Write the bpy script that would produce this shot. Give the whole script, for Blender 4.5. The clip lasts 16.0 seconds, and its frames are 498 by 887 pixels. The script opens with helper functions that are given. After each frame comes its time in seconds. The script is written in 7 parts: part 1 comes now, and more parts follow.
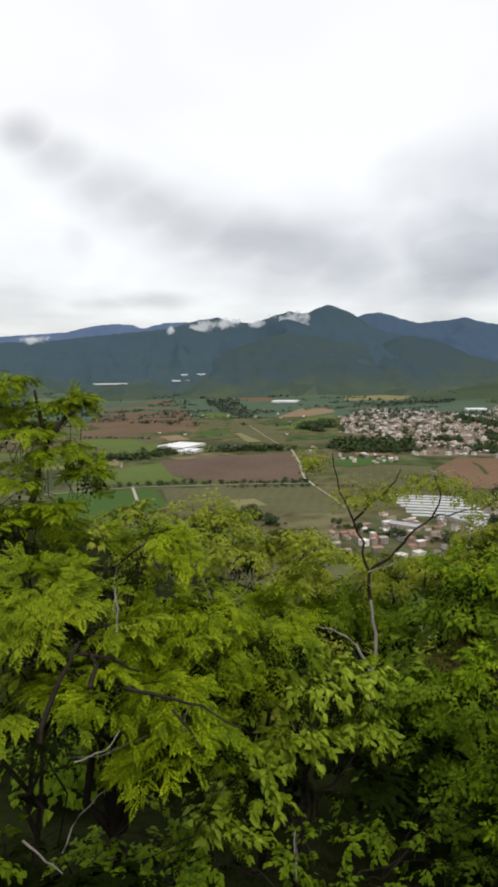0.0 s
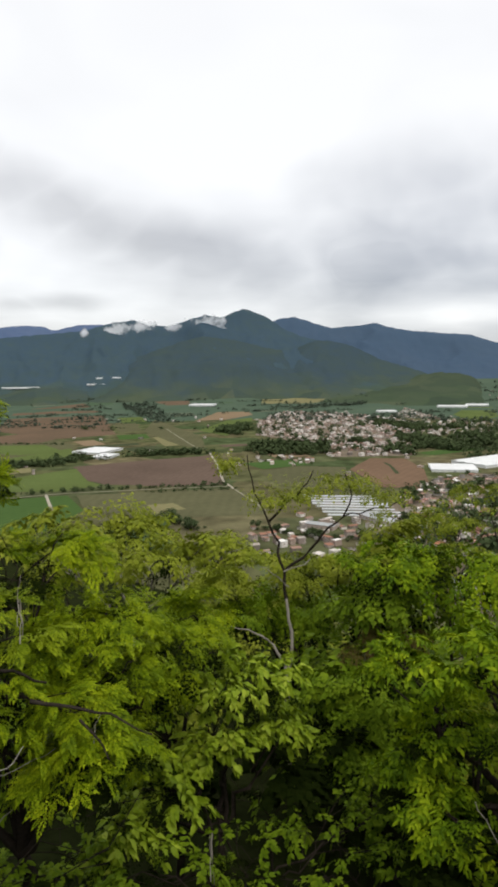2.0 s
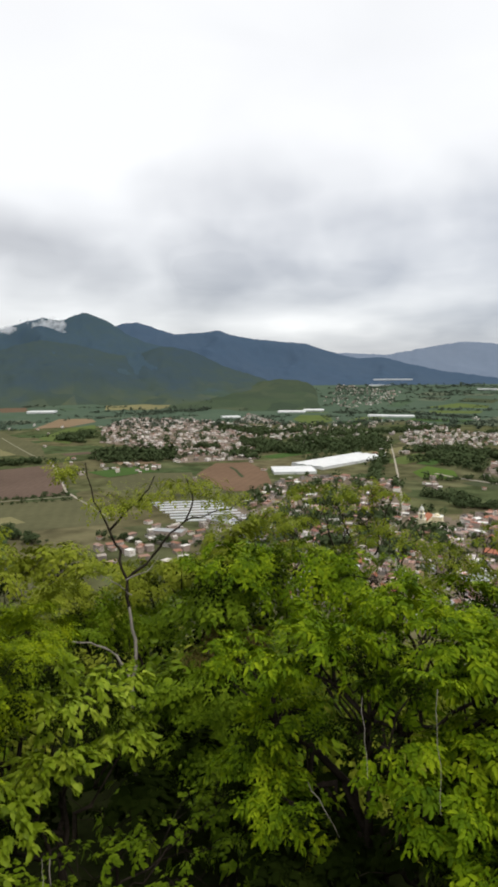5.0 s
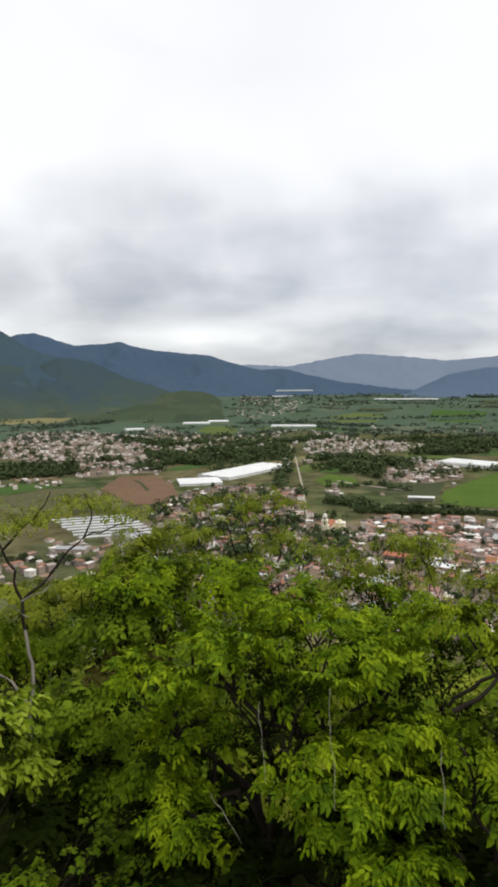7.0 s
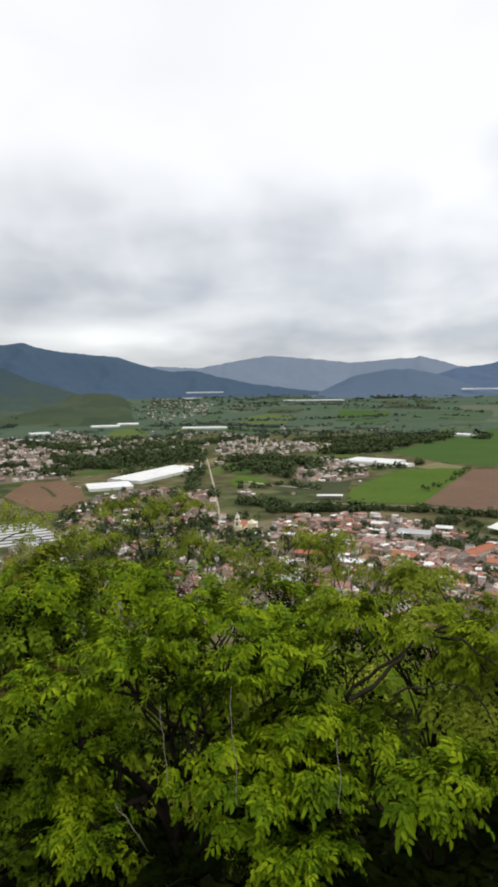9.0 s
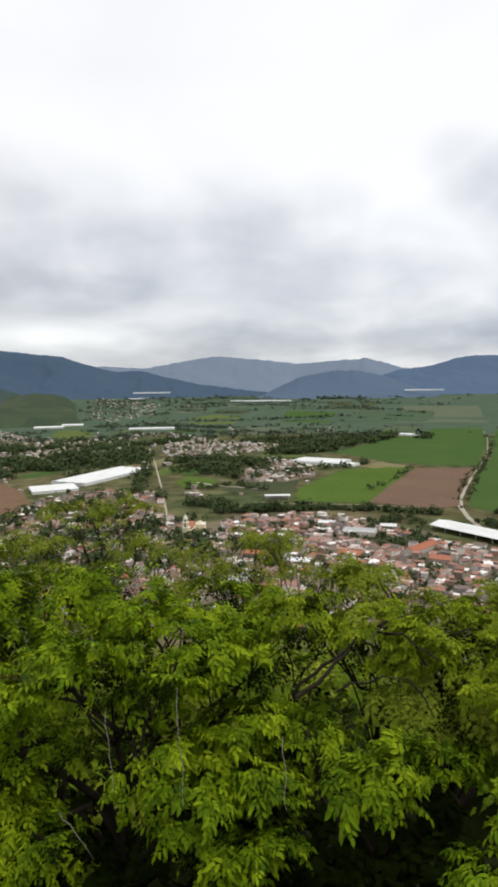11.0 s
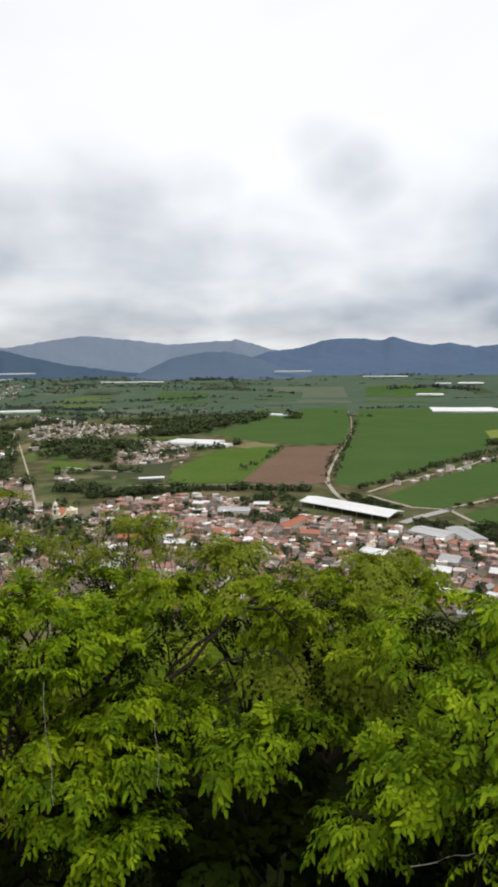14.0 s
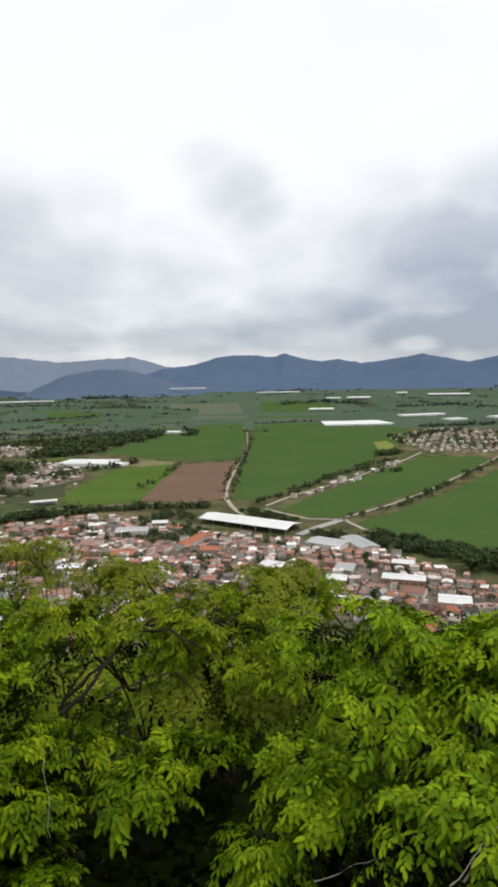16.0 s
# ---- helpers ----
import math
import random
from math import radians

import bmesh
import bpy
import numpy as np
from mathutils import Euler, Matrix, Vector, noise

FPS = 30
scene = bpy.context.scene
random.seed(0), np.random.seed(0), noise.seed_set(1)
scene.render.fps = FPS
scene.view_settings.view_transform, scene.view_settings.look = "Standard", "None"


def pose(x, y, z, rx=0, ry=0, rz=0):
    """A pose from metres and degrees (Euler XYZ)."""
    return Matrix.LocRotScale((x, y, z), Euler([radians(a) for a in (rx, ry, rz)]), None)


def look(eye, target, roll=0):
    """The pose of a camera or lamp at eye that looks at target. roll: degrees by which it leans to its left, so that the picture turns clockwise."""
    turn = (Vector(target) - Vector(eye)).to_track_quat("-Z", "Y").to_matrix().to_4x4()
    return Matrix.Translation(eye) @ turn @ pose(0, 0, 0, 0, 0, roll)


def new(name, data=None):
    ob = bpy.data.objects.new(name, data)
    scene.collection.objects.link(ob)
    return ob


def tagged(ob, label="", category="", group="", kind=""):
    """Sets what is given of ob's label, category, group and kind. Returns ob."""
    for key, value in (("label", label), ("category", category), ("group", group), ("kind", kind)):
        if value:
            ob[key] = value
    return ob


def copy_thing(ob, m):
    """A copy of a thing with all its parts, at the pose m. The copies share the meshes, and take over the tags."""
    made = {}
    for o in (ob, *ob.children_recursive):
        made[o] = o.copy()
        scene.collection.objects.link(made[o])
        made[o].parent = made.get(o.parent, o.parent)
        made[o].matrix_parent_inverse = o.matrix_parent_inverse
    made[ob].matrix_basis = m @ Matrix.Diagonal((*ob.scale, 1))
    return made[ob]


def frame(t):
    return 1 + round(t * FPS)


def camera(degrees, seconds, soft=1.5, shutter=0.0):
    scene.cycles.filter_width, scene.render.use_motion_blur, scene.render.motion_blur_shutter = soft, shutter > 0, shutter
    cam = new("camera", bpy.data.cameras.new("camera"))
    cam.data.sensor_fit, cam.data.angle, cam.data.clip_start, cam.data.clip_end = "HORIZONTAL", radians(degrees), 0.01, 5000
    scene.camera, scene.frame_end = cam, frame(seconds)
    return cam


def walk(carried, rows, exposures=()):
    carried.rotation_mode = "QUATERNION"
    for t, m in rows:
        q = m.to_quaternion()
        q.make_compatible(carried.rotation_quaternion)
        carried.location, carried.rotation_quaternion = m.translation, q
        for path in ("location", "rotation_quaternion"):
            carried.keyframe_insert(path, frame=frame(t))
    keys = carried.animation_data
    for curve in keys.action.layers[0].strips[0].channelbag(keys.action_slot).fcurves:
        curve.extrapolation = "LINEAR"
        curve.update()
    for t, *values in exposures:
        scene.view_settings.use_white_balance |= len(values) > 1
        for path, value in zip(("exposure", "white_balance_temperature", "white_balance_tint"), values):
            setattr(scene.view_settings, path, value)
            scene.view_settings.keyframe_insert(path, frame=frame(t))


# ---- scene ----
cam = camera(44.18, 16.0, soft=3.4)
H = 170.0  # the eye's height over the valley floor
ROWS = [
    (0.0, 0.000, 0.000, 0.000, -0.14, -7.17, 1.12),
    (0.5, 0.012, 0.016, -0.006, -1.64, -7.14, 1.24),
    (1.0, 0.029, 0.001, -0.009, -3.51, -6.96, 1.55),
    (1.5, 0.044, -0.006, -0.014, -5.71, -6.96, 1.17),
    (2.0, 0.058, -0.014, -0.010, -7.81, -6.99, 1.01),
    (2.5, 0.065, -0.022, -0.011, -9.94, -6.94, 0.80),
    (3.0, 0.071, -0.031, -0.011, -11.87, -6.92, 0.91),
    (3.5, 0.084, -0.038, -0.013, -13.75, -6.89, 0.87),
    (4.0, 0.103, -0.053, -0.012, -15.94, -6.85, 0.92),
    (4.5, 0.124, -0.057, -0.023, -19.24, -6.84, 0.67),
    (5.0, 0.144, -0.080, -0.022, -22.14, -6.61, 0.55),
    (7.5, 0.228, -0.171, -0.023, -33.02, -5.56, 0.93),
    (8.0, 0.252, -0.189, -0.028, -35.17, -5.55, 1.04),
    (8.5, 0.274, -0.202, -0.032, -37.66, -5.57, 1.21),
    (9.0, 0.280, -0.223, -0.031, -39.35, -5.60, 1.03),
    (9.5, 0.278, -0.230, -0.030, -40.89, -5.63, 0.90),
    (12.0, 0.286, -0.269, -0.020, -46.45, -5.22, 0.70),
    (12.5, 0.288, -0.279, -0.019, -48.07, -5.01, 0.63),
    (13.0, 0.280, -0.290, -0.024, -50.86, -5.64, 0.71),
    (13.5, 0.314, -0.270, -0.028, -54.61, -6.79, 0.22),
    (14.0, 0.331, -0.262, -0.027, -56.03, -7.50, 0.56),
    (14.5, 0.372, -0.247, -0.038, -58.36, -7.55, 0.46),
    (15.0, 0.379, -0.260, -0.043, -60.87, -7.02, 0.21),
    (15.5, 0.389, -0.260, -0.042, -62.60, -6.68, 0.09),
    (16.0, 0.408, -0.264, -0.050, -65.75, -6.08, 1.16),
]
walk(cam, [(t, pose(x, y, H + z, 90 + pitch, roll, yaw)) for t, x, y, z, yaw, pitch, roll in ROWS])

# ---- sky and sun: a bright, broken overcast ----
world = bpy.data.worlds.new("sky")
scene.world = world
world.use_nodes = True
wn, wl = world.node_tree.nodes, world.node_tree.links
wn.clear()


def wnode(kind, **values):
    n = wn.new(kind)
    for k, v in values.items():
        if k in n.inputs:
            n.inputs[k].default_value = v
    return n


w_dir = wnode("ShaderNodeTexCoord")
w_sep = wnode("ShaderNodeSeparateXYZ")
wl.new(w_dir.outputs["Generated"], w_sep.inputs[0])


def wmath(op, a, b=None, c=None, clamp=False):
    n = wn.new("ShaderNodeMath")
    n.operation, n.use_clamp = op, clamp
    for i, v in enumerate((a, b, c)):
        if v is None:
            continue
        if isinstance(v, (int, float)):
            n.inputs[i].default_value = v
        else:
            wl.new(v, n.inputs[i])
    return n.outputs[0]


# clouds lie on a flat ceiling: directions are spread out towards the horizon
w_lift = wmath("ADD", wmath("MAXIMUM", w_sep.outputs[2], 0.0), 0.16)
w_flat = wn.new("ShaderNodeCombineXYZ")
wl.new(wmath("DIVIDE", w_sep.outputs[0], w_lift), w_flat.inputs[0])
wl.new(wmath("DIVIDE", w_sep.outputs[1], w_lift), w_flat.inputs[1])


def wnoise(scale, detail, rough, vector, distortion=0.0):
    n = wnode("ShaderNodeTexNoise", Scale=scale, Detail=detail, Roughness=rough, Distortion=distortion)
    wl.new(vector, n.inputs["Vector"])
    return n.outputs[0]


w_sq = wn.new("ShaderNodeMapping")
w_sq.inputs["Scale"].default_value = (1.0, 1.0, 2.1)
wl.new(w_dir.outputs["Generated"], w_sq.inputs[0])
w_big = wnoise(3.4, 2.6, 0.45, w_sq.outputs[0], 0.5)
w_fine = wnoise(2.2, 3.0, 0.5, w_flat.outputs[0], 0.3)
w_warp = wnoise(6.0, 3.0, 0.5, w_dir.outputs["Generated"])


def cloud(az, el, size, flat, amount):
    """A soft dark cloud bank in one direction: size in degrees, flat: how much wider than high."""
    a, e = radians(az), radians(el)
    centre = (math.cos(e) * math.sin(a), math.cos(e) * math.cos(a), math.sin(e))
    side = (math.cos(a), -math.sin(a), 0)
    d = wn.new("ShaderNodeVectorMath")
    d.operation = "SUBTRACT"
    wl.new(w_dir.outputs["Generated"], d.inputs[0])
    d.inputs[1].default_value = centre
    across = wn.new("ShaderNodeVectorMath")
    across.operation = "DOT_PRODUCT"
    wl.new(d.outputs[0], across.inputs[0])
    across.inputs[1].default_value = side
    up = wn.new("ShaderNodeSeparateXYZ")
    wl.new(d.outputs[0], up.inputs[0])
    s = math.sin(radians(size))
    u = wmath("DIVIDE", across.outputs["Value"], s * flat)
    v = wmath("DIVIDE", up.outputs[2], s)
    q = wmath("ADD", wmath("MULTIPLY", u, u), wmath("MULTIPLY", v, v))
    q = wmath("ADD", q, wmath("MULTIPLY", wmath("SUBTRACT", w_warp, 0.5), 2.2))
    # only the half of the sky in front of the centre counts
    near = wmath("GREATER_THAN", wmath("SUBTRACT", 1.0, wmath("MULTIPLY", q, 0.2)), 0.0)
    fall = wmath("SUBTRACT", 1.0, wmath("MULTIPLY", q, 0.62), clamp=True)
    fall = wmath("MULTIPLY", fall, fall)
    fall = wmath("MULTIPLY", wmath("MULTIPLY", fall, near), amount * 1.2)
    return fall


CLOUDS = [  # azimuth, elevation, half height, width ratio, darkness
    (-18.6, 18.8, 1.9, 1.4, 0.50), (-16.0, 17.3, 2.3, 1.6, 0.44), (-13.6, 5.7, 0.8, 4.5, 0.30), (-8.6, 6.0, 0.9, 4.5, 0.30), (-12.5, 15.4, 2.8, 1.8, 0.32), (-9.0, 13.6, 2.8, 1.9, 0.32), (-5, 12.2, 2.8, 2.0, 0.32),
    (-0.5, 11.0, 3.0, 2.2, 0.32), (5, 9.8, 3.4, 2.4, 0.32), (10, 9.0, 3.4, 2.4, 0.30), (-15, 10.8, 1.6, 1.1, 0.18), (-20, 6.0, 2.5, 2.5, 0.18),
    (22, 10.0, 5.5, 2.4, 0.42), (20, 15.0, 4.5, 2.2, 0.26), (34, 11.0, 5.0, 2.2, 0.36), (45, 13.5, 4.6, 2.2, 0.38), (51, 9.5, 5.0, 2.4, 0.36), (46, 5.5, 5.5, 0.9, 0.22)]
MORE_CLOUDS = [
    (64.8, 16.4, 3.2, 1.3, 0.36), (62.8, 18.2, 2.6, 1.3, 0.2), (66.6, 14.6, 2.8, 1.3, 0.30), (82, 10.5, 5.0, 2.2, 0.42), (88, 15.6, 3.6, 1.6, 0.28), (73, 5.5, 3.0, 3.2, 0.36), (60, 5.0, 3.4, 1.8, 0.30), (14, 7.5, 2.6, 3.0, 0.22), (70, 12, 3.0, 2.0, 0.15), (86, 4.5, 3.2, 3.0, 0.35), (50, 4.0, 3.0, 3.0, 0.22), (68, 3.5, 2.2, 3.0, 0.25), (30, 16, 4, 2, 0.12)]
MORE_CLOUDS += [
    (50, 5.5, 3.6, 2.2, 0.34), (57, 7.5, 4.0, 1.6, 0.30), (25, 9.0, 3.0, 2.4, 0.40), (84, 7.0, 3.6, 2.0, 0.40), (91, 9.0, 4.5, 1.6, 0.40), (79, 15.0, 3.0, 1.4, 0.16), (47, 10, 5.0, 1.2, 0.30),
    (23, 9.2, 3.4, 3.4, 0.46), (33, 9.0, 3.0, 2.6, 0.38), (27, 7.4, 1.9, 5.5, 0.34), (88, 5.5, 3.0, 2.4, 0.42)]
MORE_CLOUDS += [(45, 3.6, 3.0, 4.5, 0.46), (63, 3.6, 3.0, 4.5, 0.52), (86, 3.8, 3.2, 4.5, 0.55)]
BRIGHT = [(25, 4.5, 1.5, 4.5, 0.30), (33, 3.8, 1.3, 3.0, 0.26), (81, 2.8, 0.9, 2.6, 0.40), (8, 18, 5, 2.5, 0.10)]

w_dark = None
for bank in CLOUDS + MORE_CLOUDS:
    made = cloud(*bank)
    w_dark = made if w_dark is None else wmath("MAXIMUM", w_dark, made)
# general mottling, and a greyer band low down
w_low = wmath("SUBTRACT", 1.0, wmath("MULTIPLY", w_sep.outputs[2], 2.7), clamp=True)
w_rise = wmath("ADD", wmath("MULTIPLY", wmath("MULTIPLY", w_sep.outputs[2], 9.0, clamp=True), 0.3), 0.7)
w_band = wmath("MULTIPLY", wmath("MULTIPLY", wmath("POWER", w_low, 1.9), 0.52), w_rise)
w_mott = wmath("MULTIPLY", wmath("SUBTRACT", wmath("ADD", wmath("MULTIPLY", w_big, 0.75), wmath("MULTIPLY", w_fine, 0.25)), 0.5), 1.7)
w_mott = wmath("MULTIPLY", w_mott, wmath("ADD", wmath("MULTIPLY", w_low, 0.9), 0.22))
w_grey = wmath("ADD", wmath("ADD", wmath("ADD", w_mott, w_band), w_dark), 0.015)
for bank in BRIGHT:
    w_grey = wmath("SUBTRACT", w_grey, cloud(*bank))
w_grey = wmath("ADD", w_grey, 0.0, clamp=True)
w_mix = wn.new("ShaderNodeMix")
w_mix.data_type = "RGBA"
w_mix.inputs["A"].default_value = (0.955, 0.955, 0.955, 1)
w_shade = wn.new("ShaderNodeMix")  # neutral grey cloud in the west, bluer in the east
w_shade.data_type = "RGBA"
w_shade.inputs["A"].default_value = (0.366, 0.36, 0.366, 1)
w_shade.inputs["B"].default_value = (0.320, 0.352, 0.428, 1)
wl.new(wmath("MULTIPLY", wmath("ADD", w_sep.outputs[0], 0.1), 1.0, clamp=True), w_shade.inputs["Factor"])
wl.new(w_shade.outputs["Result"], w_mix.inputs["B"])
wl.new(w_grey, w_mix.inputs["Factor"])
w_sky = wn.new("ShaderNodeTexSky")
w_sky.sky_type, w_sky.sun_disc = "NISHITA", False
SUN_AZ, SUN_EL = 165.0, 60.0
w_sky.sun_elevation, w_sky.sun_rotation = radians(SUN_EL), radians(SUN_AZ)
w_blue = wn.new("ShaderNodeMix")
w_blue.data_type = "RGBA"
w_blue.blend_type = "ADD"
w_blue.inputs["Factor"].default_value = 0.02
wl.new(w_mix.outputs["Result"], w_blue.inputs["A"])
wl.new(w_sky.outputs[0], w_blue.inputs["B"])
w_bg = wnode("ShaderNodeBackground", Strength=1.0)
wl.new(w_blue.outputs["Result"], w_bg.inputs["Color"])
w_out = wn.new("ShaderNodeOutputWorld")
wl.new(w_bg.outputs[0], w_out.inputs[0])

sun = new("sun", bpy.data.lights.new("sun", "SUN"))
sun.data.energy, sun.data.angle, sun.data.color = 1.5, radians(15), (1.0, 0.96, 0.88)
sa, se = radians(SUN_AZ), radians(SUN_EL)
sun.matrix_world = look((0, 0, 900), (-math.cos(se) * math.sin(sa), -math.cos(se) * math.cos(sa), 900 - math.sin(se)))


# ---- materials ----
def material(name, colours, scale, rough=0.9, detail=6.0, bump=0.0, fine=0.0, random_mix=0.0, translucent=0.0, metal=0.0, contrast=1.0, bump_scale=None, coords="Object", spec=0.0, steps=False):
    """Noise between two or more colours at two scales; random_mix shifts the mix piece by piece."""
    m = bpy.data.materials.new(name)
    m.use_nodes = True
    nt = m.node_tree
    n, l = nt.nodes, nt.links
    bsdf = n["Principled BSDF"]
    tc = n.new("ShaderNodeTexCoord")
    big = n.new("ShaderNodeTexNoise")
    big.inputs["Scale"].default_value, big.inputs["Detail"].default_value, big.inputs["Roughness"].default_value = scale, detail, 0.6
    l.new(tc.outputs[coords], big.inputs["Vector"])
    value = big.outputs[0]

    def math_node(op, a, b, clamp=False):
        k = n.new("ShaderNodeMath")
        k.operation, k.use_clamp = op, clamp
        for i, v in enumerate((a, b)):
            if isinstance(v, (int, float)):
                k.inputs[i].default_value = v
            else:
                l.new(v, k.inputs[i])
        return k.outputs[0]

    if fine:
        small = n.new("ShaderNodeTexNoise")
        small.inputs["Scale"].default_value, small.inputs["Detail"].default_value = fine, 4.0
        l.new(tc.outputs[coords], small.inputs["Vector"])
        value = math_node("ADD", math_node("MULTIPLY", value, 0.6), math_node("MULTIPLY", small.outputs[0], 0.4))
    value = math_node("ADD", math_node("MULTIPLY", math_node("SUBTRACT", value, 0.5), 2.2 * contrast), 0.5, True)
    if random_mix:
        if random_mix > 0:
            info = n.new("ShaderNodeObjectInfo").outputs["Random"]
        else:
            info = n.new("ShaderNodeNewGeometry").outputs["Random Per Island"]
        k = abs(random_mix)
        value = math_node("ADD", math_node("MULTIPLY", value, 1 - k), math_node("MULTIPLY", info, k))
    ramp = n.new("ShaderNodeValToRGB")
    el = ramp.color_ramp.elements
    while len(el) < len(colours):
        el.new(0.5)
    if steps:
        ramp.color_ramp.interpolation = "CONSTANT"
    for i, c in enumerate(colours):
        el[i].position = i / (len(colours) - (0 if steps else 1))
        el[i].color = (*c, 1)
    l.new(value, ramp.inputs[0])
    l.new(ramp.outputs[0], bsdf.inputs["Base Color"])
    bsdf.inputs["Roughness"].default_value = rough
    bsdf.inputs["Metallic"].default_value = metal
    bsdf.inputs["Specular IOR Level"].default_value = spec
    if bump:
        bt = n.new("ShaderNodeTexNoise")
        bt.inputs["Scale"].default_value, bt.inputs["Detail"].default_value = bump_scale or scale * 4, 5.0
        l.new(tc.outputs[coords], bt.inputs["Vector"])
        b = n.new("ShaderNodeBump")
        b.inputs["Strength"].default_value, b.inputs["Distance"].default_value = min(1.0, bump), bump
        l.new(bt.outputs[0], b.inputs["Height"])
        l.new(b.outputs[0], bsdf.inputs["Normal"])
    if translucent:
        tr = n.new("ShaderNodeBsdfTranslucent")
        l.new(ramp.outputs[0], tr.inputs["Color"])
        mix = n.new("ShaderNodeMixShader")
        mix.inputs[0].default_value = translucent
        l.new(bsdf.outputs[0], mix.inputs[1])
        l.new(tr.outputs[0], mix.inputs[2])
        l.new(mix.outputs[0], n["Material Output"].inputs["Surface"])
    return m


def furrowed(name, colours, angle, spacing):
    """Soil or crop with rows across it, and patches."""
    m = material(name, colours, 0.008, fine=0.12, detail=8.0, contrast=1.2)
    nt = m.node_tree
    n, l = nt.nodes, nt.links
    ramp = [k for k in n if k.type == "VALTORGB"][0]
    tc = [k for k in n if k.type == "TEX_COORD"][0]
    mp = n.new("ShaderNodeMapping")
    mp.inputs["Rotation"].default_value = (0, 0, radians(angle))
    l.new(tc.outputs["Object"], mp.inputs[0])
    wv = n.new("ShaderNodeTexWave")
    wv.inputs["Scale"].default_value, wv.inputs["Distortion"].default_value, wv.inputs["Detail"].default_value = 0.31 / spacing, 3.0, 3.0
    l.new(mp.outputs[0], wv.inputs["Vector"])
    mx = n.new("ShaderNodeMix")
    mx.data_type, mx.blend_type = "RGBA", "MULTIPLY"
    mx.inputs["Factor"].default_value = 0.06
    l.new(ramp.outputs[0], mx.inputs["A"])
    l.new(wv.outputs["Color"], mx.inputs["B"])
    l.new(mx.outputs["Result"], n["Principled BSDF"].inputs["Base Color"])
    return m


soil_brown = furrowed("soil_brown", [(0.098, 0.070, 0.054), (0.145, 0.104, 0.080)], 20, 9)
soil_warm = furrowed("soil_warm", [(0.135, 0.088, 0.062), (0.185, 0.125, 0.090)], 20, 9)
soil_red = furrowed("soil_red", [(0.10, 0.078, 0.052), (0.17, 0.112, 0.075)], 80, 22)
soil_tan = furrowed("soil_tan", [(0.18, 0.13, 0.08), (0.26, 0.19, 0.12)], 60, 14)
soil_terra = furrowed("soil_terra", [(0.135, 0.088, 0.058), (0.19, 0.125, 0.082)], 40, 12)
crop_olive = furrowed("crop_olive", [(0.085, 0.085, 0.045), (0.125, 0.12, 0.065)], 10, 14)
crop_green = furrowed("crop_green", [(0.0520, 0.0950, 0.0290), (0.0710, 0.1170, 0.0350)], 30, 10)
crop_bright = furrowed("crop_bright", [(0.085, 0.11, 0.035), (0.115, 0.15, 0.05)], 70, 12)
crop_vivid = furrowed("crop_vivid", [(0.064, 0.1090, 0.0230), (0.094, 0.142, 0.0330)], 70, 8)
# crops far out: these two greens have distance haze mixed into them
crop_hazed = furrowed("crop_hazed", [(0.060, 0.094, 0.056), (0.080, 0.115, 0.066)], 15, 16)
crop_hazed_pale = furrowed("crop_hazed_pale", [(0.098, 0.118, 0.080), (0.122, 0.140, 0.092)], 25, 16)
crop_dark = furrowed("crop_dark", [(0.05, 0.062, 0.034), (0.075, 0.085, 0.045)], 15, 12)
crop_yellow = furrowed("crop_yellow", [(0.1612, 0.198, 0.045), (0.2108, 0.2376, 0.072)], 15, 12)
grass_dry = furrowed("grass_dry", [(0.16, 0.15, 0.075), (0.22, 0.20, 0.10)], 50, 12)
road_pale = material("road_pale", [(0.30, 0.27, 0.21), (0.42, 0.38, 0.31)], 0.05, fine=0.6)
road_dull = material("road_dull", [(0.20, 0.19, 0.13), (0.28, 0.26, 0.18)], 0.05, fine=0.6)
road_grey = material("road_grey", [(0.30, 0.30, 0.28), (0.40, 0.39, 0.37)], 0.05, fine=0.6)
white_sheet = material("white_sheet", [(0.558, 0.567, 0.558), (0.774, 0.774, 0.765)], 0.05, rough=0.5, fine=0.4)
dull_film = material("dull_film", [(0.40, 0.41, 0.42), (0.62, 0.63, 0.64)], 0.05, rough=0.5, fine=0.4, random_mix=0.4)
grey_sheet = material("grey_sheet", [(0.30, 0.31, 0.31), (0.48, 0.48, 0.48)], 0.05, rough=0.5, fine=0.4, random_mix=0.5)
plaster = material("plaster", [(0.2006, 0.1652, 0.1416), (0.4012, 0.3304, 0.2832), (0.5428, 0.5074, 0.472), (0.354, 0.2242, 0.177), (0.7316, 0.6844, 0.6254), (0.2832, 0.2596, 0.236), (0.472, 0.354, 0.2596)], 0.25, fine=2.0, random_mix=0.85, steps=True)
concrete_roof = material("concrete_roof", [(0.120, 0.105, 0.095), (0.340, 0.270, 0.235), (0.330, 0.180, 0.140), (0.740, 0.720, 0.690), (0.245, 0.130, 0.100), (0.190, 0.172, 0.160), (0.430, 0.265, 0.215), (0.310, 0.160, 0.120), (0.560, 0.510, 0.470)], 0.2, fine=1.5, random_mix=0.85, steps=True)
tile_roof = material("tile_roof", [(0.20, 0.115, 0.09), (0.30, 0.18, 0.145), (0.35, 0.15, 0.09), (0.26, 0.14, 0.11), (0.32, 0.21, 0.18)], 0.3, fine=3.0, random_mix=0.8, steps=True)
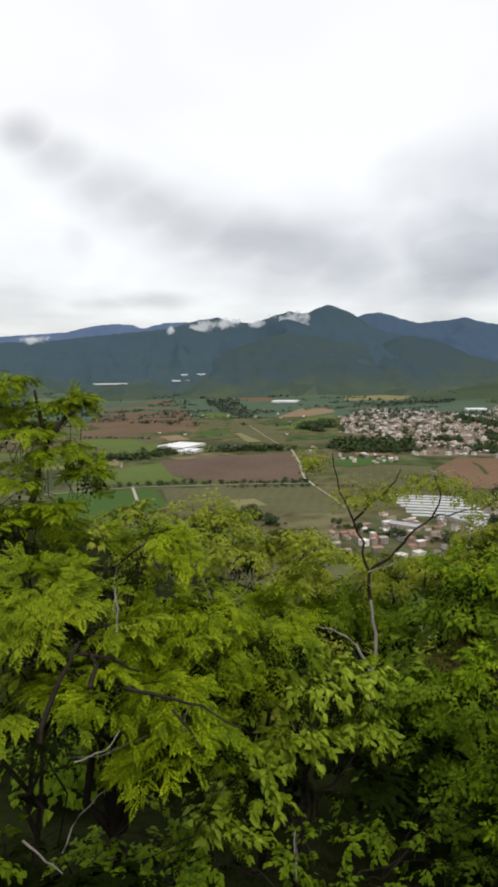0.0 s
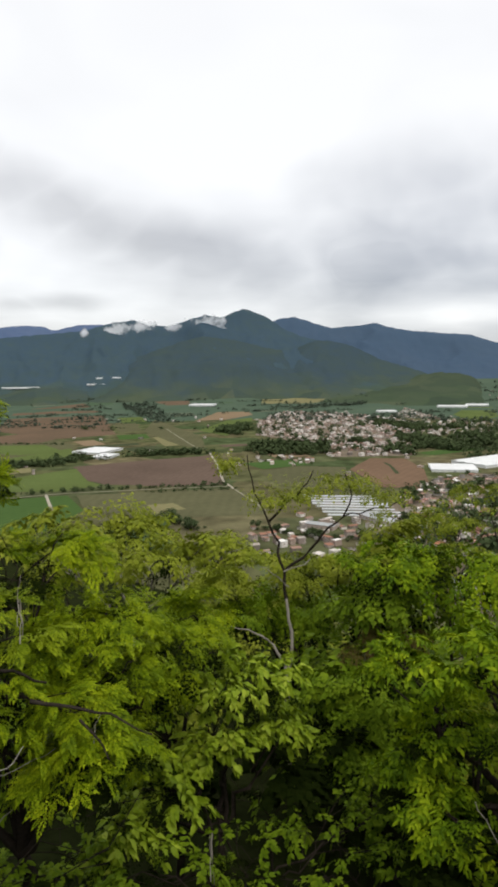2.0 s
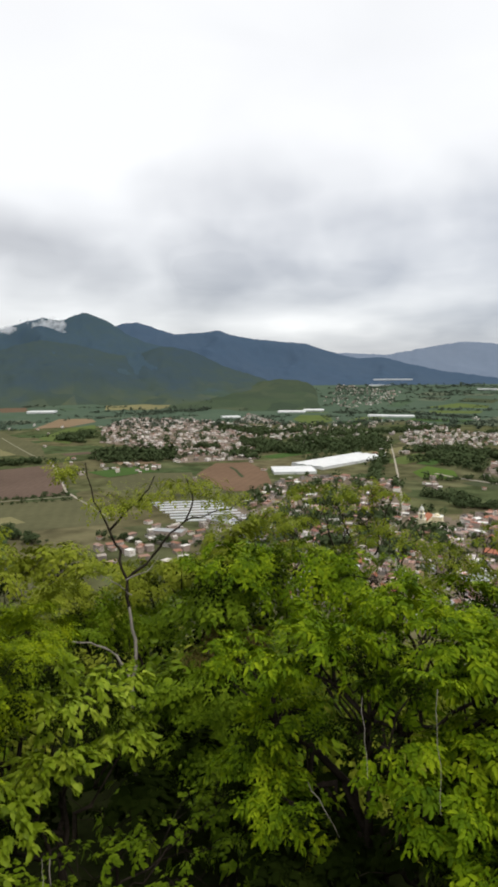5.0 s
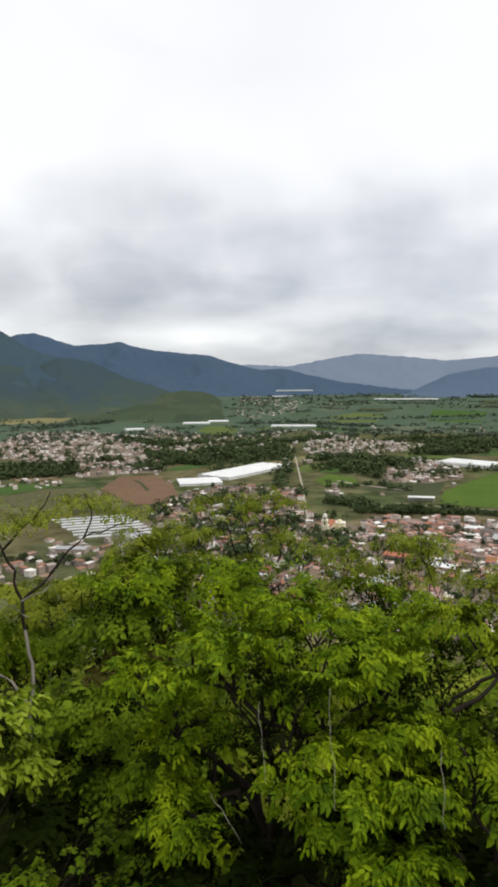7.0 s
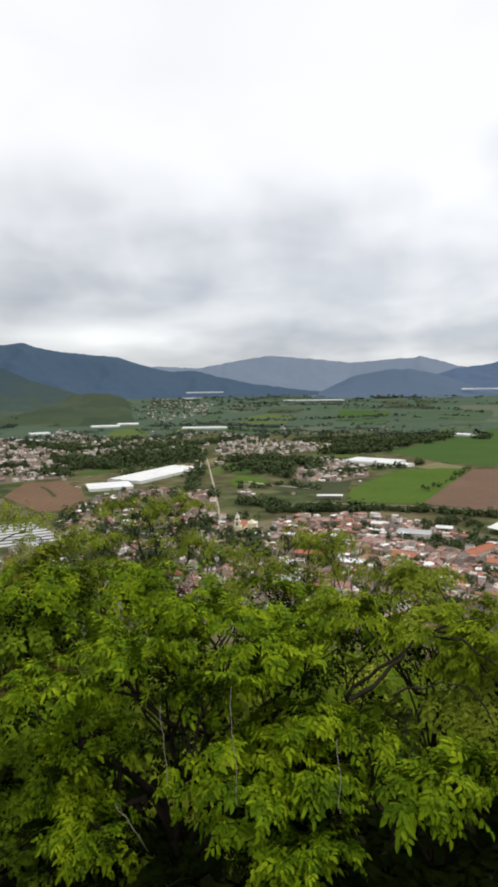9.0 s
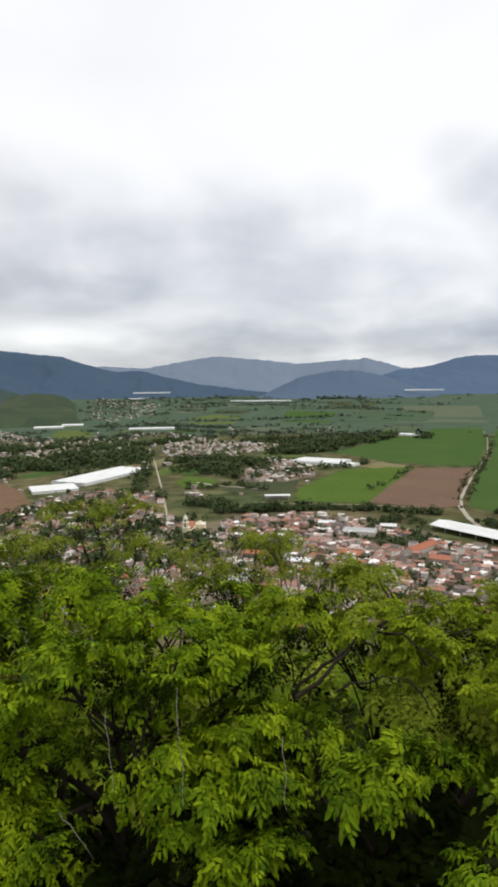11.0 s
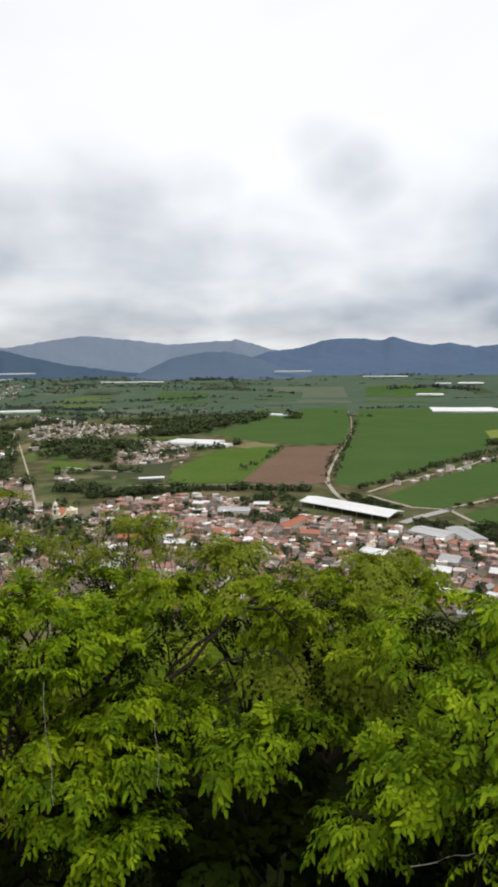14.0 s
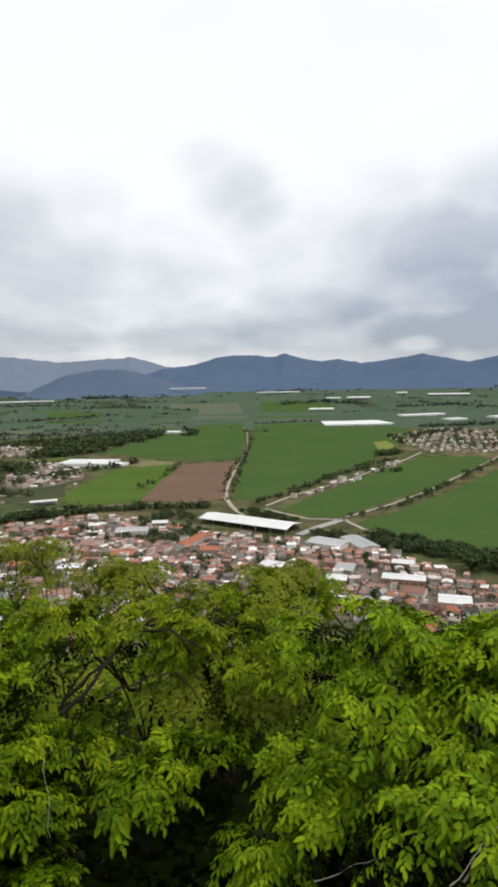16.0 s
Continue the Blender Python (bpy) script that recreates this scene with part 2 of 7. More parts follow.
plaster_pale = material("plaster_pale", [(0.190, 0.165, 0.142), (0.440, 0.375, 0.330), (0.600, 0.545, 0.495), (0.290, 0.235, 0.205), (0.740, 0.690, 0.640), (0.345, 0.265, 0.220), (0.620, 0.535, 0.465)], 0.25, fine=2.0, random_mix=-0.85, steps=True)
roof_pale = material("roof_pale", [(0.150, 0.132, 0.117), (0.370, 0.322, 0.281), (0.300, 0.190, 0.148), (0.760, 0.730, 0.690), (0.300, 0.160, 0.112), (0.220, 0.198, 0.172), (0.580, 0.530, 0.480), (0.680, 0.640, 0.600), (0.194, 0.149, 0.117)], 0.2, fine=1.5, random_mix=-0.85, steps=True)
plaster_mixed = material("plaster_mixed", [(0.1904, 0.1568, 0.1344), (0.3808, 0.3136, 0.2688), (0.56, 0.5264, 0.4928), (0.336, 0.2128, 0.168), (0.784, 0.7504, 0.6944), (0.2688, 0.2464, 0.224), (0.672, 0.616, 0.5376)], 0.25, fine=2.0, random_mix=-0.85, steps=True)
roof_mixed = material("roof_mixed", [(0.110, 0.097, 0.090), (0.340, 0.270, 0.235), (0.320, 0.155, 0.115), (0.780, 0.760, 0.730), (0.370, 0.165, 0.105), (0.150, 0.137, 0.128), (0.335, 0.185, 0.145), (0.560, 0.510, 0.470), (0.240, 0.128, 0.100), (0.430, 0.270, 0.220), (0.640, 0.610, 0.580)], 0.2, fine=1.5, random_mix=-0.85, steps=True)
town_ground = material("town_ground", [(0.0905, 0.0788, 0.0511), (0.1708, 0.139, 0.1022), (0.221, 0.1854, 0.1449)], 0.03, fine=0.3)
orange_roof = material("orange_roof", [(0.26, 0.115, 0.072), (0.37, 0.150, 0.092), (0.34, 0.185, 0.13)], 0.3, fine=3.0, random_mix=0.3)
pink_roof = material("pink_roof", [(0.24, 0.16, 0.135), (0.34, 0.23, 0.20), (0.28, 0.21, 0.185)], 0.15, fine=1.5, random_mix=0.4)
window_dark = material("window_dark", [(0.02, 0.022, 0.025), (0.05, 0.05, 0.055)], 0.5, rough=0.25, spec=0.5)
door_paint = material("door_paint", [(0.10, 0.06, 0.04), (0.16, 0.12, 0.10)], 0.5, rough=0.6, random_mix=0.6)
church_plaster = material("church_plaster", [(0.66, 0.572, 0.364), (0.816, 0.754, 0.56)], 0.2, fine=2.0)
dome_white = material("dome_white", [(0.66, 0.64, 0.58), (0.80, 0.78, 0.72)], 0.3, fine=2.0)
tank_black = material("tank_black", [(0.03, 0.03, 0.03), (0.06, 0.06, 0.06)], 0.5, rough=0.5)
bark_far = material("bark_far", [(0.07, 0.055, 0.04), (0.12, 0.10, 0.08)], 0.8)
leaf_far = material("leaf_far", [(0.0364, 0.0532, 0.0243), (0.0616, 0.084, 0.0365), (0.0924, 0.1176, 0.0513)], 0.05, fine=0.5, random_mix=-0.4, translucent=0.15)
# far version of leaf_far, paler and greyer with haze painted in
leaf_hazed = material("leaf_hazed", [(0.0517, 0.069, 0.0532), (0.069, 0.0887, 0.0629), (0.0912, 0.1133, 0.075)], 0.05, fine=0.5, random_mix=-0.4)
bark = material("bark", [(0.012, 0.010, 0.008), (0.045, 0.036, 0.027)], 6.0, fine=40.0, bump=0.01, bump_scale=60)
bark_pale = material("bark_pale", [(0.156, 0.1365, 0.1105), (0.338, 0.3055, 0.26)], 5.0, fine=40.0, bump=0.01, bump_scale=60)
leaf_fresh = material("leaf_fresh", [(0.030, 0.060, 0.0025), (0.142, 0.203, 0.0045), (0.330, 0.388, 0.0095)], 2.6, contrast=1.5, rough=0.55, random_mix=-0.5, translucent=0.17, spec=0.04)
leaf_green = material("leaf_green", [(0.021, 0.050, 0.002), (0.106, 0.172, 0.0036), (0.285, 0.362, 0.0095)], 2.6, contrast=1.5, rough=0.55, random_mix=-0.42, translucent=0.17, spec=0.05)
leaf_dull = material("leaf_dull", [(0.078, 0.108, 0.009), (0.182, 0.225, 0.018), (0.325, 0.360, 0.040)], 1.8, rough=0.55, random_mix=-0.35, translucent=0.32, spec=0.05)
leaf_bright = material("leaf_bright", [(0.036, 0.082, 0.003), (0.146, 0.236, 0.006), (0.370, 0.475, 0.015)], 2.6, contrast=1.5, rough=0.55, random_mix=-0.42, translucent=0.18, spec=0.06)
leaf_mid = material("leaf_mid", [(0.042, 0.078, 0.0035), (0.112, 0.176, 0.007), (0.216, 0.290, 0.015)], 2.2, rough=0.55, random_mix=-0.35, translucent=0.2, spec=0.05)
leaf_olive = material("leaf_olive", [(0.092, 0.125, 0.009), (0.205, 0.243, 0.019), (0.365, 0.385, 0.046)], 1.6, rough=0.55, random_mix=-0.4, translucent=0.22, spec=0.05)
leaf_broad = material("leaf_broad", [(0.085, 0.140, 0.006), (0.205, 0.285, 0.013), (0.390, 0.460, 0.045)], 2.5, rough=0.5, random_mix=-0.45, translucent=0.2, spec=0.12)
leaf_moss = material("leaf_moss", [(0.040, 0.068, 0.003), (0.152, 0.210, 0.007), (0.330, 0.390, 0.017)], 2.4, contrast=1.4, rough=0.55, random_mix=-0.42, translucent=0.18, spec=0.05)
# the same leaves where each is an object of its own
lone_green = material("lone_green", [(0.022, 0.055, 0.002), (0.104, 0.178, 0.0036), (0.280, 0.368, 0.0095)], 2.0, contrast=1.35, rough=0.55, random_mix=0.75, translucent=0.17, spec=0.05)
lone_bright = material("lone_bright", [(0.036, 0.084, 0.003), (0.130, 0.228, 0.006), (0.335, 0.458, 0.015)], 2.0, contrast=1.35, rough=0.55, random_mix=0.75, translucent=0.18, spec=0.06)
lone_moss = material("lone_moss", [(0.040, 0.068, 0.003), (0.152, 0.210, 0.007), (0.330, 0.390, 0.017)], 2.4, contrast=1.4, rough=0.55, random_mix=0.75, translucent=0.18, spec=0.05)
lone_broad = material("lone_broad", [(0.085, 0.140, 0.006), (0.205, 0.285, 0.013), (0.390, 0.460, 0.045)], 2.5, rough=0.5, random_mix=0.75, translucent=0.2, spec=0.12)
# near-black leaf colour standing in for shade inside crowns and under bushes
leaf_painted_shade = material("leaf_painted_shade", [(0.0046, 0.0081, 0.002), (0.0116, 0.0185, 0.003), (0.0197, 0.0267, 0.0051)], 1.6, rough=0.7, random_mix=-0.35, translucent=0.15)
leaf_rust = material("leaf_rust", [(0.070, 0.072, 0.016), (0.115, 0.095, 0.026), (0.165, 0.120, 0.040)], 2.0, rough=0.6, random_mix=-0.5, translucent=0.3)
# soil colour lowered to near black so gaps between bushes read as shade
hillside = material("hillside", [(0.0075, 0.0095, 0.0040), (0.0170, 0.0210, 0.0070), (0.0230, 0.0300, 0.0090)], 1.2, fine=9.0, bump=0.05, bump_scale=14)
hill_wood = material("hill_wood", [(0.018, 0.032, 0.014), (0.040, 0.062, 0.022)], 0.05, fine=0.4, bump=1.0, bump_scale=0.2)


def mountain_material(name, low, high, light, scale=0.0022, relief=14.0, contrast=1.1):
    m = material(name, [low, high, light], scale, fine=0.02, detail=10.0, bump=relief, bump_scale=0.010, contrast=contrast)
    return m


# wooded green with aerial haze painted in as blue
range_green_hazed = mountain_material("range_green_hazed", (0.045, 0.073, 0.106), (0.049, 0.077, 0.096), (0.057, 0.084, 0.082), 0.0011, 6.0)


def meadow_zone(m, top, bottom, colours):
    """Meadows and plots cleared on the lower slopes, thinning out uphill with a ragged upper edge."""
    nt = m.node_tree
    shader = next(n for n in nt.nodes if n.type == "BSDF_PRINCIPLED")
    geo = nt.nodes.new("ShaderNodeNewGeometry")
    sep = nt.nodes.new("ShaderNodeSeparateXYZ")
    nt.links.new(geo.outputs["Position"], sep.inputs[0])
    ragged = nt.nodes.new("ShaderNodeTexNoise")
    ragged.inputs["Scale"].default_value = 0.006
    ragged.inputs["Detail"].default_value = 6.0
    nt.links.new(geo.outputs["Position"], ragged.inputs["Vector"])
    rise = nt.nodes.new("ShaderNodeMath")
    rise.operation = "MULTIPLY_ADD"
    rise.inputs[1].default_value = 260.0
    nt.links.new(ragged.outputs["Fac"], rise.inputs[0])
    nt.links.new(sep.outputs["Z"], rise.inputs[2])
    zone = nt.nodes.new("ShaderNodeMapRange")
    zone.inputs["From Min"].default_value = top + 130.0
    zone.inputs["From Max"].default_value = bottom + 130.0
    nt.links.new(rise.outputs[0], zone.inputs["Value"])
    plots = nt.nodes.new("ShaderNodeTexVoronoi")
    plots.inputs["Scale"].default_value = 0.009
    nt.links.new(geo.outputs["Position"], plots.inputs["Vector"])
    ramp = nt.nodes.new("ShaderNodeValToRGB")
    ramp.color_ramp.elements[0].color = (*colours[0], 1)
    ramp.color_ramp.elements[1].color = (*colours[2], 1)
    ramp.color_ramp.elements.new(0.5).color = (*colours[1], 1)
    nt.links.new(plots.outputs["Color"], ramp.inputs[0])
    mix = nt.nodes.new("ShaderNodeMix")
    mix.data_type = "RGBA"
    nt.links.new(zone.outputs[0], mix.inputs[0])
    nt.links.new(shader.inputs["Base Color"].links[0].from_socket, mix.inputs[6])
    nt.links.new(ramp.outputs[0], mix.inputs[7])
    nt.links.new(mix.outputs[2], shader.inputs["Base Color"])


meadow_zone(range_green_hazed, 150.0, 40.0, [(0.048, 0.070, 0.056), (0.058, 0.082, 0.056), (0.080, 0.100, 0.062)])
# spur green, also shifted to blue for painted haze
range_spur_hazed = mountain_material("range_spur_hazed", (0.043, 0.066, 0.084), (0.047, 0.069, 0.074), (0.055, 0.076, 0.064), 0.0024, 5.0, 1.2)
meadow_zone(range_spur_hazed, 130.0, 20.0, [(0.048, 0.066, 0.050), (0.060, 0.080, 0.052), (0.084, 0.098, 0.060)])
range_foot = mountain_material("range_foot", (0.046, 0.063, 0.048), (0.054, 0.070, 0.046), (0.068, 0.082, 0.050), 0.0034, 8.0, 1.3)
meadow_zone(range_foot, 150.0, 10.0, [(0.042, 0.06, 0.04), (0.056, 0.078, 0.045), (0.085, 0.10, 0.06)])
# far ranges: their blue and pale grey is distance haze put into colour
range_blue_hazed = mountain_material("range_blue_hazed", (0.052, 0.084, 0.128), (0.058, 0.089, 0.132), (0.064, 0.094, 0.134), 0.0022, 4.0, 1.0)
range_pale_hazed = mountain_material("range_pale_hazed", (0.146, 0.184, 0.244), (0.158, 0.196, 0.256), (0.170, 0.207, 0.264), 0.0022, 0.0, 0.8)
range_grey_hazed = mountain_material("range_grey_hazed", (0.084, 0.120, 0.176), (0.092, 0.128, 0.183), (0.100, 0.136, 0.188), 0.0022, 0.0, 0.8)
range_right_hazed = mountain_material("range_right_hazed", (0.076, 0.114, 0.182), (0.085, 0.124, 0.191), (0.094, 0.133, 0.199), 0.0022, 4.0, 0.9)
range_left_hazed = mountain_material("range_left_hazed", (0.075, 0.11, 0.19), (0.09, 0.125, 0.205), (0.10, 0.14, 0.22))

# greens of the far plain, greyed towards blue to carry the distance haze
plain_hazed = material("plain_hazed", [(0.058, 0.086, 0.062), (0.074, 0.105, 0.071), (0.092, 0.122, 0.081)], 0.004, fine=0.02, detail=8.0)

# valley floor: a patchwork of small plots
valley = bpy.data.materials.new("valley")
valley.use_nodes = True
vn, vl = valley.node_tree.nodes, valley.node_tree.links
v_tc = vn.new("ShaderNodeTexCoord")
v_warp = vn.new("ShaderNodeTexNoise")
v_warp.inputs["Scale"].default_value = 0.01
vl.new(v_tc.outputs["Object"], v_warp.inputs["Vector"])
v_add = vn.new("ShaderNodeVectorMath")
v_add.operation = "MULTIPLY_ADD"
vl.new(v_warp.outputs["Color"], v_add.inputs[0])
v_add.inputs[1].default_value = (50, 50, 0)
vl.new(v_tc.outputs["Object"], v_add.inputs[2])
v_cell = vn.new("ShaderNodeTexVoronoi")
v_cell.distance = "CHEBYCHEV"
v_cell.inputs["Scale"].default_value = 0.0085
vl.new(v_add.outputs[0], v_cell.inputs["Vector"])
v_ramp = vn.new("ShaderNodeValToRGB")
v_el = v_ramp.color_ramp.elements
while len(v_el) < 6:
    v_el.new(0.5)
for i, c in enumerate([(0.062, 0.076, 0.034), (0.094, 0.108, 0.046), (0.120, 0.108, 0.056), (0.058, 0.088, 0.036), (0.155, 0.132, 0.074), (0.082, 0.106, 0.042)]):
    v_el[i].position, v_el[i].color = i / 5, (*c, 1)
vl.new(v_cell.outputs["Color"], v_ramp.inputs[0])
v_small = vn.new("ShaderNodeTexNoise")
v_small.inputs["Scale"].default_value, v_small.inputs["Detail"].default_value = 0.03, 10.0
vl.new(v_tc.outputs["Object"], v_small.inputs["Vector"])
v_tone = vn.new("ShaderNodeMapRange")
v_tone.inputs["From Min"].default_value, v_tone.inputs["From Max"].default_value = 0.35, 0.7
v_tone.inputs["To Min"].default_value, v_tone.inputs["To Max"].default_value = 0.55, 1.25
vl.new(v_small.outputs[0], v_tone.inputs["Value"])
v_mul = vn.new("ShaderNodeMix")
v_mul.data_type, v_mul.blend_type = "RGBA", "MULTIPLY"
v_mul.inputs["Factor"].default_value = 1.0
vl.new(v_ramp.outputs[0], v_mul.inputs["A"])
vl.new(v_tone.outputs[0], v_mul.inputs["B"])
vl.new(v_mul.outputs["Result"], vn["Principled BSDF"].inputs["Base Color"])
vn["Principled BSDF"].inputs["Roughness"].default_value = 0.95
vn["Principled BSDF"].inputs["Specular IOR Level"].default_value = 0.0


# ---- mesh helpers ----
def mesh_of(name, verts, faces, mats, smooth=False, index=None):
    """A mesh from arrays: verts (n, 3) and faces, all with the same number of corners."""
    me = bpy.data.meshes.new(name)
    v, f = np.asarray(verts, dtype=np.float32), np.asarray(faces, dtype=np.int32)
    k = f.shape[1]
    me.vertices.add(len(v))
    me.vertices.foreach_set("co", v.ravel())
    me.loops.add(f.size)
    me.loops.foreach_set("vertex_index", f.ravel())
    me.polygons.add(len(f))
    me.polygons.foreach_set("loop_start", np.arange(0, f.size, k, dtype=np.int32))
    if smooth:
        me.polygons.foreach_set("use_smooth", np.ones(len(f), dtype=bool))
    for m in mats if isinstance(mats, (list, tuple)) else [mats]:
        me.materials.append(m)
    if index is not None:
        me.polygons.foreach_set("material_index", np.asarray(index, dtype=np.int32))
    me.update(calc_edges=True)
    me.validate()
    return me


def part(name, bm, mat, parent, label=""):
    me = bpy.data.meshes.new(name)
    bm.to_mesh(me)
    bm.free()
    me.materials.append(mat)
    ob = new(name, me)
    ob.parent = parent
    return tagged(ob, label)


def box(bm, x0, x1, y0, y1, z0, z1):
    v = [bm.verts.new((x, y, z)) for z in (z0, z1) for x, y in ((x0, y0), (x1, y0), (x1, y1), (x0, y1))]
    for q in ((3, 2, 1, 0), (4, 5, 6, 7), (0, 1, 5, 4), (1, 2, 6, 5), (2, 3, 7, 6), (3, 0, 4, 7)):
        bm.faces.new([v[i] for i in q])
    return v


# ---- the ground: one sheet from the hill to the horizon ----
SLOPE_S = (-400, -60, -5, 0, 1.0, 2.6, 5, 10, 25, 60, 150, 235, 262, 300)
SLOPE_Z = (30, 12, -1.2, -1.6, -1.95, -4.3, -5.5, -7.2, -13, -40, -112, -163, -170, -170)
DOWN = radians(45)


def smooth(a):
    a = np.clip(a, 0, 1)
    return a * a * (3 - 2 * a)


def ground_z(x, y):
    r = np.hypot(x, y)
    turn = radians(33) + (DOWN - radians(33)) * smooth((r - 5) / 25)
    s = x * np.sin(turn) + y * np.cos(turn)
    z = np.interp(s, SLOPE_S, SLOPE_Z)
    return np.where(s < 300, H + z, 90 * smooth((r - 2300) / 1500))


radii = np.concatenate([[0], np.geomspace(0.6, 60, 46), np.geomspace(68, 4900, 60)])
turns = np.radians(np.arange(0, 360, 2.5))
gr, ga = np.meshgrid(radii, turns, indexing="ij")
gx, gy = gr * np.sin(ga), gr * np.cos(ga)
gz = ground_z(gx, gy)
bumps = np.array([noise.noise((x * 0.6, y * 0.6, 1.7)) for x, y in zip(gx.ravel(), gy.ravel())]).reshape(gx.shape)
gs = gx * math.sin(DOWN) + gy * math.cos(DOWN)
gz = gz + bumps * np.clip(gr - 1.5, 0, 1) * np.where(gs < 240, 0.18, 0.0)
nr, na = gr.shape
idx = np.arange(nr * na).reshape(nr, na)
quads = np.stack([idx[:-1], idx[1:], np.roll(idx, -1, 1)[1:], np.roll(idx, -1, 1)[:-1]], -1).reshape(-1, 4)
mid_s, mid_r = gs[:-1].ravel(), gr[:-1].ravel()
# ground beyond 1980 m takes the colour with haze painted in
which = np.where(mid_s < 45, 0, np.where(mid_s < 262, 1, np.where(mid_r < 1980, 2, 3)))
tagged(new("ground", mesh_of("ground", np.stack([gx, gy, gz], -1).reshape(-1, 3), quads[:, ::-1], [hillside, hill_wood, valley, plain_hazed], True, which)), "valley floor with small plots below a steep wooded hillside", "ground", kind="structure")


# ---- mountain ranges ----
def mountains(name, label, azs, els, r0, r1, r2, mat, seed, rough=1.0, power=1.25):
    """A range: its crest runs at distance r1 with the given elevations over the eye, its foot lies at r0, and it falls away behind to r2."""
    az = np.arange(azs[0], azs[-1] + 0.01, 0.22)
    el = np.interp(az, azs, els)
    el = np.convolve(np.pad(el, 1, mode="edge"), [0.2, 0.6, 0.2], mode="valid")
    u = np.concatenate([np.linspace(0, 1, 34), np.linspace(1.08, 2.0, 8)])
    verts = []
    for k, (a, e) in enumerate(zip(az, el)):
        ar = radians(a)
        wob = noise.noise((a * 0.35, seed, 0.0)) * 0.10
        top = H + r1 * math.tan(radians(e + 0.07 * noise.fractal((a * 1.7, seed, 2.0), 1.0, 2.0, 4)))
        for w in u:
            r = r0 + (r1 - r0) * w * (1 - wob * (1 - w)) if w <= 1 else r1 + (r2 - r1) * (w - 1)
            base = float(90 * smooth((r - 2300) / 1500)) - 4
            if w <= 1:
                spur = noise.ridged_multi_fractal((r * math.sin(ar) / 520 + seed, r * math.cos(ar) / 760, seed), 0.9, 2.1, 6, 1.0, 2.0)
                z = base + (top - base) * (w ** power) + (spur - 1.2) * rough * (top - base) * 0.75 * (w * (1 - w)) ** 0.8
            else:
                z = top + (base - 30 - top) * smooth((w - 1)) - 2
            verts.append((r * math.sin(ar), r * math.cos(ar), z))
    n, m = len(az), len(u)
    i = np.arange(n * m).reshape(n, m)
    q = np.stack([i[:-1, :-1], i[:-1, 1:], i[1:, 1:], i[1:, :-1]], -1).reshape(-1, 4)
    return tagged(new(name, mesh_of(name, verts, q[:, ::-1], mat, True)), label, "mountain", kind="structure")


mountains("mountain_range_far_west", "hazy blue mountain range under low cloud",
          (-40, -25, -18.9, -16, -14, -12.1, -10.3, -9.6, -7.5, -5.5, -1.9, 2.3), (2.2, 2.7, 3.1, 3.3, 3.8, 4.0, 3.9, 3.55, 4.05, 4.1, 3.7, 2.0), 3900, 4750, 4900, range_left_hazed, 3.1)
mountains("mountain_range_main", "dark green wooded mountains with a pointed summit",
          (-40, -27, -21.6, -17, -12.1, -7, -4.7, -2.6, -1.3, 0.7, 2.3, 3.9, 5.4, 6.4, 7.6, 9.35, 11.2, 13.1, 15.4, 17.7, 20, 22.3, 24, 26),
          (1.6, 2.0, 2.4, 2.6, 3.1, 3.55, 4.2, 4.5, 4.0, 3.9, 4.5, 4.9, 4.6, 5.1, 5.4, 4.7, 3.42, 2.64, 2.2, 1.42, 0.47, -0.4, -1.3, -2.3), 2950, 3900, 4250, range_green_hazed, 1.4)
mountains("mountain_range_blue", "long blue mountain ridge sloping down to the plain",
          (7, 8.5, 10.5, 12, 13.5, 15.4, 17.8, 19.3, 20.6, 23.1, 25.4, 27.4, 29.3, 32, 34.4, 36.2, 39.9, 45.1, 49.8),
          (2.6, 3.8, 4.4, 4.6, 4.1, 3.5, 3.65, 3.88, 3.4, 2.97, 2.75, 2.6, 1.9, 1.2, 1.25, 0.75, -0.1, -0.75, -1.1), 3750, 4450, 4600, range_blue_hazed, 5.2)
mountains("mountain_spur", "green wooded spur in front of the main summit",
          (-16, -13, -11, -8, -5, -2, 1.5, 3.5, 6.5, 9, 11.4, 13.5, 16, 19), (-1.8, -0.4, 0.5, 0.2, 0.7, 1.3, 2.5, 3.0, 2.6, 2.0, 1.45, 1.0, 0.0, -1.8), 2800, 3500, 3850, range_spur_hazed, 6.4, 0.9)
mountains("mountain_shoulder", "olive green rounded shoulder of the main mountain",
          (2.0, 6.0, 9.5, 11.4, 12.8, 14, 15.3, 17, 18, 19.8, 22, 23.3, 26, 28), (-2.0, -1.0, 0.3, 1.3, 2.05, 2.42, 2.4, 1.95, 1.5, 0.6, -0.1, -0.5, -1.6, -2.8), 2950, 3640, 3860, range_spur_hazed, 8.2, 0.8)
mountains("foothill", "smooth green foothill with patches of meadow",
          (6, 9, 12, 15, 17, 19, 20.2, 22, 23.5, 25.2, 26.8, 27.9, 28.7, 29.5), (-3.2, -2.8, -2.6, -2.3, -2.1, -1.9, -1.65, -1.1, -0.8, -0.62, -0.8, -1.15, -2.2, -3.2), 2550, 3400, 3700, range_foot, 2.3, 1.2, 1.1)
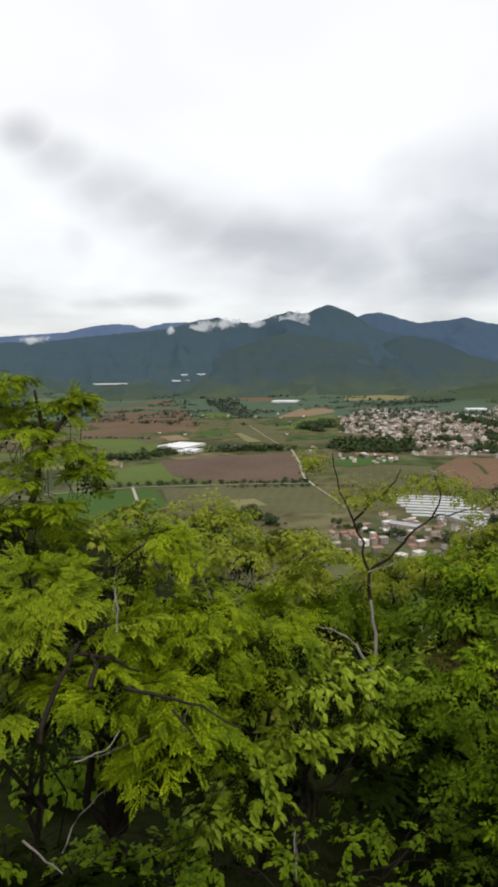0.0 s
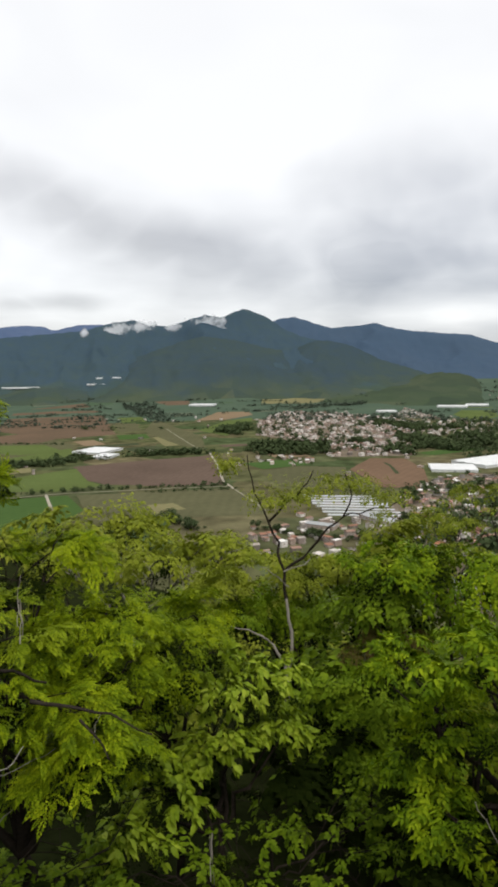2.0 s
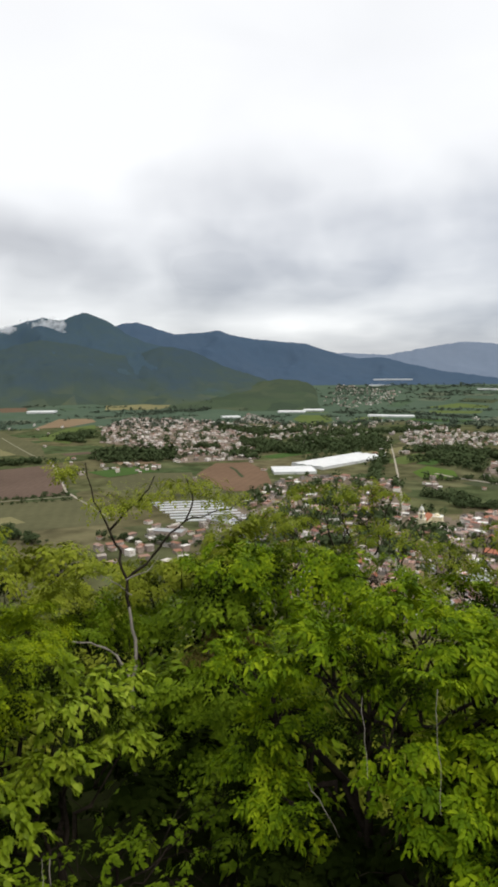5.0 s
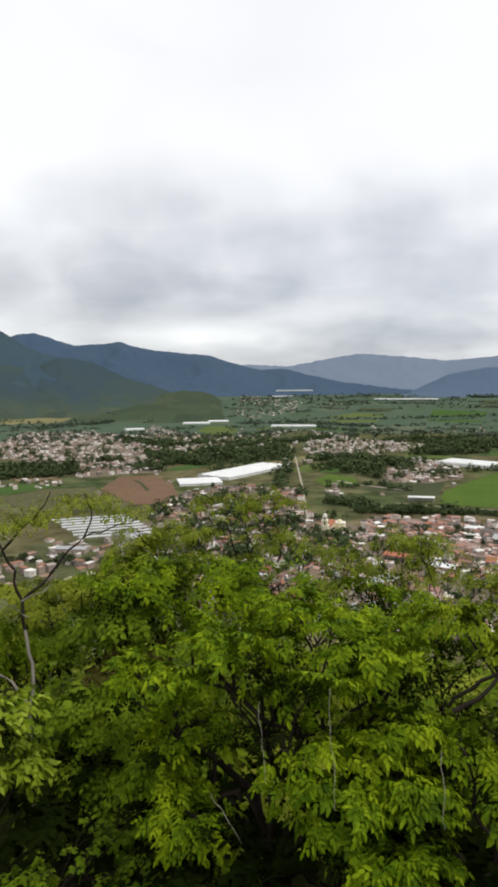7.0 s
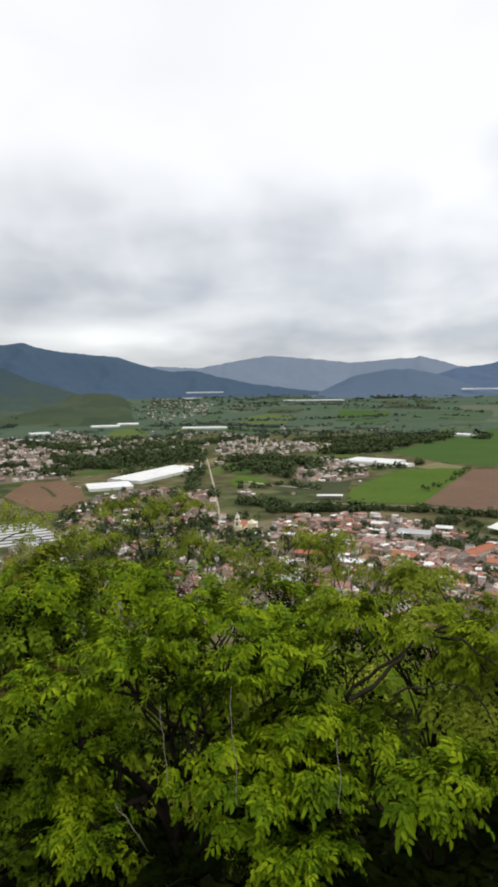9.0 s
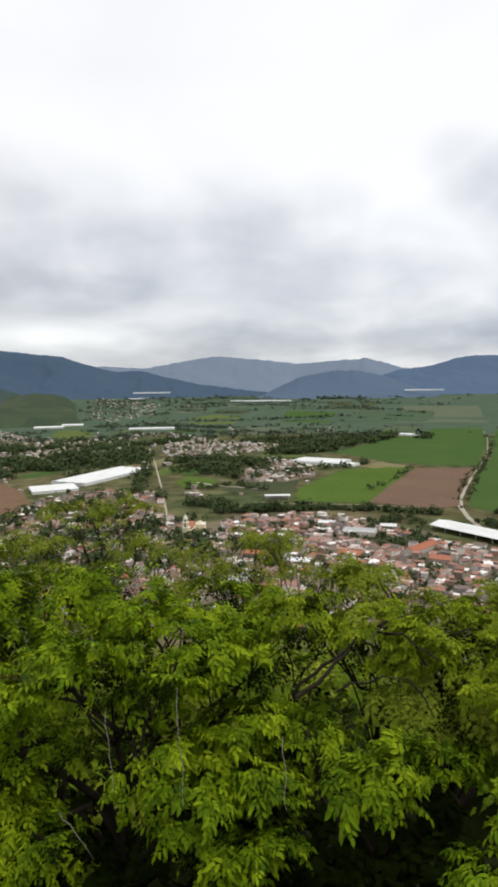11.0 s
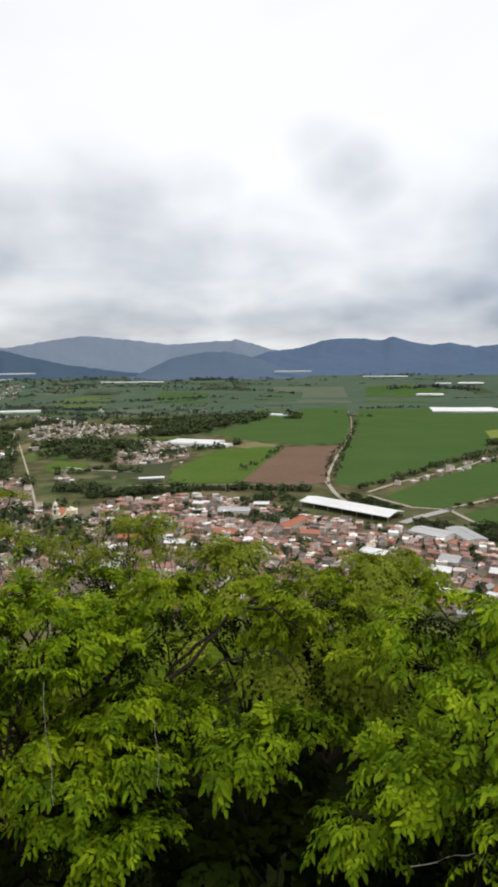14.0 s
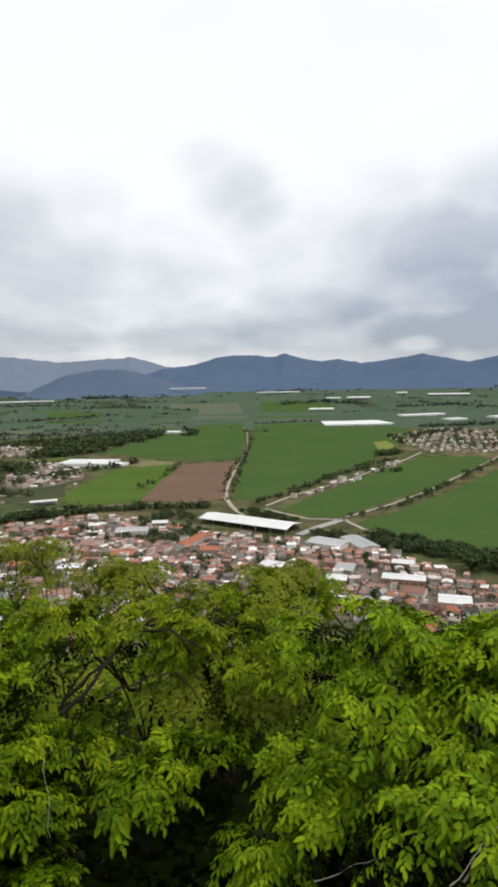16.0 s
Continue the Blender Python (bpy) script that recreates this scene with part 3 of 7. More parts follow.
mountains("mountain_range_pale", "pale grey distant mountains, rain haze painted into their colour",
          (26, 30, 31.6, 34.7, 38.4, 41.2, 45.2, 48.5, 50, 52.6, 54.3, 54.9, 55.5, 56.2, 58.2, 62, 66), (1.3, 1.7, 1.65, 1.45, 2.1, 2.5, 2.15, 1.72, 1.78, 1.98, 2.02, 2.2, 2.0, 1.8, 1.2, 0.6, 0.0), 4300, 4850, 4930, range_pale_hazed, 7.7, 0.35)
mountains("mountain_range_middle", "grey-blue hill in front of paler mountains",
          (44, 46, 47, 49, 52.1, 54.2, 56.3, 57.8, 60, 63), (-1.4, -0.9, -0.4, 0.5, 1.05, 1.0, 0.55, 0.05, -0.8, -1.5), 3450, 3850, 4050, range_grey_hazed, 4.1, 0.3)
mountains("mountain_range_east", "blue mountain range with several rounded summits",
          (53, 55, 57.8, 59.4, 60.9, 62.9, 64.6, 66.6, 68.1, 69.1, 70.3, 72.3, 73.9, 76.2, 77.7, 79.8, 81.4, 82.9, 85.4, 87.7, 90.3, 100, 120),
          (-1.0, 0.0, 1.0, 1.15, 1.37, 1.94, 2.15, 2.05, 1.88, 2.28, 1.8, 1.4, 1.62, 1.15, 1.33, 1.6, 1.92, 1.55, 1.05, 1.5, 1.7, 1.5, 1.3), 3750, 4600, 4780, range_right_hazed, 9.3, 0.6)

# mist caught on the ridge
mist = bpy.data.materials.new("mist")
mist.use_nodes = True
mn, ml = mist.node_tree.nodes, mist.node_tree.links
m_tc = mn.new("ShaderNodeTexCoord")
m_no = mn.new("ShaderNodeTexNoise")
m_no.inputs["Scale"].default_value, m_no.inputs["Detail"].default_value = 0.018, 7.0
ml.new(m_tc.outputs["Object"], m_no.inputs["Vector"])
m_map = mn.new("ShaderNodeMapping")
m_map.inputs["Location"].default_value, m_map.inputs["Scale"].default_value = (-1, 0, -1), (2, 0, 2)
ml.new(m_tc.outputs["Generated"], m_map.inputs[0])
m_gr = mn.new("ShaderNodeTexGradient")
m_gr.gradient_type = "SPHERICAL"
ml.new(m_map.outputs[0], m_gr.inputs[0])
m_sum = mn.new("ShaderNodeMath")
m_sum.operation = "MULTIPLY_ADD"
m_sum.inputs[1].default_value = 1.6
ml.new(m_no.outputs[0], m_sum.inputs[0])
ml.new(m_gr.outputs[0], m_sum.inputs[2])
m_rp = mn.new("ShaderNodeMapRange")
m_rp.inputs["From Min"].default_value, m_rp.inputs["From Max"].default_value = 1.22, 1.58
m_rp.inputs["To Min"].default_value, m_rp.inputs["To Max"].default_value = 0.0, 0.9
ml.new(m_sum.outputs[0], m_rp.inputs["Value"])
m_edge = mn.new("ShaderNodeMath")
m_edge.operation, m_edge.use_clamp = "MULTIPLY", True
m_edge.inputs[1].default_value = 4.0
ml.new(m_gr.outputs[0], m_edge.inputs[0])
m_fac = mn.new("ShaderNodeMath")
m_fac.operation = "MULTIPLY"
ml.new(m_rp.outputs[0], m_fac.inputs[0])
ml.new(m_edge.outputs[0], m_fac.inputs[1])
m_tr = mn.new("ShaderNodeBsdfTransparent")
m_df = mn.new("ShaderNodeBsdfTranslucent")
m_df.inputs["Color"].default_value = (0.95, 0.95, 0.96, 1)
m_d2 = mn.new("ShaderNodeBsdfDiffuse")
m_d2.inputs["Color"].default_value = (0.95, 0.95, 0.96, 1)
m_ad = mn.new("ShaderNodeMixShader")
ml.new(m_df.outputs[0], m_ad.inputs[1])
ml.new(m_d2.outputs[0], m_ad.inputs[2])
m_mx = mn.new("ShaderNodeMixShader")
ml.new(m_fac.outputs[0], m_mx.inputs[0])
ml.new(m_tr.outputs[0], m_mx.inputs[1])
ml.new(m_ad.outputs[0], m_mx.inputs[2])
ml.new(m_mx.outputs[0], mn["Material Output"].inputs["Surface"])


def mist_wisp(az, el, wide, high, lean, seed):
    """A thin billowing veil of cloud before the slope, wide and high in metres."""
    n, m = 24, 12
    verts, faces = [], []
    for j in range(m + 1):
        for i in range(n + 1):
            x, z = (i / n - 0.5) * wide, (j / m - 0.5) * high
            verts.append((x + lean * z, 25 * noise.noise((x * 0.01 + seed, z * 0.02, 0)) - 25 * z / high, z))
    for j in range(m):
        for i in range(n):
            a = j * (n + 1) + i
            faces.append((a, a + 1, a + n + 2, a + n + 1))
    ob = new("mist_wisp", mesh_of("mist_wisp", verts, faces, mist, True))
    ob.visible_shadow = False
    r, a = 3760, radians(az)
    ob.matrix_basis = pose(r * math.sin(a), r * math.cos(a), H + r * math.tan(radians(el)), 0, 0, -az)
    return tagged(ob, "thin white wisp of mist against the mountain ridge", "mist", "mist on the ridge", "structure")


for w in ((-4.2, 3.7, 170, 150, 0.5, 1.0), (-2.0, 4.0, 260, 110, -0.2, 2.0), (4.2, 4.2, 300, 170, -0.5, 3.0), (1.0, 3.85, 150, 80, 0.3, 4.0), (-6.9, 3.5, 90, 90, 0.2, 5.0), (-19, 2.7, 260, 80, 0.0, 7.0)):
    mist_wisp(*w)


# ---- fields and tracks ----
FIELD_RINGS = []


def field(label, mat, corners):
    """A flat plot, its edge rounded and slightly uneven, laid on the valley floor."""
    FIELD_RINGS.append(corners)
    pts = []
    n = len(corners)
    for i in range(n):
        a, b = Vector(corners[i]), Vector(corners[(i + 1) % n])
        steps = max(2, int((b - a).length / 25))
        for k in range(steps):
            p = a.lerp(b, k / steps)
            j = (b - a).length * 0.012
            pts.append((p.x + noise.noise((p.x * 0.05, p.y * 0.05, 0)) * j, p.y + noise.noise((p.x * 0.05, p.y * 0.05, 9)) * j))
    bm = bmesh.new()
    lift = 0.25 + 0.02 * (len(bpy.data.objects) % 17)
    f = bm.faces.new([bm.verts.new((x, y, float(ground_z(x, y)) + lift)) for x, y in pts])
    if f.normal.z < 0 or sum(pts[i][0] * pts[(i + 1) % len(pts)][1] - pts[(i + 1) % len(pts)][0] * pts[i][1] for i in range(len(pts))) < 0:
        f.normal_flip()
    bmesh.ops.triangulate(bm, faces=[f])
    bmesh.ops.subdivide_edges(bm, edges=[e for e in bm.edges if e.calc_length() > 150], cuts=2)
    for v in bm.verts:
        v.co.z = float(ground_z(v.co.x, v.co.y)) + lift
    me = bpy.data.meshes.new("field")
    bm.to_mesh(me)
    bm.free()
    me.materials.append(mat)
    return tagged(new("field", me), label, "field", "fields", "structure")


def track(label, width, mat, line):
    """A lane of even width along a line, its sides a little wavy."""
    pts = []
    for a, b in zip(line, line[1:]):
        a, b = Vector(a), Vector(b)
        steps = max(1, int((b - a).length / 15))
        pts += [a.lerp(b, k / steps) for k in range(steps)]
    pts.append(Vector(line[-1]))
    verts = []
    for i, p in enumerate(pts):
        d = (pts[min(i + 1, len(pts) - 1)] - pts[max(i - 1, 0)]).normalized()
        side = Vector((-d.y, d.x)) * width / 2 * (1 + 0.25 * noise.noise((p.x * 0.08, p.y * 0.08, 3)))
        for q in (p - side, p + side):
            verts.append((q.x, q.y, float(ground_z(q.x, q.y)) + 0.8))
    faces = [(2 * i, 2 * i + 2, 2 * i + 3, 2 * i + 1) for i in range(len(pts) - 1)]
    return tagged(new("track", mesh_of("track", verts, faces, mat)), label, "track", "tracks", "structure")


field("ploughed brown field with bare soil", soil_brown, [(-168, 1118), (-44, 1166), (89, 1202), (85, 890), (-1, 894), (-95, 932), (-127, 976)])
field("olive field with thin crop", crop_olive, [(-126, 856), (-9, 857), (96, 863), (119, 773), (110, 694), (-2, 698), (-101, 753)])
field("small field of dry yellow grass", grass_dry, [(-27, 773), (6, 777), (21, 740), (-15, 724)])
field("bright green pasture", crop_bright, [(-265, 909), (-280, 993), (-159, 1097), (-124, 965), (-96, 923), (-159, 889)])
field("dark green crop field", crop_green, [(-273, 839), (-138, 857), (-104, 760), (-133, 664), (-226, 659)])
field("bare reddish field on a gentle rise", soil_red, [(-502, 1876), (-609, 2606), (-359, 2818), (-251, 2497), (-135, 1670), (-281, 1597)])
field("green and brown striped field", crop_olive, [(-363, 1258), (-441, 1586), (-279, 1583), (-208, 1449), (-184, 1233), (-265, 1181)])
field("bare reddish field below the hills", soil_red, [(-61, 2846), (-37, 3045), (103, 3044), (109, 2722), (40, 2635)])
field("tan ploughed strip", soil_tan, [(95, 2026), (203, 2412), (322, 2383), (314, 2222), (201, 2047)])
field("bright green meadow", crop_bright, [(88, 1704), (196, 2002), (296, 2096), (250, 1789), (151, 1545)])
field("pale green meadow below the hill", grass_dry, [(415, 2657), (458, 2864), (807, 2904), (773, 2712), (569, 2556)])
field("grass field beside the track", crop_olive, [(26, 1388), (-63, 1734), (-37, 2130), (87, 1557), (83, 1280)])
field("terracotta coloured ploughed field", soil_terra, [(300, 975), (373, 1087), (433, 1066), (417, 947), (381, 848), (345, 795), (298, 819)])
field("dull brown field behind the greenhouses", crop_olive, [(149, 991), (219, 1029), (300, 1000), (261, 841), (199, 826), (158, 865)])
field("bright green field of young crop", crop_vivid, [(647, 576), (737, 645), (845, 683), (950, 714), (1033, 670), (1060, 630), (850, 546), (708, 493)])
field("ploughed red-brown field", soil_warm, [(712, 494), (841, 545), (1057, 626), (1131, 542), (928, 453), (771, 388), (736, 406)])
field("strip of dry grass", grass_dry, [(1009, 729), (1099, 729), (1075, 643), (999, 612)])
field("dark green crop field behind the ploughed field", crop_green, [(1177, 912), (1408, 972), (1680, 1029), (2039, 1105), (2182, 1014), (1528, 701), (1174, 556), (1124, 621), (1115, 740)])
field("large even green crop field", crop_green, [(775, 377), (1030, 486), (1328, 592), (2020, 894), (2286, 736), (1993, 618), (2078, 406), (1974, 345), (1626, 293), (1236, 281), (1027, 309), (882, 324), (767, 339)])
field("green field between two lanes", crop_green, [(724, 282), (803, 279), (1048, 239), (1296, 195), (1345, 85), (1280, 60), (945, 129), (785, 179), (705, 202), (697, 235)])
field("wide green field bordered by a hedge", crop_green, [(690, 176), (761, 145), (906, 100), (1177, 39), (1445, -68), (593, -35), (613, 21), (626, 79), (643, 143)])
field("far green field", crop_green, [(2195, 956), (2819, 1211), (2991, 1062), (2786, 794), (2390, 777)])
field("far pale field", crop_hazed_pale, [(2097, 1348), (2623, 1616), (2788, 1321), (2251, 1018)])
field("small bright green paddock", crop_vivid, [(638, 842), (704, 888), (710, 823), (667, 762), (615, 783)])
field("dark fallow field", crop_dark, [(640, 728), (764, 749), (797, 697), (701, 624), (650, 661)])
field("far meadow", crop_bright, [(1675, 2126), (1863, 2151), (1909, 2010), (1641, 1793), (1538, 1916)])
field("far pale green field", crop_hazed_pale, [(1343, 1524), (1684, 1741), (1691, 1567), (1448, 1392)])
field("far green meadow", crop_green, [(1877, 1739), (2181, 1984), (2273, 1758), (1952, 1537)])
field("pale green meadow", crop_hazed, [(2027, 1539), (2329, 1675), (2550, 1417), (2230, 1238)])
field("green meadow by the white sheds", crop_bright, [(978, 1989), (1156, 2250), (1243, 2204), (1072, 1862), (877, 1670)])
field("reddish-brown terraced strip", soil_red, [(-464, 1696), (-344, 1796), (-262, 1633), (-311, 1507), (-415, 1537)])
field("bright green terraced strip", crop_bright, [(-402, 1487), (-285, 1477), (-217, 1344), (-300, 1301), (-363, 1349)])
field("bright green pasture below the terraces", crop_bright, [(-311, 1262), (-212, 1392), (-182, 1271), (-227, 1165), (-283, 1178)])
field("strip of orange bare soil", soil_tan, [(-341, 2431), (-270, 2301), (-161, 1768), (-193, 1730)])
field("dull olive fallow strip", crop_olive, [(-170, 1986), (-98, 2012), (-70, 1763), (-123, 1699)])
field("pale yellow-green meadow", grass_dry, [(-34, 1563), (39, 1574), (54, 1386), (-5, 1376)])
track("pale dirt track along the field edge", 4, road_pale, [(761, 380), (823, 412), (920, 452), (1010, 487)])
track("dull dirt track between crop fields", 3.5, road_dull, [(1010, 487), (1114, 526), (1358, 618), (1689, 770), (1944, 899)])
track("dirt road into the town", 6, road_pale, [(775, 390), (716, 349), (673, 313), (635, 279)])
track("concrete bridge road", 11, road_grey, [(613, 220), (648, 212), (701, 194)])
track("dirt lane between fields", 5, road_pale, [(723, 305), (706, 275), (687, 235), (698, 195), (662, 163), (646, 144)])
track("dusty lane with roadside plots", 5, road_pale, [(740, 312), (822, 302), (895, 283), (979, 261), (1086, 247), (1200, 223), (1373, 207)])
track("hedged lane", 4, road_pale, [(710, 195), (799, 160), (921, 126), (1092, 94), (1356, 45)])
track("pale road between the houses", 3, road_pale, [(938, 1344), (757, 1065), (600, 830), (511, 699), (431, 582)])
track("dirt track beside the brown field", 3.5, road_pale, [(86, 1236), (88, 1085), (83, 918), (92, 852)])
track("grown-over track along the olive field", 3, road_dull, [(92, 852), (94, 842), (107, 767), (114, 710)])
track("dark gully across the bare field", 6, crop_dark, [(380, 1029), (377, 992), (360, 916)])
track("short pale track", 4, road_pale, [(-169, 869), (-151, 798), (-137, 744)])
track("grassy track along the hedge", 4, road_dull, [(-281, 828), (-225, 850), (-148, 871), (-75, 872), (7, 876), (89, 872)])
track("pale farm lane", 7, road_pale, [(664, 815), (665, 764), (680, 718), (688, 679)])
track("dull track crossing the meadows", 3, road_dull, [(1, 1771), (41, 1476), (71, 1282)])
track("pale path along the green field", 4, road_dull, [(606, 617), (635, 566), (695, 485), (737, 399)])
track("pale far track", 4, road_dull, [(1067, 635), (1056, 718), (1039, 788)])
field("yellow-green plot covered with netting", crop_yellow, [(1545, 352), (1600, 330), (1430, 262), (1370, 297)])


# ---- sheds, halls and greenhouses ----
def gable(bm, L, W, z0, z1, over=0.6, thick=0.35):
    """Two thick roof slopes along x."""
    for sgn in (-1, 1):
        p = [(-L / 2 - over, sgn * (W / 2 + over), z0), (L / 2 + over, sgn * (W / 2 + over), z0), (L / 2 + over, 0, z1), (-L / 2 - over, 0, z1)]
        lo = [bm.verts.new(c) for c in p]
        hi = [bm.verts.new((x, y, z + thick)) for x, y, z in p]
        order = (lambda q: q) if sgn < 0 else (lambda q: q[::-1])
        bm.faces.new(order(hi))
        bm.faces.new(order(lo[::-1]))
        for i in range(4):
            j = (i + 1) % 4
            bm.faces.new(order([lo[i], lo[j], hi[j], hi[i]]))


def gable_walls(bm, L, W, h, rise):
    """A box whose end walls rise to the ridge."""
    a = [bm.verts.new(c) for c in ((-L / 2, -W / 2, 0), (L / 2, -W / 2, 0), (L / 2, W / 2, 0), (-L / 2, W / 2, 0))]
    b = [bm.verts.new(c) for c in ((-L / 2, -W / 2, h), (L / 2, -W / 2, h), (L / 2, W / 2, h), (-L / 2, W / 2, h))]
    r = [bm.verts.new((-L / 2, 0, h + rise)), bm.verts.new((L / 2, 0, h + rise))]
    bm.faces.new((a[0], a[1], b[1], b[0]))
    bm.faces.new((a[2], a[3], b[3], b[2]))
    bm.faces.new((a[1], a[2], b[2], r[1], b[1]))
    bm.faces.new((a[3], a[0], b[0], r[0], b[3]))
    bm.faces.new((b[0], b[1], r[1], r[0]))
    bm.faces.new((b[2], b[3], r[0], r[1]))


def barrel(bm, L, W, h, rise, y0=0.0, n=8):
    """A tunnel along x with an arched roof."""
    prof = [(y0 - W / 2, 0)] + [(y0 - W / 2 * math.cos(math.pi * k / n), h + rise * math.sin(math.pi * k / n)) for k in range(n + 1)] + [(y0 + W / 2, 0)]
    ends = [[bm.verts.new((x, y, z)) for y, z in prof] for x in (-L / 2, L / 2)]
    for i in range(len(prof) - 1):
        bm.faces.new((ends[0][i + 1], ends[0][i], ends[1][i], ends[1][i + 1]))
    bm.faces.new(ends[0])
    bm.faces.new(ends[1][::-1])


SHED_PLOTS = []


def shed(label, kind, x, y, angle, L, W, h, z=None):
    SHED_PLOTS.append((pose(x, y, 0, 0, 0, angle).inverted(), L / 2 + 9, W / 2 + 9))
    root = new("greenhouse" if "greenhouse" in label else "market_hall" if "hall" in label else "warehouse" if "warehouse" in label else "farm_shed")
    root.matrix_basis = pose(x, y, float(ground_z(x, y)) if z is None else z, 0, 0, angle)
    tagged(root, label, "greenhouse" if "greenhouse" in label else "hall" if "hall" in label else "shed", "greenhouses" if "greenhouse" in label else "sheds")
    if kind == "hall":
        bm = bmesh.new()
        gable(bm, L, W, h, h + W * 0.10)
        part("roof", bm, white_sheet, root)
        for sx in np.linspace(-L / 2 + 1, L / 2 - 1, max(3, int(L / 15))):
            for sy in (-W / 2 + 0.6, W / 2 - 0.6):
                bm = bmesh.new()
                box(bm, sx - 0.25, sx + 0.25, sy - 0.25, sy + 0.25, 0, h + 0.05)
                part("post", bm, grey_sheet, root)
        bm = bmesh.new()
        box(bm, -L / 2, L / 2, W / 2 - 3, W / 2 - 2.6, 0, h * 0.6)
        part("back_wall", bm, plaster, root)
    elif kind == "tunnel":
        k = max(1, int(W / 10))
        for i in range(k):
            bm = bmesh.new()
            barrel(bm, L, W / k * 0.96, h * 0.55, h * 0.45, -W / 2 + (i + 0.5) * W / k)
            part("tunnel", bm, white_sheet, root)
    else:
        k = max(1, round(W / 17))
        for i in range(k):
            y0 = -W / 2 + (i + 0.5) * W / k
            bm = bmesh.new()
            gable_walls(bm, L, W / k * 0.97, h * 0.75, h * 0.22)
            bmesh.ops.translate(bm, verts=bm.verts, vec=(0, y0, 0))
            part("wall", bm, white_sheet, root)
            bm = bmesh.new()
            gable(bm, L, W / k * 0.97, h * 0.76, h * 0.99)
            bmesh.ops.translate(bm, verts=bm.verts, vec=(0, y0, 0))
            part("roof", bm, white_sheet, root)
        bm = bmesh.new()
        box(bm, -2.2, 2.2, -W / 2 - 0.25, -W / 2 + 0.6, 0, h * 0.55)
        part("door", bm, grey_sheet, root)
    return root


shed("long white sheet-metal market hall", "hall", 634, 289, -99, 119, 34, 6)
shed("white plastic greenhouse beside a field", "shed", -145, 1322, -31, 69, 84, 5)
shed("low white plastic greenhouse beside a field", "shed", -120, 1232, -22, 34, 50, 5)
shed("white metal warehouse with low walls", "shed", 463, 940, -19, 71, 62, 5)
shed("long white metal warehouse with low walls", "shed", 594, 1002, 22, 196, 74, 6)
shed("white barrel-roofed greenhouse by the village", "tunnel", 1003, 813, -76, 109, 60, 8)
shed("white barrel-roofed greenhouse by the village", "tunnel", 1010, 743, -86, 26, 25, 6)
shed("white-roofed farm shed beside fields", "shed", 1685, 1022, -90, 62, 40, 6)
shed("long white plastic-covered greenhouse", "shed", 1358, 1928, -43, 168, 50, 6)
shed("long white plastic-covered greenhouse", "shed", 1112, 2269, -33, 109, 60, 6)
shed("long white plastic-covered greenhouse", "shed", 1218, 2277, -30, 84, 60, 6)
shed("white plastic-covered greenhouse on the plain", "shed", 811, 2184, -8, 67, 50, 6)
shed("large white netted greenhouse on the plain", "shed", 2139, 613, -68, 113, 170, 5)
shed("large white netted greenhouse on the plain", "shed", 2187, 518, -57, 127, 170, 5)
shed("white plastic-covered greenhouse on the plain", "shed", 2659, 841, -79, 108, 80, 6)
shed("white plastic-covered greenhouse on the plain", "shed", 3099, 781, -82, 112, 120, 6)
shed("white plastic-covered greenhouse on the plain", "shed", 3295, 1301, -63, 242, 60, 6)
shed("white plastic-covered greenhouse on the plain", "shed", 3051, 902, -80, 69, 60, 6)
shed("white plastic-covered greenhouse on the plain", "shed", 3278, 363, -82, 200, 110, 6)
shed("white plastic-covered greenhouse on the plain", "shed", 3334, 606, -88, 46, 110, 6)
shed("long white metal-roofed warehouse", "shed", 2525, 382, -51, 189, 50, 7)
shed("white metal-roofed shed by the village", "shed", 2380, 240, -45, 76, 50, 7)
shed("white metal-roofed shed by the village", "shed", 2485, 96, -46, 64, 50, 7)
shed("white plastic-covered greenhouse on the plain", "shed", 2374, 2348, -58, 328, 50, 6)
shed("white plastic-covered greenhouse on the plain", "shed", 2023, 2987, -29, 124, 40, 6)
shed("white-roofed farm shed beside fields", "shed", 161, 2652, -22, 106, 60, 8)
shed("open-sided farm shed with white roof", "hall", 647, 608, -45, 36, 12, 6)
shed("white plastic-covered greenhouse at the foot of the hills", "shed", -685, 3072, -17, 190, 14, 7, 92)
shed("white plastic-covered greenhouse at the foot of the hills", "shed", -600, 3008, -18, 98, 14, 7, 59)
shed("white plastic-covered greenhouse at the foot of the hills", "shed", -278, 3146, 16, 122, 14, 7, 130)
shed("white plastic-covered greenhouse at the foot of the hills", "shed", -334, 3091, -1, 86, 14, 7, 101)
shed("white plastic-covered greenhouse at the foot of the hills", "shed", 2255, 3190, -37, 232, 14, 7, 114)
shed("white plastic-covered greenhouse at the foot of the hills", "shed", 3122, 1795, -60, 213, 14, 7, 114)
# a block of long narrow greenhouses side by side
for k in range(8):
    bx, by = 222 + k * 0.4, 772 - k * 15.5
    one = new("greenhouse")
    one.matrix_basis = pose(bx, by, float(ground_z(bx, by)), 0, 0, -16)
    SHED_PLOTS.append((one.matrix_basis.inverted(), 50, 8))
    tagged(one, "long narrow white plastic tunnel greenhouse in a block", "greenhouse", "block of greenhouses")
    bm = bmesh.new()
    barrel(bm, 92 - 3 * (k % 3), 5.6, 0.5, 0.9)
    part("cover", bm, dull_film, one)
    for e in (-1, 1):
        bm = bmesh.new()
        box(bm, e * 46.2 - 0.2, e * 46.2 + 0.2, -1.2, 1.2, 0, 1.35)
        part("door", bm, grey_sheet, one)


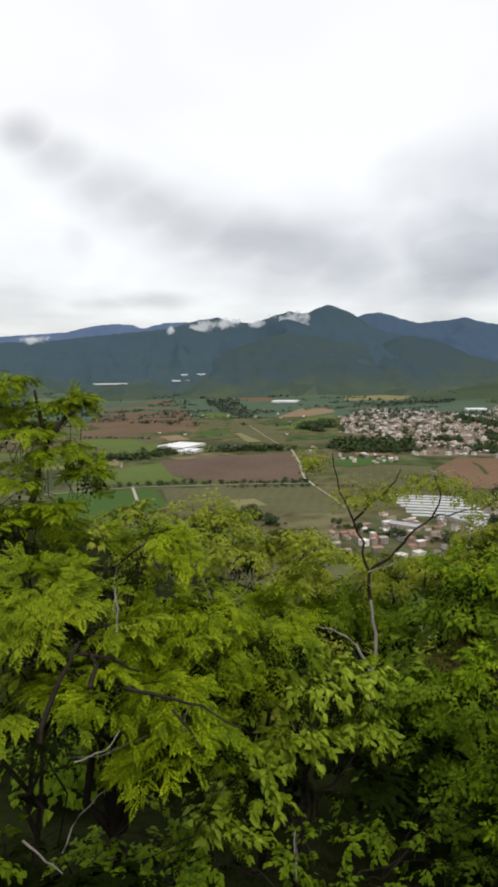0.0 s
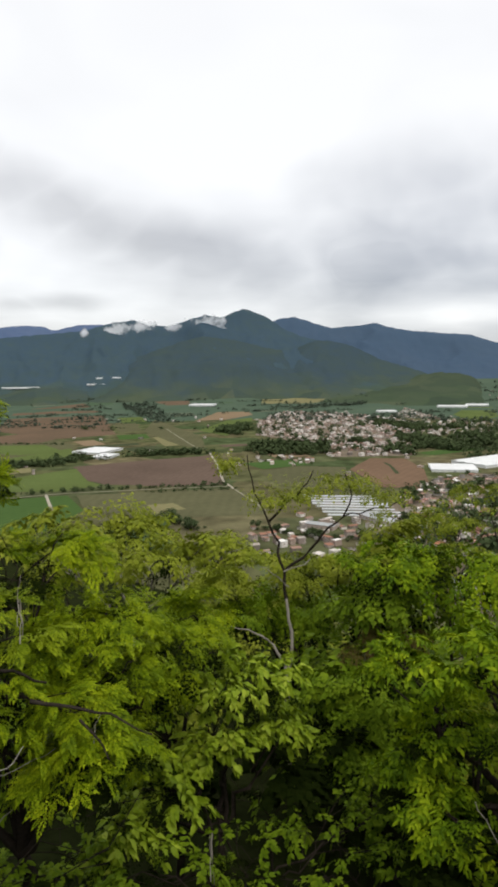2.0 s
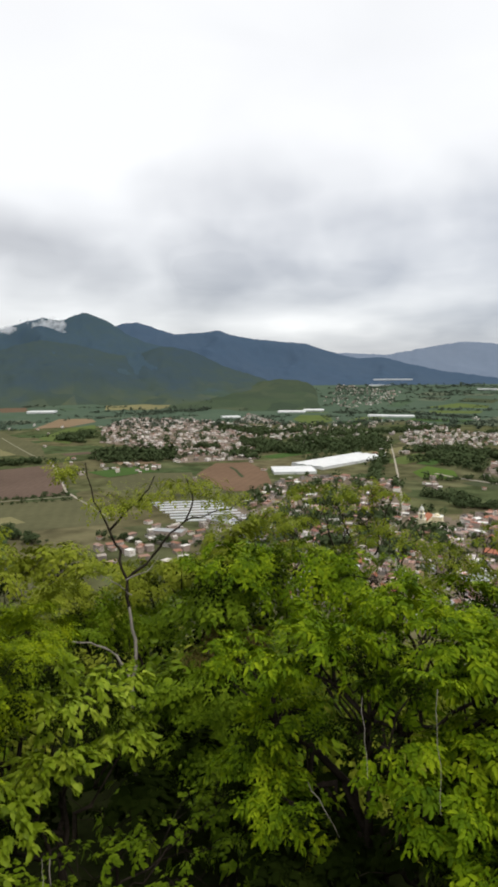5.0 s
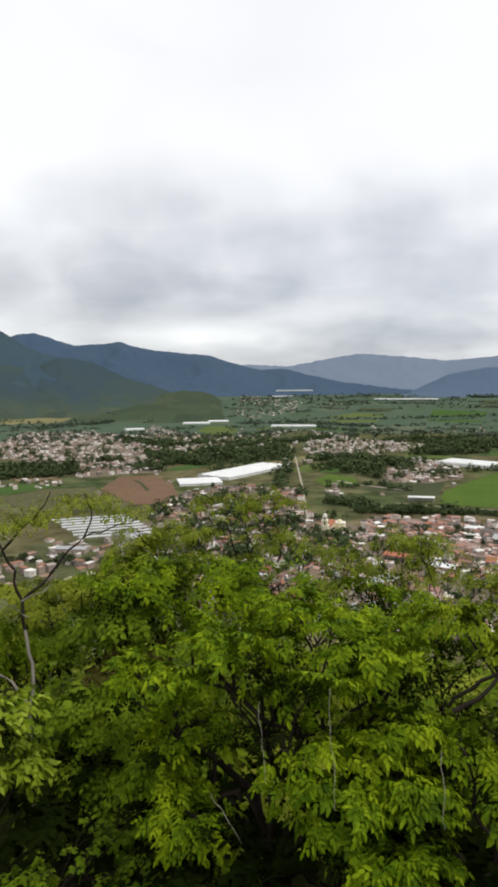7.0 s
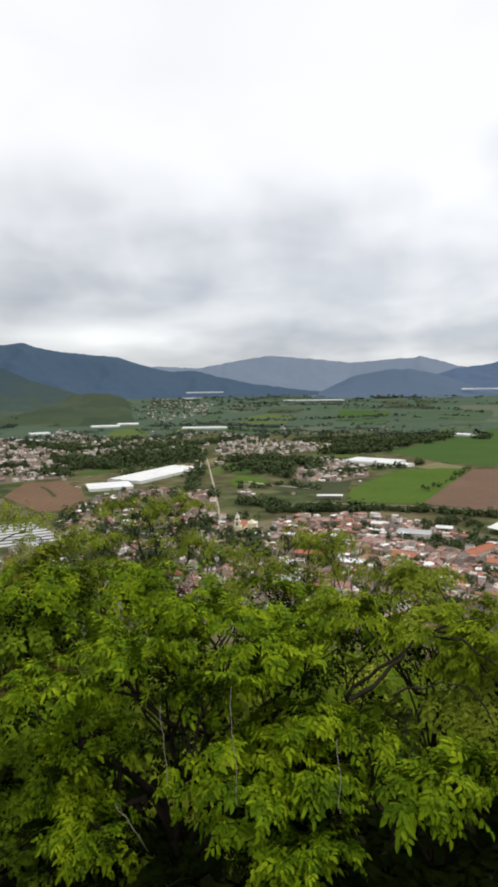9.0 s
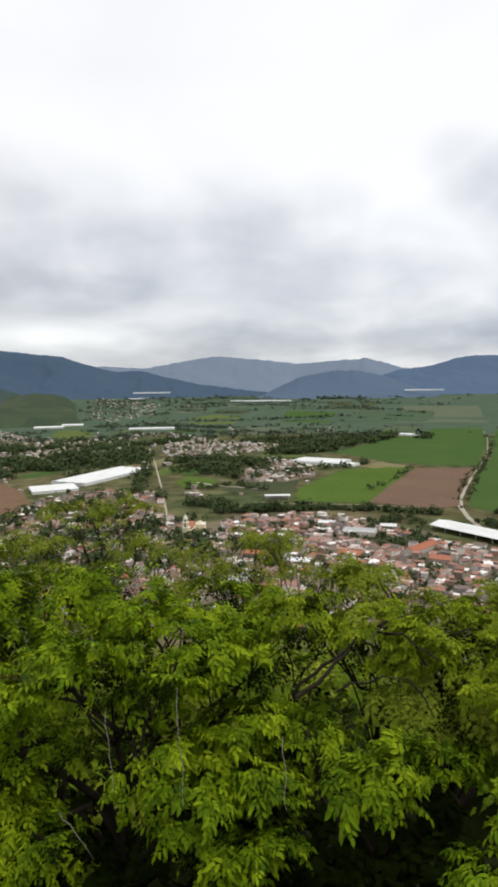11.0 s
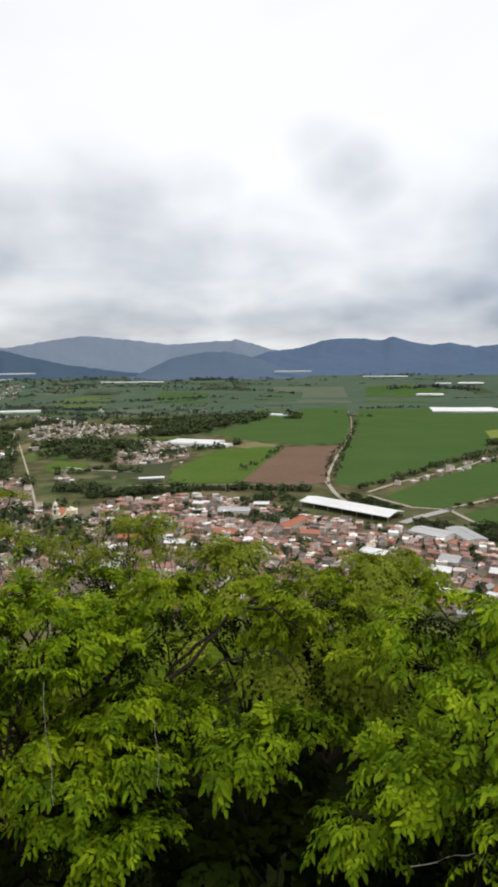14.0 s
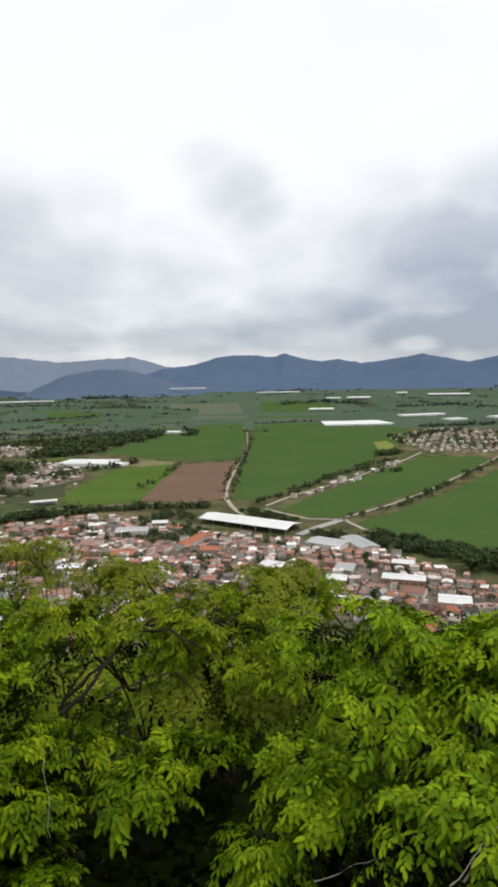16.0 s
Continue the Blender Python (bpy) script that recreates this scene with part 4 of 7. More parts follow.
# ---- houses ----
def put_windows(root, L, W, floors, fh, count):
    for fl in range(floors):
        for k in range(count):
            x = -L / 2 + (k + 0.5) * L / count
            bm = bmesh.new()
            if fl == 0 and k == count - 1:
                box(bm, x - 0.6, x + 0.6, -W / 2 - 0.08, -W / 2 + 0.05, 0.05, 2.15)
                part("door", bm, door_paint, root)
            else:
                box(bm, x - 0.75, x + 0.75, -W / 2 - 0.06, -W / 2 + 0.05, fl * fh + 1.0, fl * fh + 2.2)
                part("window", bm, window_dark, root)


def flat_house(L, W, floors, roof_mat, windows, tank):
    h = 2.9 * floors
    bm = bmesh.new()
    box(bm, -L / 2, L / 2, -W / 2, W / 2, -0.6, h)
    root = part("house", bm, plaster, None)
    bm = bmesh.new()
    box(bm, -L / 2 - 0.15, L / 2 + 0.15, -W / 2 - 0.15, W / 2 + 0.15, h + 0.004, h + 0.24)
    part("roof", bm, roof_mat, root)
    bm = bmesh.new()
    for x0, x1, y0, y1 in ((-L / 2, L / 2, -W / 2, -W / 2 + 0.2), (-L / 2, L / 2, W / 2 - 0.2, W / 2), (-L / 2, -L / 2 + 0.2, -W / 2 + 0.2, W / 2 - 0.2), (L / 2 - 0.2, L / 2, -W / 2 + 0.2, W / 2 - 0.2)):
        box(bm, x0, x1, y0, y1, h + 0.24, h + 0.8)
    part("parapet", bm, plaster, root)
    if windows:
        put_windows(root, L, W, floors, 2.9, 3)
    if tank:
        bm = bmesh.new()
        bmesh.ops.create_cone(bm, cap_ends=True, segments=10, radius1=0.65, radius2=0.6, depth=1.5)
        bmesh.ops.translate(bm, verts=bm.verts, vec=(L * 0.3, W * 0.25, h + 1.0))
        part("water_tank", bm, tank_black, root)
        bm = bmesh.new()
        box(bm, -L / 2 + 0.4, -L / 2 + 3.2, W / 2 - 3.2, W / 2 - 0.4, h + 0.24, h + 2.5)
        part("stair_head", bm, plaster, root)
    return root


def tiled_house(L, W, roof_mat, windows):
    bm = bmesh.new()
    gable_walls(bm, L, W, 3.0, W * 0.2)
    bmesh.ops.translate(bm, verts=bm.verts, vec=(0, 0, 0))
    root = part("house", bm, plaster, None)
    bm = bmesh.new()
    gable(bm, L, W, 2.85, 3.0 + W * 0.2, 0.5, 0.22)
    part("roof", bm, roof_mat, root)
    bm = bmesh.new()
    box(bm, -L / 2 - 0.5, L / 2 + 0.5, -0.15, 0.15, 3.15 + W * 0.2, 3.4 + W * 0.2)
    part("ridge", bm, roof_mat, root)
    if windows:
        put_windows(root, L, W, 1, 2.9, 3)
    return root


NEAR_HOUSES = [
    (flat_house(11, 9, 1, concrete_roof, True, True), "single-storey plastered house with a flat concrete roof"),
    (flat_house(9, 8, 2, concrete_roof, True, True), "two-storey plastered house with a flat roof and parapet"),
    (flat_house(14, 9, 1, white_sheet, True, False), "low house under a white-painted flat roof"),
    (tiled_house(12, 9, tile_roof, True), "house with a red clay-tiled gable roof"),
    (tiled_house(16, 10, tile_roof, True), "long house with a terracotta tiled gable roof"),
    (flat_house(8, 7, 3, concrete_roof, True, True), "three-storey narrow house with a flat roof"),
    (tiled_house(14, 8, grey_sheet, True), "building with a grey sheet-metal gable roof"),
    (flat_house(10, 10, 1, tile_roof, True, False), "low house with a red-painted flat roof"),
]
for ob, lab in NEAR_HOUSES:
    tagged(ob, lab, "house", "town houses")


def inside(p, poly):
    x, y = p
    hit = False
    for (x0, y0), (x1, y1) in zip(poly, poly[1:] + poly[:1]):
        if (y0 > y) != (y1 > y) and x < (x1 - x0) * (y - y0) / (y1 - y0) + x0:
            hit = not hit
    return hit


def big_building(x, y, angle, L, W, mat):
    """A larger hall, school or workshop of the town."""
    low = mat in (white_sheet, grey_sheet)
    bm = bmesh.new()
    gable_walls(bm, L, W, 4.6, W * (0.06 if low else 0.14))
    root = part("building", bm, plaster, None)
    root.matrix_basis = pose(x, y, float(ground_z(x, y)), 0, 0, angle)
    bm = bmesh.new()
    gable(bm, L, W, 4.55, 4.7 + W * (0.06 if low else 0.14), 0.5, 0.25)
    part("roof", bm, mat, root)
    bm = bmesh.new()
    box(bm, -L / 2 - 0.5, L / 2 + 0.5, -0.2, 0.2, 4.9 + W * (0.06 if low else 0.14), 5.1 + W * (0.06 if low else 0.14))
    part("ridge", bm, mat, root)
    put_windows(root, L, W, 1, 2.9, max(3, int(L / 5)))
    tagged(root, "large town building with a white metal roof" if mat is white_sheet else "large town building with a grey metal roof" if low else "large town building with a reddish gable roof", "building", "large buildings")
    SHED_PLOTS.append((pose(x, y, 0, 0, 0, angle).inverted(), L / 2 + 4, W / 2 + 4))


big_building(541, 96, -84, 19, 12, white_sheet)
big_building(499, 88, -83, 34, 14, white_sheet)
big_building(461, 44, -83, 23, 18, white_sheet)
big_building(509, 140, -86, 16, 20, grey_sheet)
big_building(479, 139, -83, 17, 14, white_sheet)
big_building(583, 178, -102, 38, 25, grey_sheet)
big_building(594, 149, -137, 45, 20, grey_sheet)
big_building(494, 201, -94, 24, 17, white_sheet)
big_building(471, 74, -94, 15, 14, tile_roof)
big_building(477, 350, -66, 24, 18, orange_roof)
big_building(382, 377, -83, 25, 14, pink_roof)
big_building(365, 336, -49, 22, 14, tile_roof)
big_building(425, 371, -65, 21, 14, white_sheet)
big_building(416, 417, -63, 28, 14, orange_roof)
big_building(542, 312, -1, 45, 14, orange_roof)
big_building(520, 279, -70, 19, 15, orange_roof)
big_building(499, 406, -68, 21, 14, pink_roof)
big_building(558, 398, -63, 35, 20, grey_sheet)
big_building(565, 451, -62, 19, 14, white_sheet)
big_building(600, 388, -61, 18, 14, white_sheet)
big_building(282, 455, -43, 20, 14, tile_roof)
big_building(413, 625, -43, 19, 14, tile_roof)
big_building(232, 631, -68, 60, 18, grey_sheet)
big_building(160, 621, -38, 32, 12, grey_sheet)
big_building(347, 371, 13, 30, 16, grey_sheet)
big_building(532, 507, -79, 15, 14, pink_roof)
BLOCKED = []  # middles and half sizes of what already stands
for ob in list(bpy.data.objects):
    if ob.type == "EMPTY" and ob.get("category") in ("greenhouse", "hall", "shed"):
        BLOCKED.append((ob.matrix_basis.translation.x, ob.matrix_basis.translation.y, 20 if ob.name.startswith("greenhouse") else 26))
LOTS = []


def on_plot(x, y):
    for m, hl, hw in SHED_PLOTS:
        q = m @ Vector((x, y, 0))
        if abs(q.x) < hl and abs(q.y) < hw:
            return True
    return False


REST = {k: ([], []) for k in ("wall", "roof", "pale_wall", "pale_roof")}


def far_house(x, y, turn, rng, tone=""):
    """One of the many houses too small to pick apart: its walls and its roof go into the joined rest."""
    L, W, h = rng.uniform(4.5, 11.5), rng.uniform(4, 8.5), rng.choice((2.6, 2.9, 3.2, 5.6, 6.2))
    m = pose(x, y, float(ground_z(x, y)), 0, 0, turn)
    slope = rng.random() < 0.35
    rise = W * 0.17 if slope else 0.0
    for key, z0, z1, g_ in (("wall", -0.6, h, 0.0), ("roof", h + 0.02, h + 0.3, 0.25)):
        v, f = REST[tone + key]
        n = len(v)
        ring = [(-L / 2 - g_, -W / 2 - g_), (L / 2 + g_, -W / 2 - g_), (L / 2 + g_, W / 2 + g_), (-L / 2 - g_, W / 2 + g_)]
        pts = [(a, b, z) for z in (z0, z1) for a, b in ring] + [(-L / 2 - g_, 0, z1 + rise), (L / 2 + g_, 0, z1 + rise)]
        if key == "wall":
            pts[8], pts[9] = (-L / 2, 0, z1), (L / 2, 0, z1)
        v += [tuple(m @ Vector(p)) for p in pts]
        f += [[n + i for i in q] for q in ((3, 2, 1, 0), (0, 1, 5, 4), (2, 3, 7, 6), (4, 5, 9, 8), (6, 7, 8, 9), (1, 2, 6, 5), (3, 0, 4, 7), (5, 6, 9, 9), (7, 4, 8, 8))]


def settle_houses(protos, weights, zone, pitch, angle, fill, rng, apart=640, scale=(0.5, 1.1), tone=""):
    """Fills a quarter with houses along a bent street grid; those nearer than apart are houses of their own."""
    xs, ys = [p[0] for p in zone], [p[1] for p in zone]
    cx, cy = sum(xs) / len(xs), sum(ys) / len(ys)
    reach = max(max(xs) - min(xs), max(ys) - min(ys)) * 0.75
    ca, sa_ = math.cos(radians(angle)), math.sin(radians(angle))
    n = int(reach / pitch)
    for i in range(-n, n + 1):
        for j in range(-n, n + 1):
            u = i * pitch + (i // 7) * pitch * 0.5
            v = j * pitch + (j // 2) * pitch * 0.35
            u += rng.uniform(-0.25, 0.25) * pitch
            v += rng.uniform(-0.25, 0.25) * pitch
            bend = 14 * noise.noise((u * 0.008, v * 0.008, angle))
            x, y = cx + ca * u - sa_ * v + bend, cy + sa_ * u + ca * v - bend
            if rng.random() > fill or not inside((x, y), zone) or noise.noise((x * 0.022, y * 0.022, 2.5)) > 0.38:
                continue
            if any(abs(x - bx) < bs and abs(y - by) < bs for bx, by, bs in BLOCKED) or on_plot(x, y):
                continue
            if any((x - a) ** 2 + (y - b) ** 2 < (pitch * 0.72) ** 2 for a, b in LOTS):
                continue
            LOTS.append((x, y))
            turn = angle + rng.choice((0, 90, 180, 270)) + rng.uniform(-18, 18)
            if math.hypot(x, y) > apart:
                far_house(x, y, turn, rng, tone)
                continue
            ob = rng.choices(protos, weights)[0][0]
            k = rng.uniform(*scale)
            copy_thing(ob, pose(x, y, float(ground_z(x, y)), 0, 0, turn) @ Matrix.Diagonal((k * rng.uniform(0.85, 1.15), rng.uniform(0.9, 1.1) * k, rng.uniform(0.85, 1.15), 1)))


ZONE_V1 = [(225, 1532), (302, 1977), (458, 2347), (641, 2162), (730, 1875), (708, 1657), (460, 1098), (312, 1118), (301, 1294), (271, 1460)]
ZONE_V1B = [(680, 1866), (930, 2290), (875, 1779), (1033, 1709), (933, 1382), (689, 1340), (614, 1512)]
ZONE_V2 = [(746, 795), (843, 873), (1011, 964), (964, 816), (858, 707), (773, 704), (733, 745)]
ZONE_V3 = [(896, 1231), (1278, 1719), (1209, 1372), (1187, 1100), (987, 1040), (839, 1047)]
ZONE_V4 = [(1663, 333), (1988, 274), (1950, 43), (1835, -85), (1445, -68), (1419, 30), (1377, 189)]
ZONE_V5 = [(1392, 2527), (1878, 3196), (1917, 2624), (1625, 2314), (1389, 2275)]
ZONE_V6 = [(782, 304), (950, 281), (1113, 254), (1248, 238), (1169, 218), (985, 243), (848, 277)]
ZONE_TOWN_EAST = [(525, 510), (599, 422), (589, 332), (589, 226), (595, 147), (562, 96), (534, 54), (500, 8), (412, 6), (408, 40), (404, 159), (386, 270)]
ZONE_TOWN_MID = [(470, 546), (526, 556), (584, 513), (621, 421), (616, 333), (379, 203), (305, 268), (265, 304)]
ZONE_TOWN_WEST = [(316, 783), (402, 806), (446, 681), (479, 557), (265, 304), (219, 359), (184, 433), (252, 643)]
ZONE_TOWN_FAR_WEST = [(381, 848), (482, 895), (570, 785), (368, 503), (270, 460), (201, 481), (191, 556), (246, 677)]
ZONE_V7 = [(86, 645), (150, 678), (228, 626), (237, 575), (202, 497), (76, 534)]
ZONE_YARD = [(159, 1139), (272, 1123), (270, 1055), (167, 1056)]
rng = random.Random(11)
BLOCKED += [(415, 530, 16), (448, 545, 14), (640, 275, 30), (645, 320, 30), (628, 255, 30), (625, 235, 24)]
TOWN_MIX = (6, 5, 1.2, 4, 2, 2, 1.5, 1)
settle_houses(NEAR_HOUSES, TOWN_MIX, ZONE_TOWN_EAST, 9.2, 12, 0.95, rng, 492)
settle_houses(NEAR_HOUSES, TOWN_MIX, ZONE_TOWN_MID, 9.2, 25, 0.93, rng, 492)
settle_houses(NEAR_HOUSES, TOWN_MIX, ZONE_TOWN_WEST, 11, 35, 0.6, rng, 540)
settle_houses(NEAR_HOUSES, TOWN_MIX, ZONE_TOWN_FAR_WEST, 12, 35, 0.55, rng, 560)
settle_houses(NEAR_HOUSES, TOWN_MIX, ZONE_V1, 13.5, 15, 0.62, rng, tone="pale_")
settle_houses(NEAR_HOUSES, TOWN_MIX, ZONE_V1B, 16, 15, 0.5, rng, tone="pale_")
settle_houses(NEAR_HOUSES, TOWN_MIX, ZONE_V2, 13, 30, 0.75, rng, tone="pale_")
settle_houses(NEAR_HOUSES, TOWN_MIX, ZONE_V3, 13, 30, 0.6, rng, tone="pale_")
settle_houses(NEAR_HOUSES, TOWN_MIX, ZONE_V4, 15, 5, 0.8, rng, tone="pale_")
settle_houses(NEAR_HOUSES, TOWN_MIX, ZONE_V5, 20, 5, 0.45, rng, tone="pale_")
settle_houses(NEAR_HOUSES, TOWN_MIX, ZONE_V6, 15, -15, 0.5, rng, tone="pale_")
settle_houses(NEAR_HOUSES, TOWN_MIX, ZONE_V7, 12.5, 20, 0.55, rng, 0, tone="pale_")
settle_houses(NEAR_HOUSES, TOWN_MIX, ZONE_YARD, 14, 5, 0.7, rng, tone="pale_")
# farmsteads scattered over the plain
frng = random.Random(63)
for i in range(520):
    a, r = radians(frng.uniform(14, 52)), frng.uniform(900, 2350)
    x, y = r * math.sin(a), r * math.cos(a)
    if any(inside((x, y), z) for z in FIELD_RINGS) or on_plot(x, y) or noise.noise((x * 0.004, y * 0.004, 4.0)) < 0.02:
        continue
    LOTS.append((x, y))
    far_house(x, y, frng.uniform(0, 180), frng, "pale_")
for i in range(60):
    a, r = radians(frng.uniform(-22, 12)), frng.uniform(1000, 2200)
    x, y = r * math.sin(a), r * math.cos(a)
    if not any(inside((x, y), z) for z in FIELD_RINGS) and not on_plot(x, y):
        far_house(x, y, frng.uniform(0, 180), frng, "pale_")
rest_v, rest_f, rest_i = [], [], []
for i, key in enumerate(REST):
    rest_f += [[k + len(rest_v) for k in q] for q in REST[key][1]]
    rest_i += [i] * len(REST[key][1])
    rest_v += REST[key][0]
rest_me = bpy.data.meshes.new("far_houses")
rest_me.from_pydata(rest_v, [], [list(dict.fromkeys(q)) for q in rest_f])
for m in (plaster_mixed, roof_mixed, plaster_pale, roof_pale):
    rest_me.materials.append(m)
rest_me.polygons.foreach_set("material_index", rest_i)
rest_me.update()
tagged(new("far_houses", rest_me), "crowded small plastered houses of the town and far villages", "houses", kind="stuff")
# strip plots between the named fields
STRIPS = []
prng = random.Random(41)
ZONES = [ZONE_TOWN_EAST, ZONE_TOWN_MID, ZONE_TOWN_WEST, ZONE_TOWN_FAR_WEST, ZONE_V1, ZONE_V2, ZONE_V3, ZONE_V4, ZONE_V5]
PLOT_KINDS = [(crop_olive, "narrow plot of thin olive crop"), (crop_bright, "narrow bright green plot"), (crop_dark, "narrow dark fallow plot"), (crop_green, "narrow green crop plot"), (soil_tan, "narrow plot of pale bare soil"), (grass_dry, "narrow plot of dry grass"), (soil_brown, "narrow plot of brown soil")]
for az0, az1, r0, r1, count, grid in ((-22, 12, 880, 2250, 46, 15), (10, 36, 1150, 2250, 30, 25), (28, 62, 950, 2250, 60, 32), (26, 62, 2300, 3250, 34, 32), (62, 92, 2300, 3250, 6, 32), (-24, 14, 2280, 2900, 26, 15)):
    for i in range(count * 4):
        a, r = radians(prng.uniform(az0, az1)), prng.uniform(r0, r1)
        x, y = r * math.sin(a), r * math.cos(a)
        L, W = prng.uniform(60, 170) * (0.6 + r / 2500), prng.uniform(28, 75) * (0.6 + r / 2500)
        ang = radians(grid + prng.uniform(-8, 8) + prng.choice((0, 90)))
        c, s = math.cos(ang), math.sin(ang)
        ring = [(x + c * u - s * v, y + s * u + c * v) for u, v in ((-L / 2, -W / 2), (L / 2, -W / 2), (L / 2, W / 2), (-L / 2, W / 2))]
        spots = ring + [(x, y)] + [((p[0] + x) / 2, (p[1] + y) / 2) for p in ring] + [((p[0] + q[0]) / 2, (p[1] + q[1]) / 2) for p, q in zip(ring, ring[1:] + ring[:1])]
        if any(inside(p, z) for p in spots for z in ZONES) or any(inside(p, z) for p in spots for z in FIELD_RINGS) or any(on_plot(*p) for p in spots):
            continue
        if any(inside(q, ring) for z in FIELD_RINGS for q in z):
            continue
        # far plots mostly draw on the crop colours with painted haze
        m, lab = prng.choices(PLOT_KINDS, (5, 4, 3, 4, 1, 2, 2) if grid == 15 else (5, 4, 4, 6, 0.2, 1, 0.2))[0] if r0 < 2270 else prng.choice(((crop_hazed, "far narrow green plot"), (crop_hazed_pale, "far pale green plot"), (crop_dark, "far dark plot")))
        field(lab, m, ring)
        STRIPS.append((x, y, ang, L, W))
        count -= 1
        if not count:
            break
# the models themselves stand in the lots as well
for (ob, lab), (x, y) in zip(NEAR_HOUSES, ((462, 330), (470, 345), (452, 352), (440, 372), (480, 318), (492, 302), (430, 390), (420, 405))):
    ob.matrix_basis = pose(x, y, float(ground_z(x, y)), 0, 0, 30)
for zone in (ZONE_TOWN_EAST, ZONE_TOWN_MID, ZONE_TOWN_WEST, ZONE_TOWN_FAR_WEST, ZONE_V1, ZONE_V2):
    field("dusty ground and paved lanes between the houses", town_ground, zone)

# the church
church = new("church")
church.matrix_basis = pose(415, 530, float(ground_z(415, 530)), 0, 0, 40)
tagged(church, "cream plastered church with a domed bell tower", "church")
bm = bmesh.new()
gable_walls(bm, 30, 11, 9, 2.5)
bmesh.ops.translate(bm, verts=bm.verts, vec=(18, 0, 0))
part("nave", bm, church_plaster, church)
bm = bmesh.new()
gable(bm, 30, 11, 8.9, 11.6, 0.3, 0.3)
bmesh.ops.translate(bm, verts=bm.verts, vec=(18, 0, 0))
part("roof", bm, tile_roof, church)
for z0, z1, w in ((0, 11.5, 4.0), (11.8, 17.5, 3.1), (17.8, 21.5, 2.1)):
    bm = bmesh.new()
    box(bm, -w, w, -w, w, z0, z1)
    tier = part("tower_tier", bm, church_plaster, church)
    bm = bmesh.new()
    box(bm, -w - 0.4, w + 0.4, -w - 0.4, w + 0.4, z1, z1 + 0.3)
    part("cornice", bm, dome_white, tier)
    if z0:
        for k in range(4):
            bm = bmesh.new()
            box(bm, -0.8, 0.8, -w - 0.06, -w + 0.3, z0 + 0.6, z1 - 0.8)
            bmesh.ops.rotate(bm, verts=bm.verts, matrix=Matrix.Rotation(k * math.pi / 2, 3, "Z"))
            part("belfry_opening", bm, window_dark, tier)


def dome(bm, r, tall, z0):
    rings = []
    for k in range(7):
        a = math.pi / 2 * k / 6
        rings.append([bm.verts.new((r * math.cos(a) * math.cos(t), r * math.cos(a) * math.sin(t), z0 + tall * math.sin(a))) for t in np.linspace(0, 2 * math.pi, 12, endpoint=False)] if k < 6 else [bm.verts.new((0, 0, z0 + tall))])
    for a, b in zip(rings, rings[1:]):
        for i in range(12):
            j = (i + 1) % 12
            bm.faces.new((a[i], a[j], b[j], b[i]) if len(b) > 1 else (a[i], a[j], b[0]))


bm = bmesh.new()
dome(bm, 2.2, 3.4, 21.8)
part("tower_dome", bm, dome_white, church)
bm = bmesh.new()
box(bm, -0.15, 0.15, -0.15, 0.15, 25.0, 27.4)
box(bm, -0.7, 0.7, -0.12, 0.12, 26.2, 26.5)
part("cross", bm, dome_white, church)
chapel = new("chapel")
chapel.matrix_basis = pose(448, 545, float(ground_z(448, 545)), 0, 0, 40)
tagged(chapel, "low church building with a pale yellow dome", "chapel")
bm = bmesh.new()
box(bm, -6, 6, -6, 6, 0, 8)
part("wall", bm, church_plaster, chapel)
bm = bmesh.new()
dome(bm, 3.4, 3.2, 8.2)
part("dome", bm, church_plaster, chapel)
bm = bmesh.new()
box(bm, -6.3, 6.3, -6.3, 6.3, 8.004, 8.3)
part("cornice", bm, dome_white, chapel)


# ---- trees of the valley ----
def clump_quads(centres, radii, per, size, gen):
    """Small tilted leaf quads in clumps."""
    n = len(centres) * per
    c = np.repeat(np.asarray(centres), per, 0)
    r = np.repeat(np.asarray(radii), per)
    d = gen.normal(size=(n, 3))
    d /= np.linalg.norm(d, axis=1, keepdims=True)
    p = c + d * (r * gen.uniform(0.55, 1.05, n))[:, None]
    nrm = d + gen.normal(size=(n, 3)) * 0.3 + (0, 0, 0.7)
    nrm /= np.linalg.norm(nrm, axis=1, keepdims=True)
    a = np.cross(nrm, gen.normal(size=(n, 3)))
    a /= np.linalg.norm(a, axis=1, keepdims=True)
    b = np.cross(nrm, a)
    s = (size * gen.uniform(0.7, 1.4, n))[:, None]
    v = np.stack([p - a * s, p - b * s * 0.6, p + a * s, p + b * s * 0.6], 1).reshape(-1, 3)
    return v, np.arange(4 * n).reshape(n, 4)


def tube(points, radii, sides=5):
    """Vertices and faces of a tapered branch through points."""
    pts = [Vector(p) for p in points]
    verts, faces = [], []
    for i, p in enumerate(pts):
        d = (pts[min(i + 1, len(pts) - 1)] - pts[max(i - 1, 0)]).normalized()
        a = d.orthogonal().normalized()
        b = d.cross(a)
        for k in range(sides):
            t = 2 * math.pi * k / sides
            verts.append(p + (a * math.cos(t) + b * math.sin(t)) * radii[i])
    for i in range(len(pts) - 1):
        for k in range(sides):
            j = (k + 1) % sides
            faces.append((i * sides + k, i * sides + j, (i + 1) * sides + j, (i + 1) * sides + k))
    return [tuple(v) for v in verts], faces


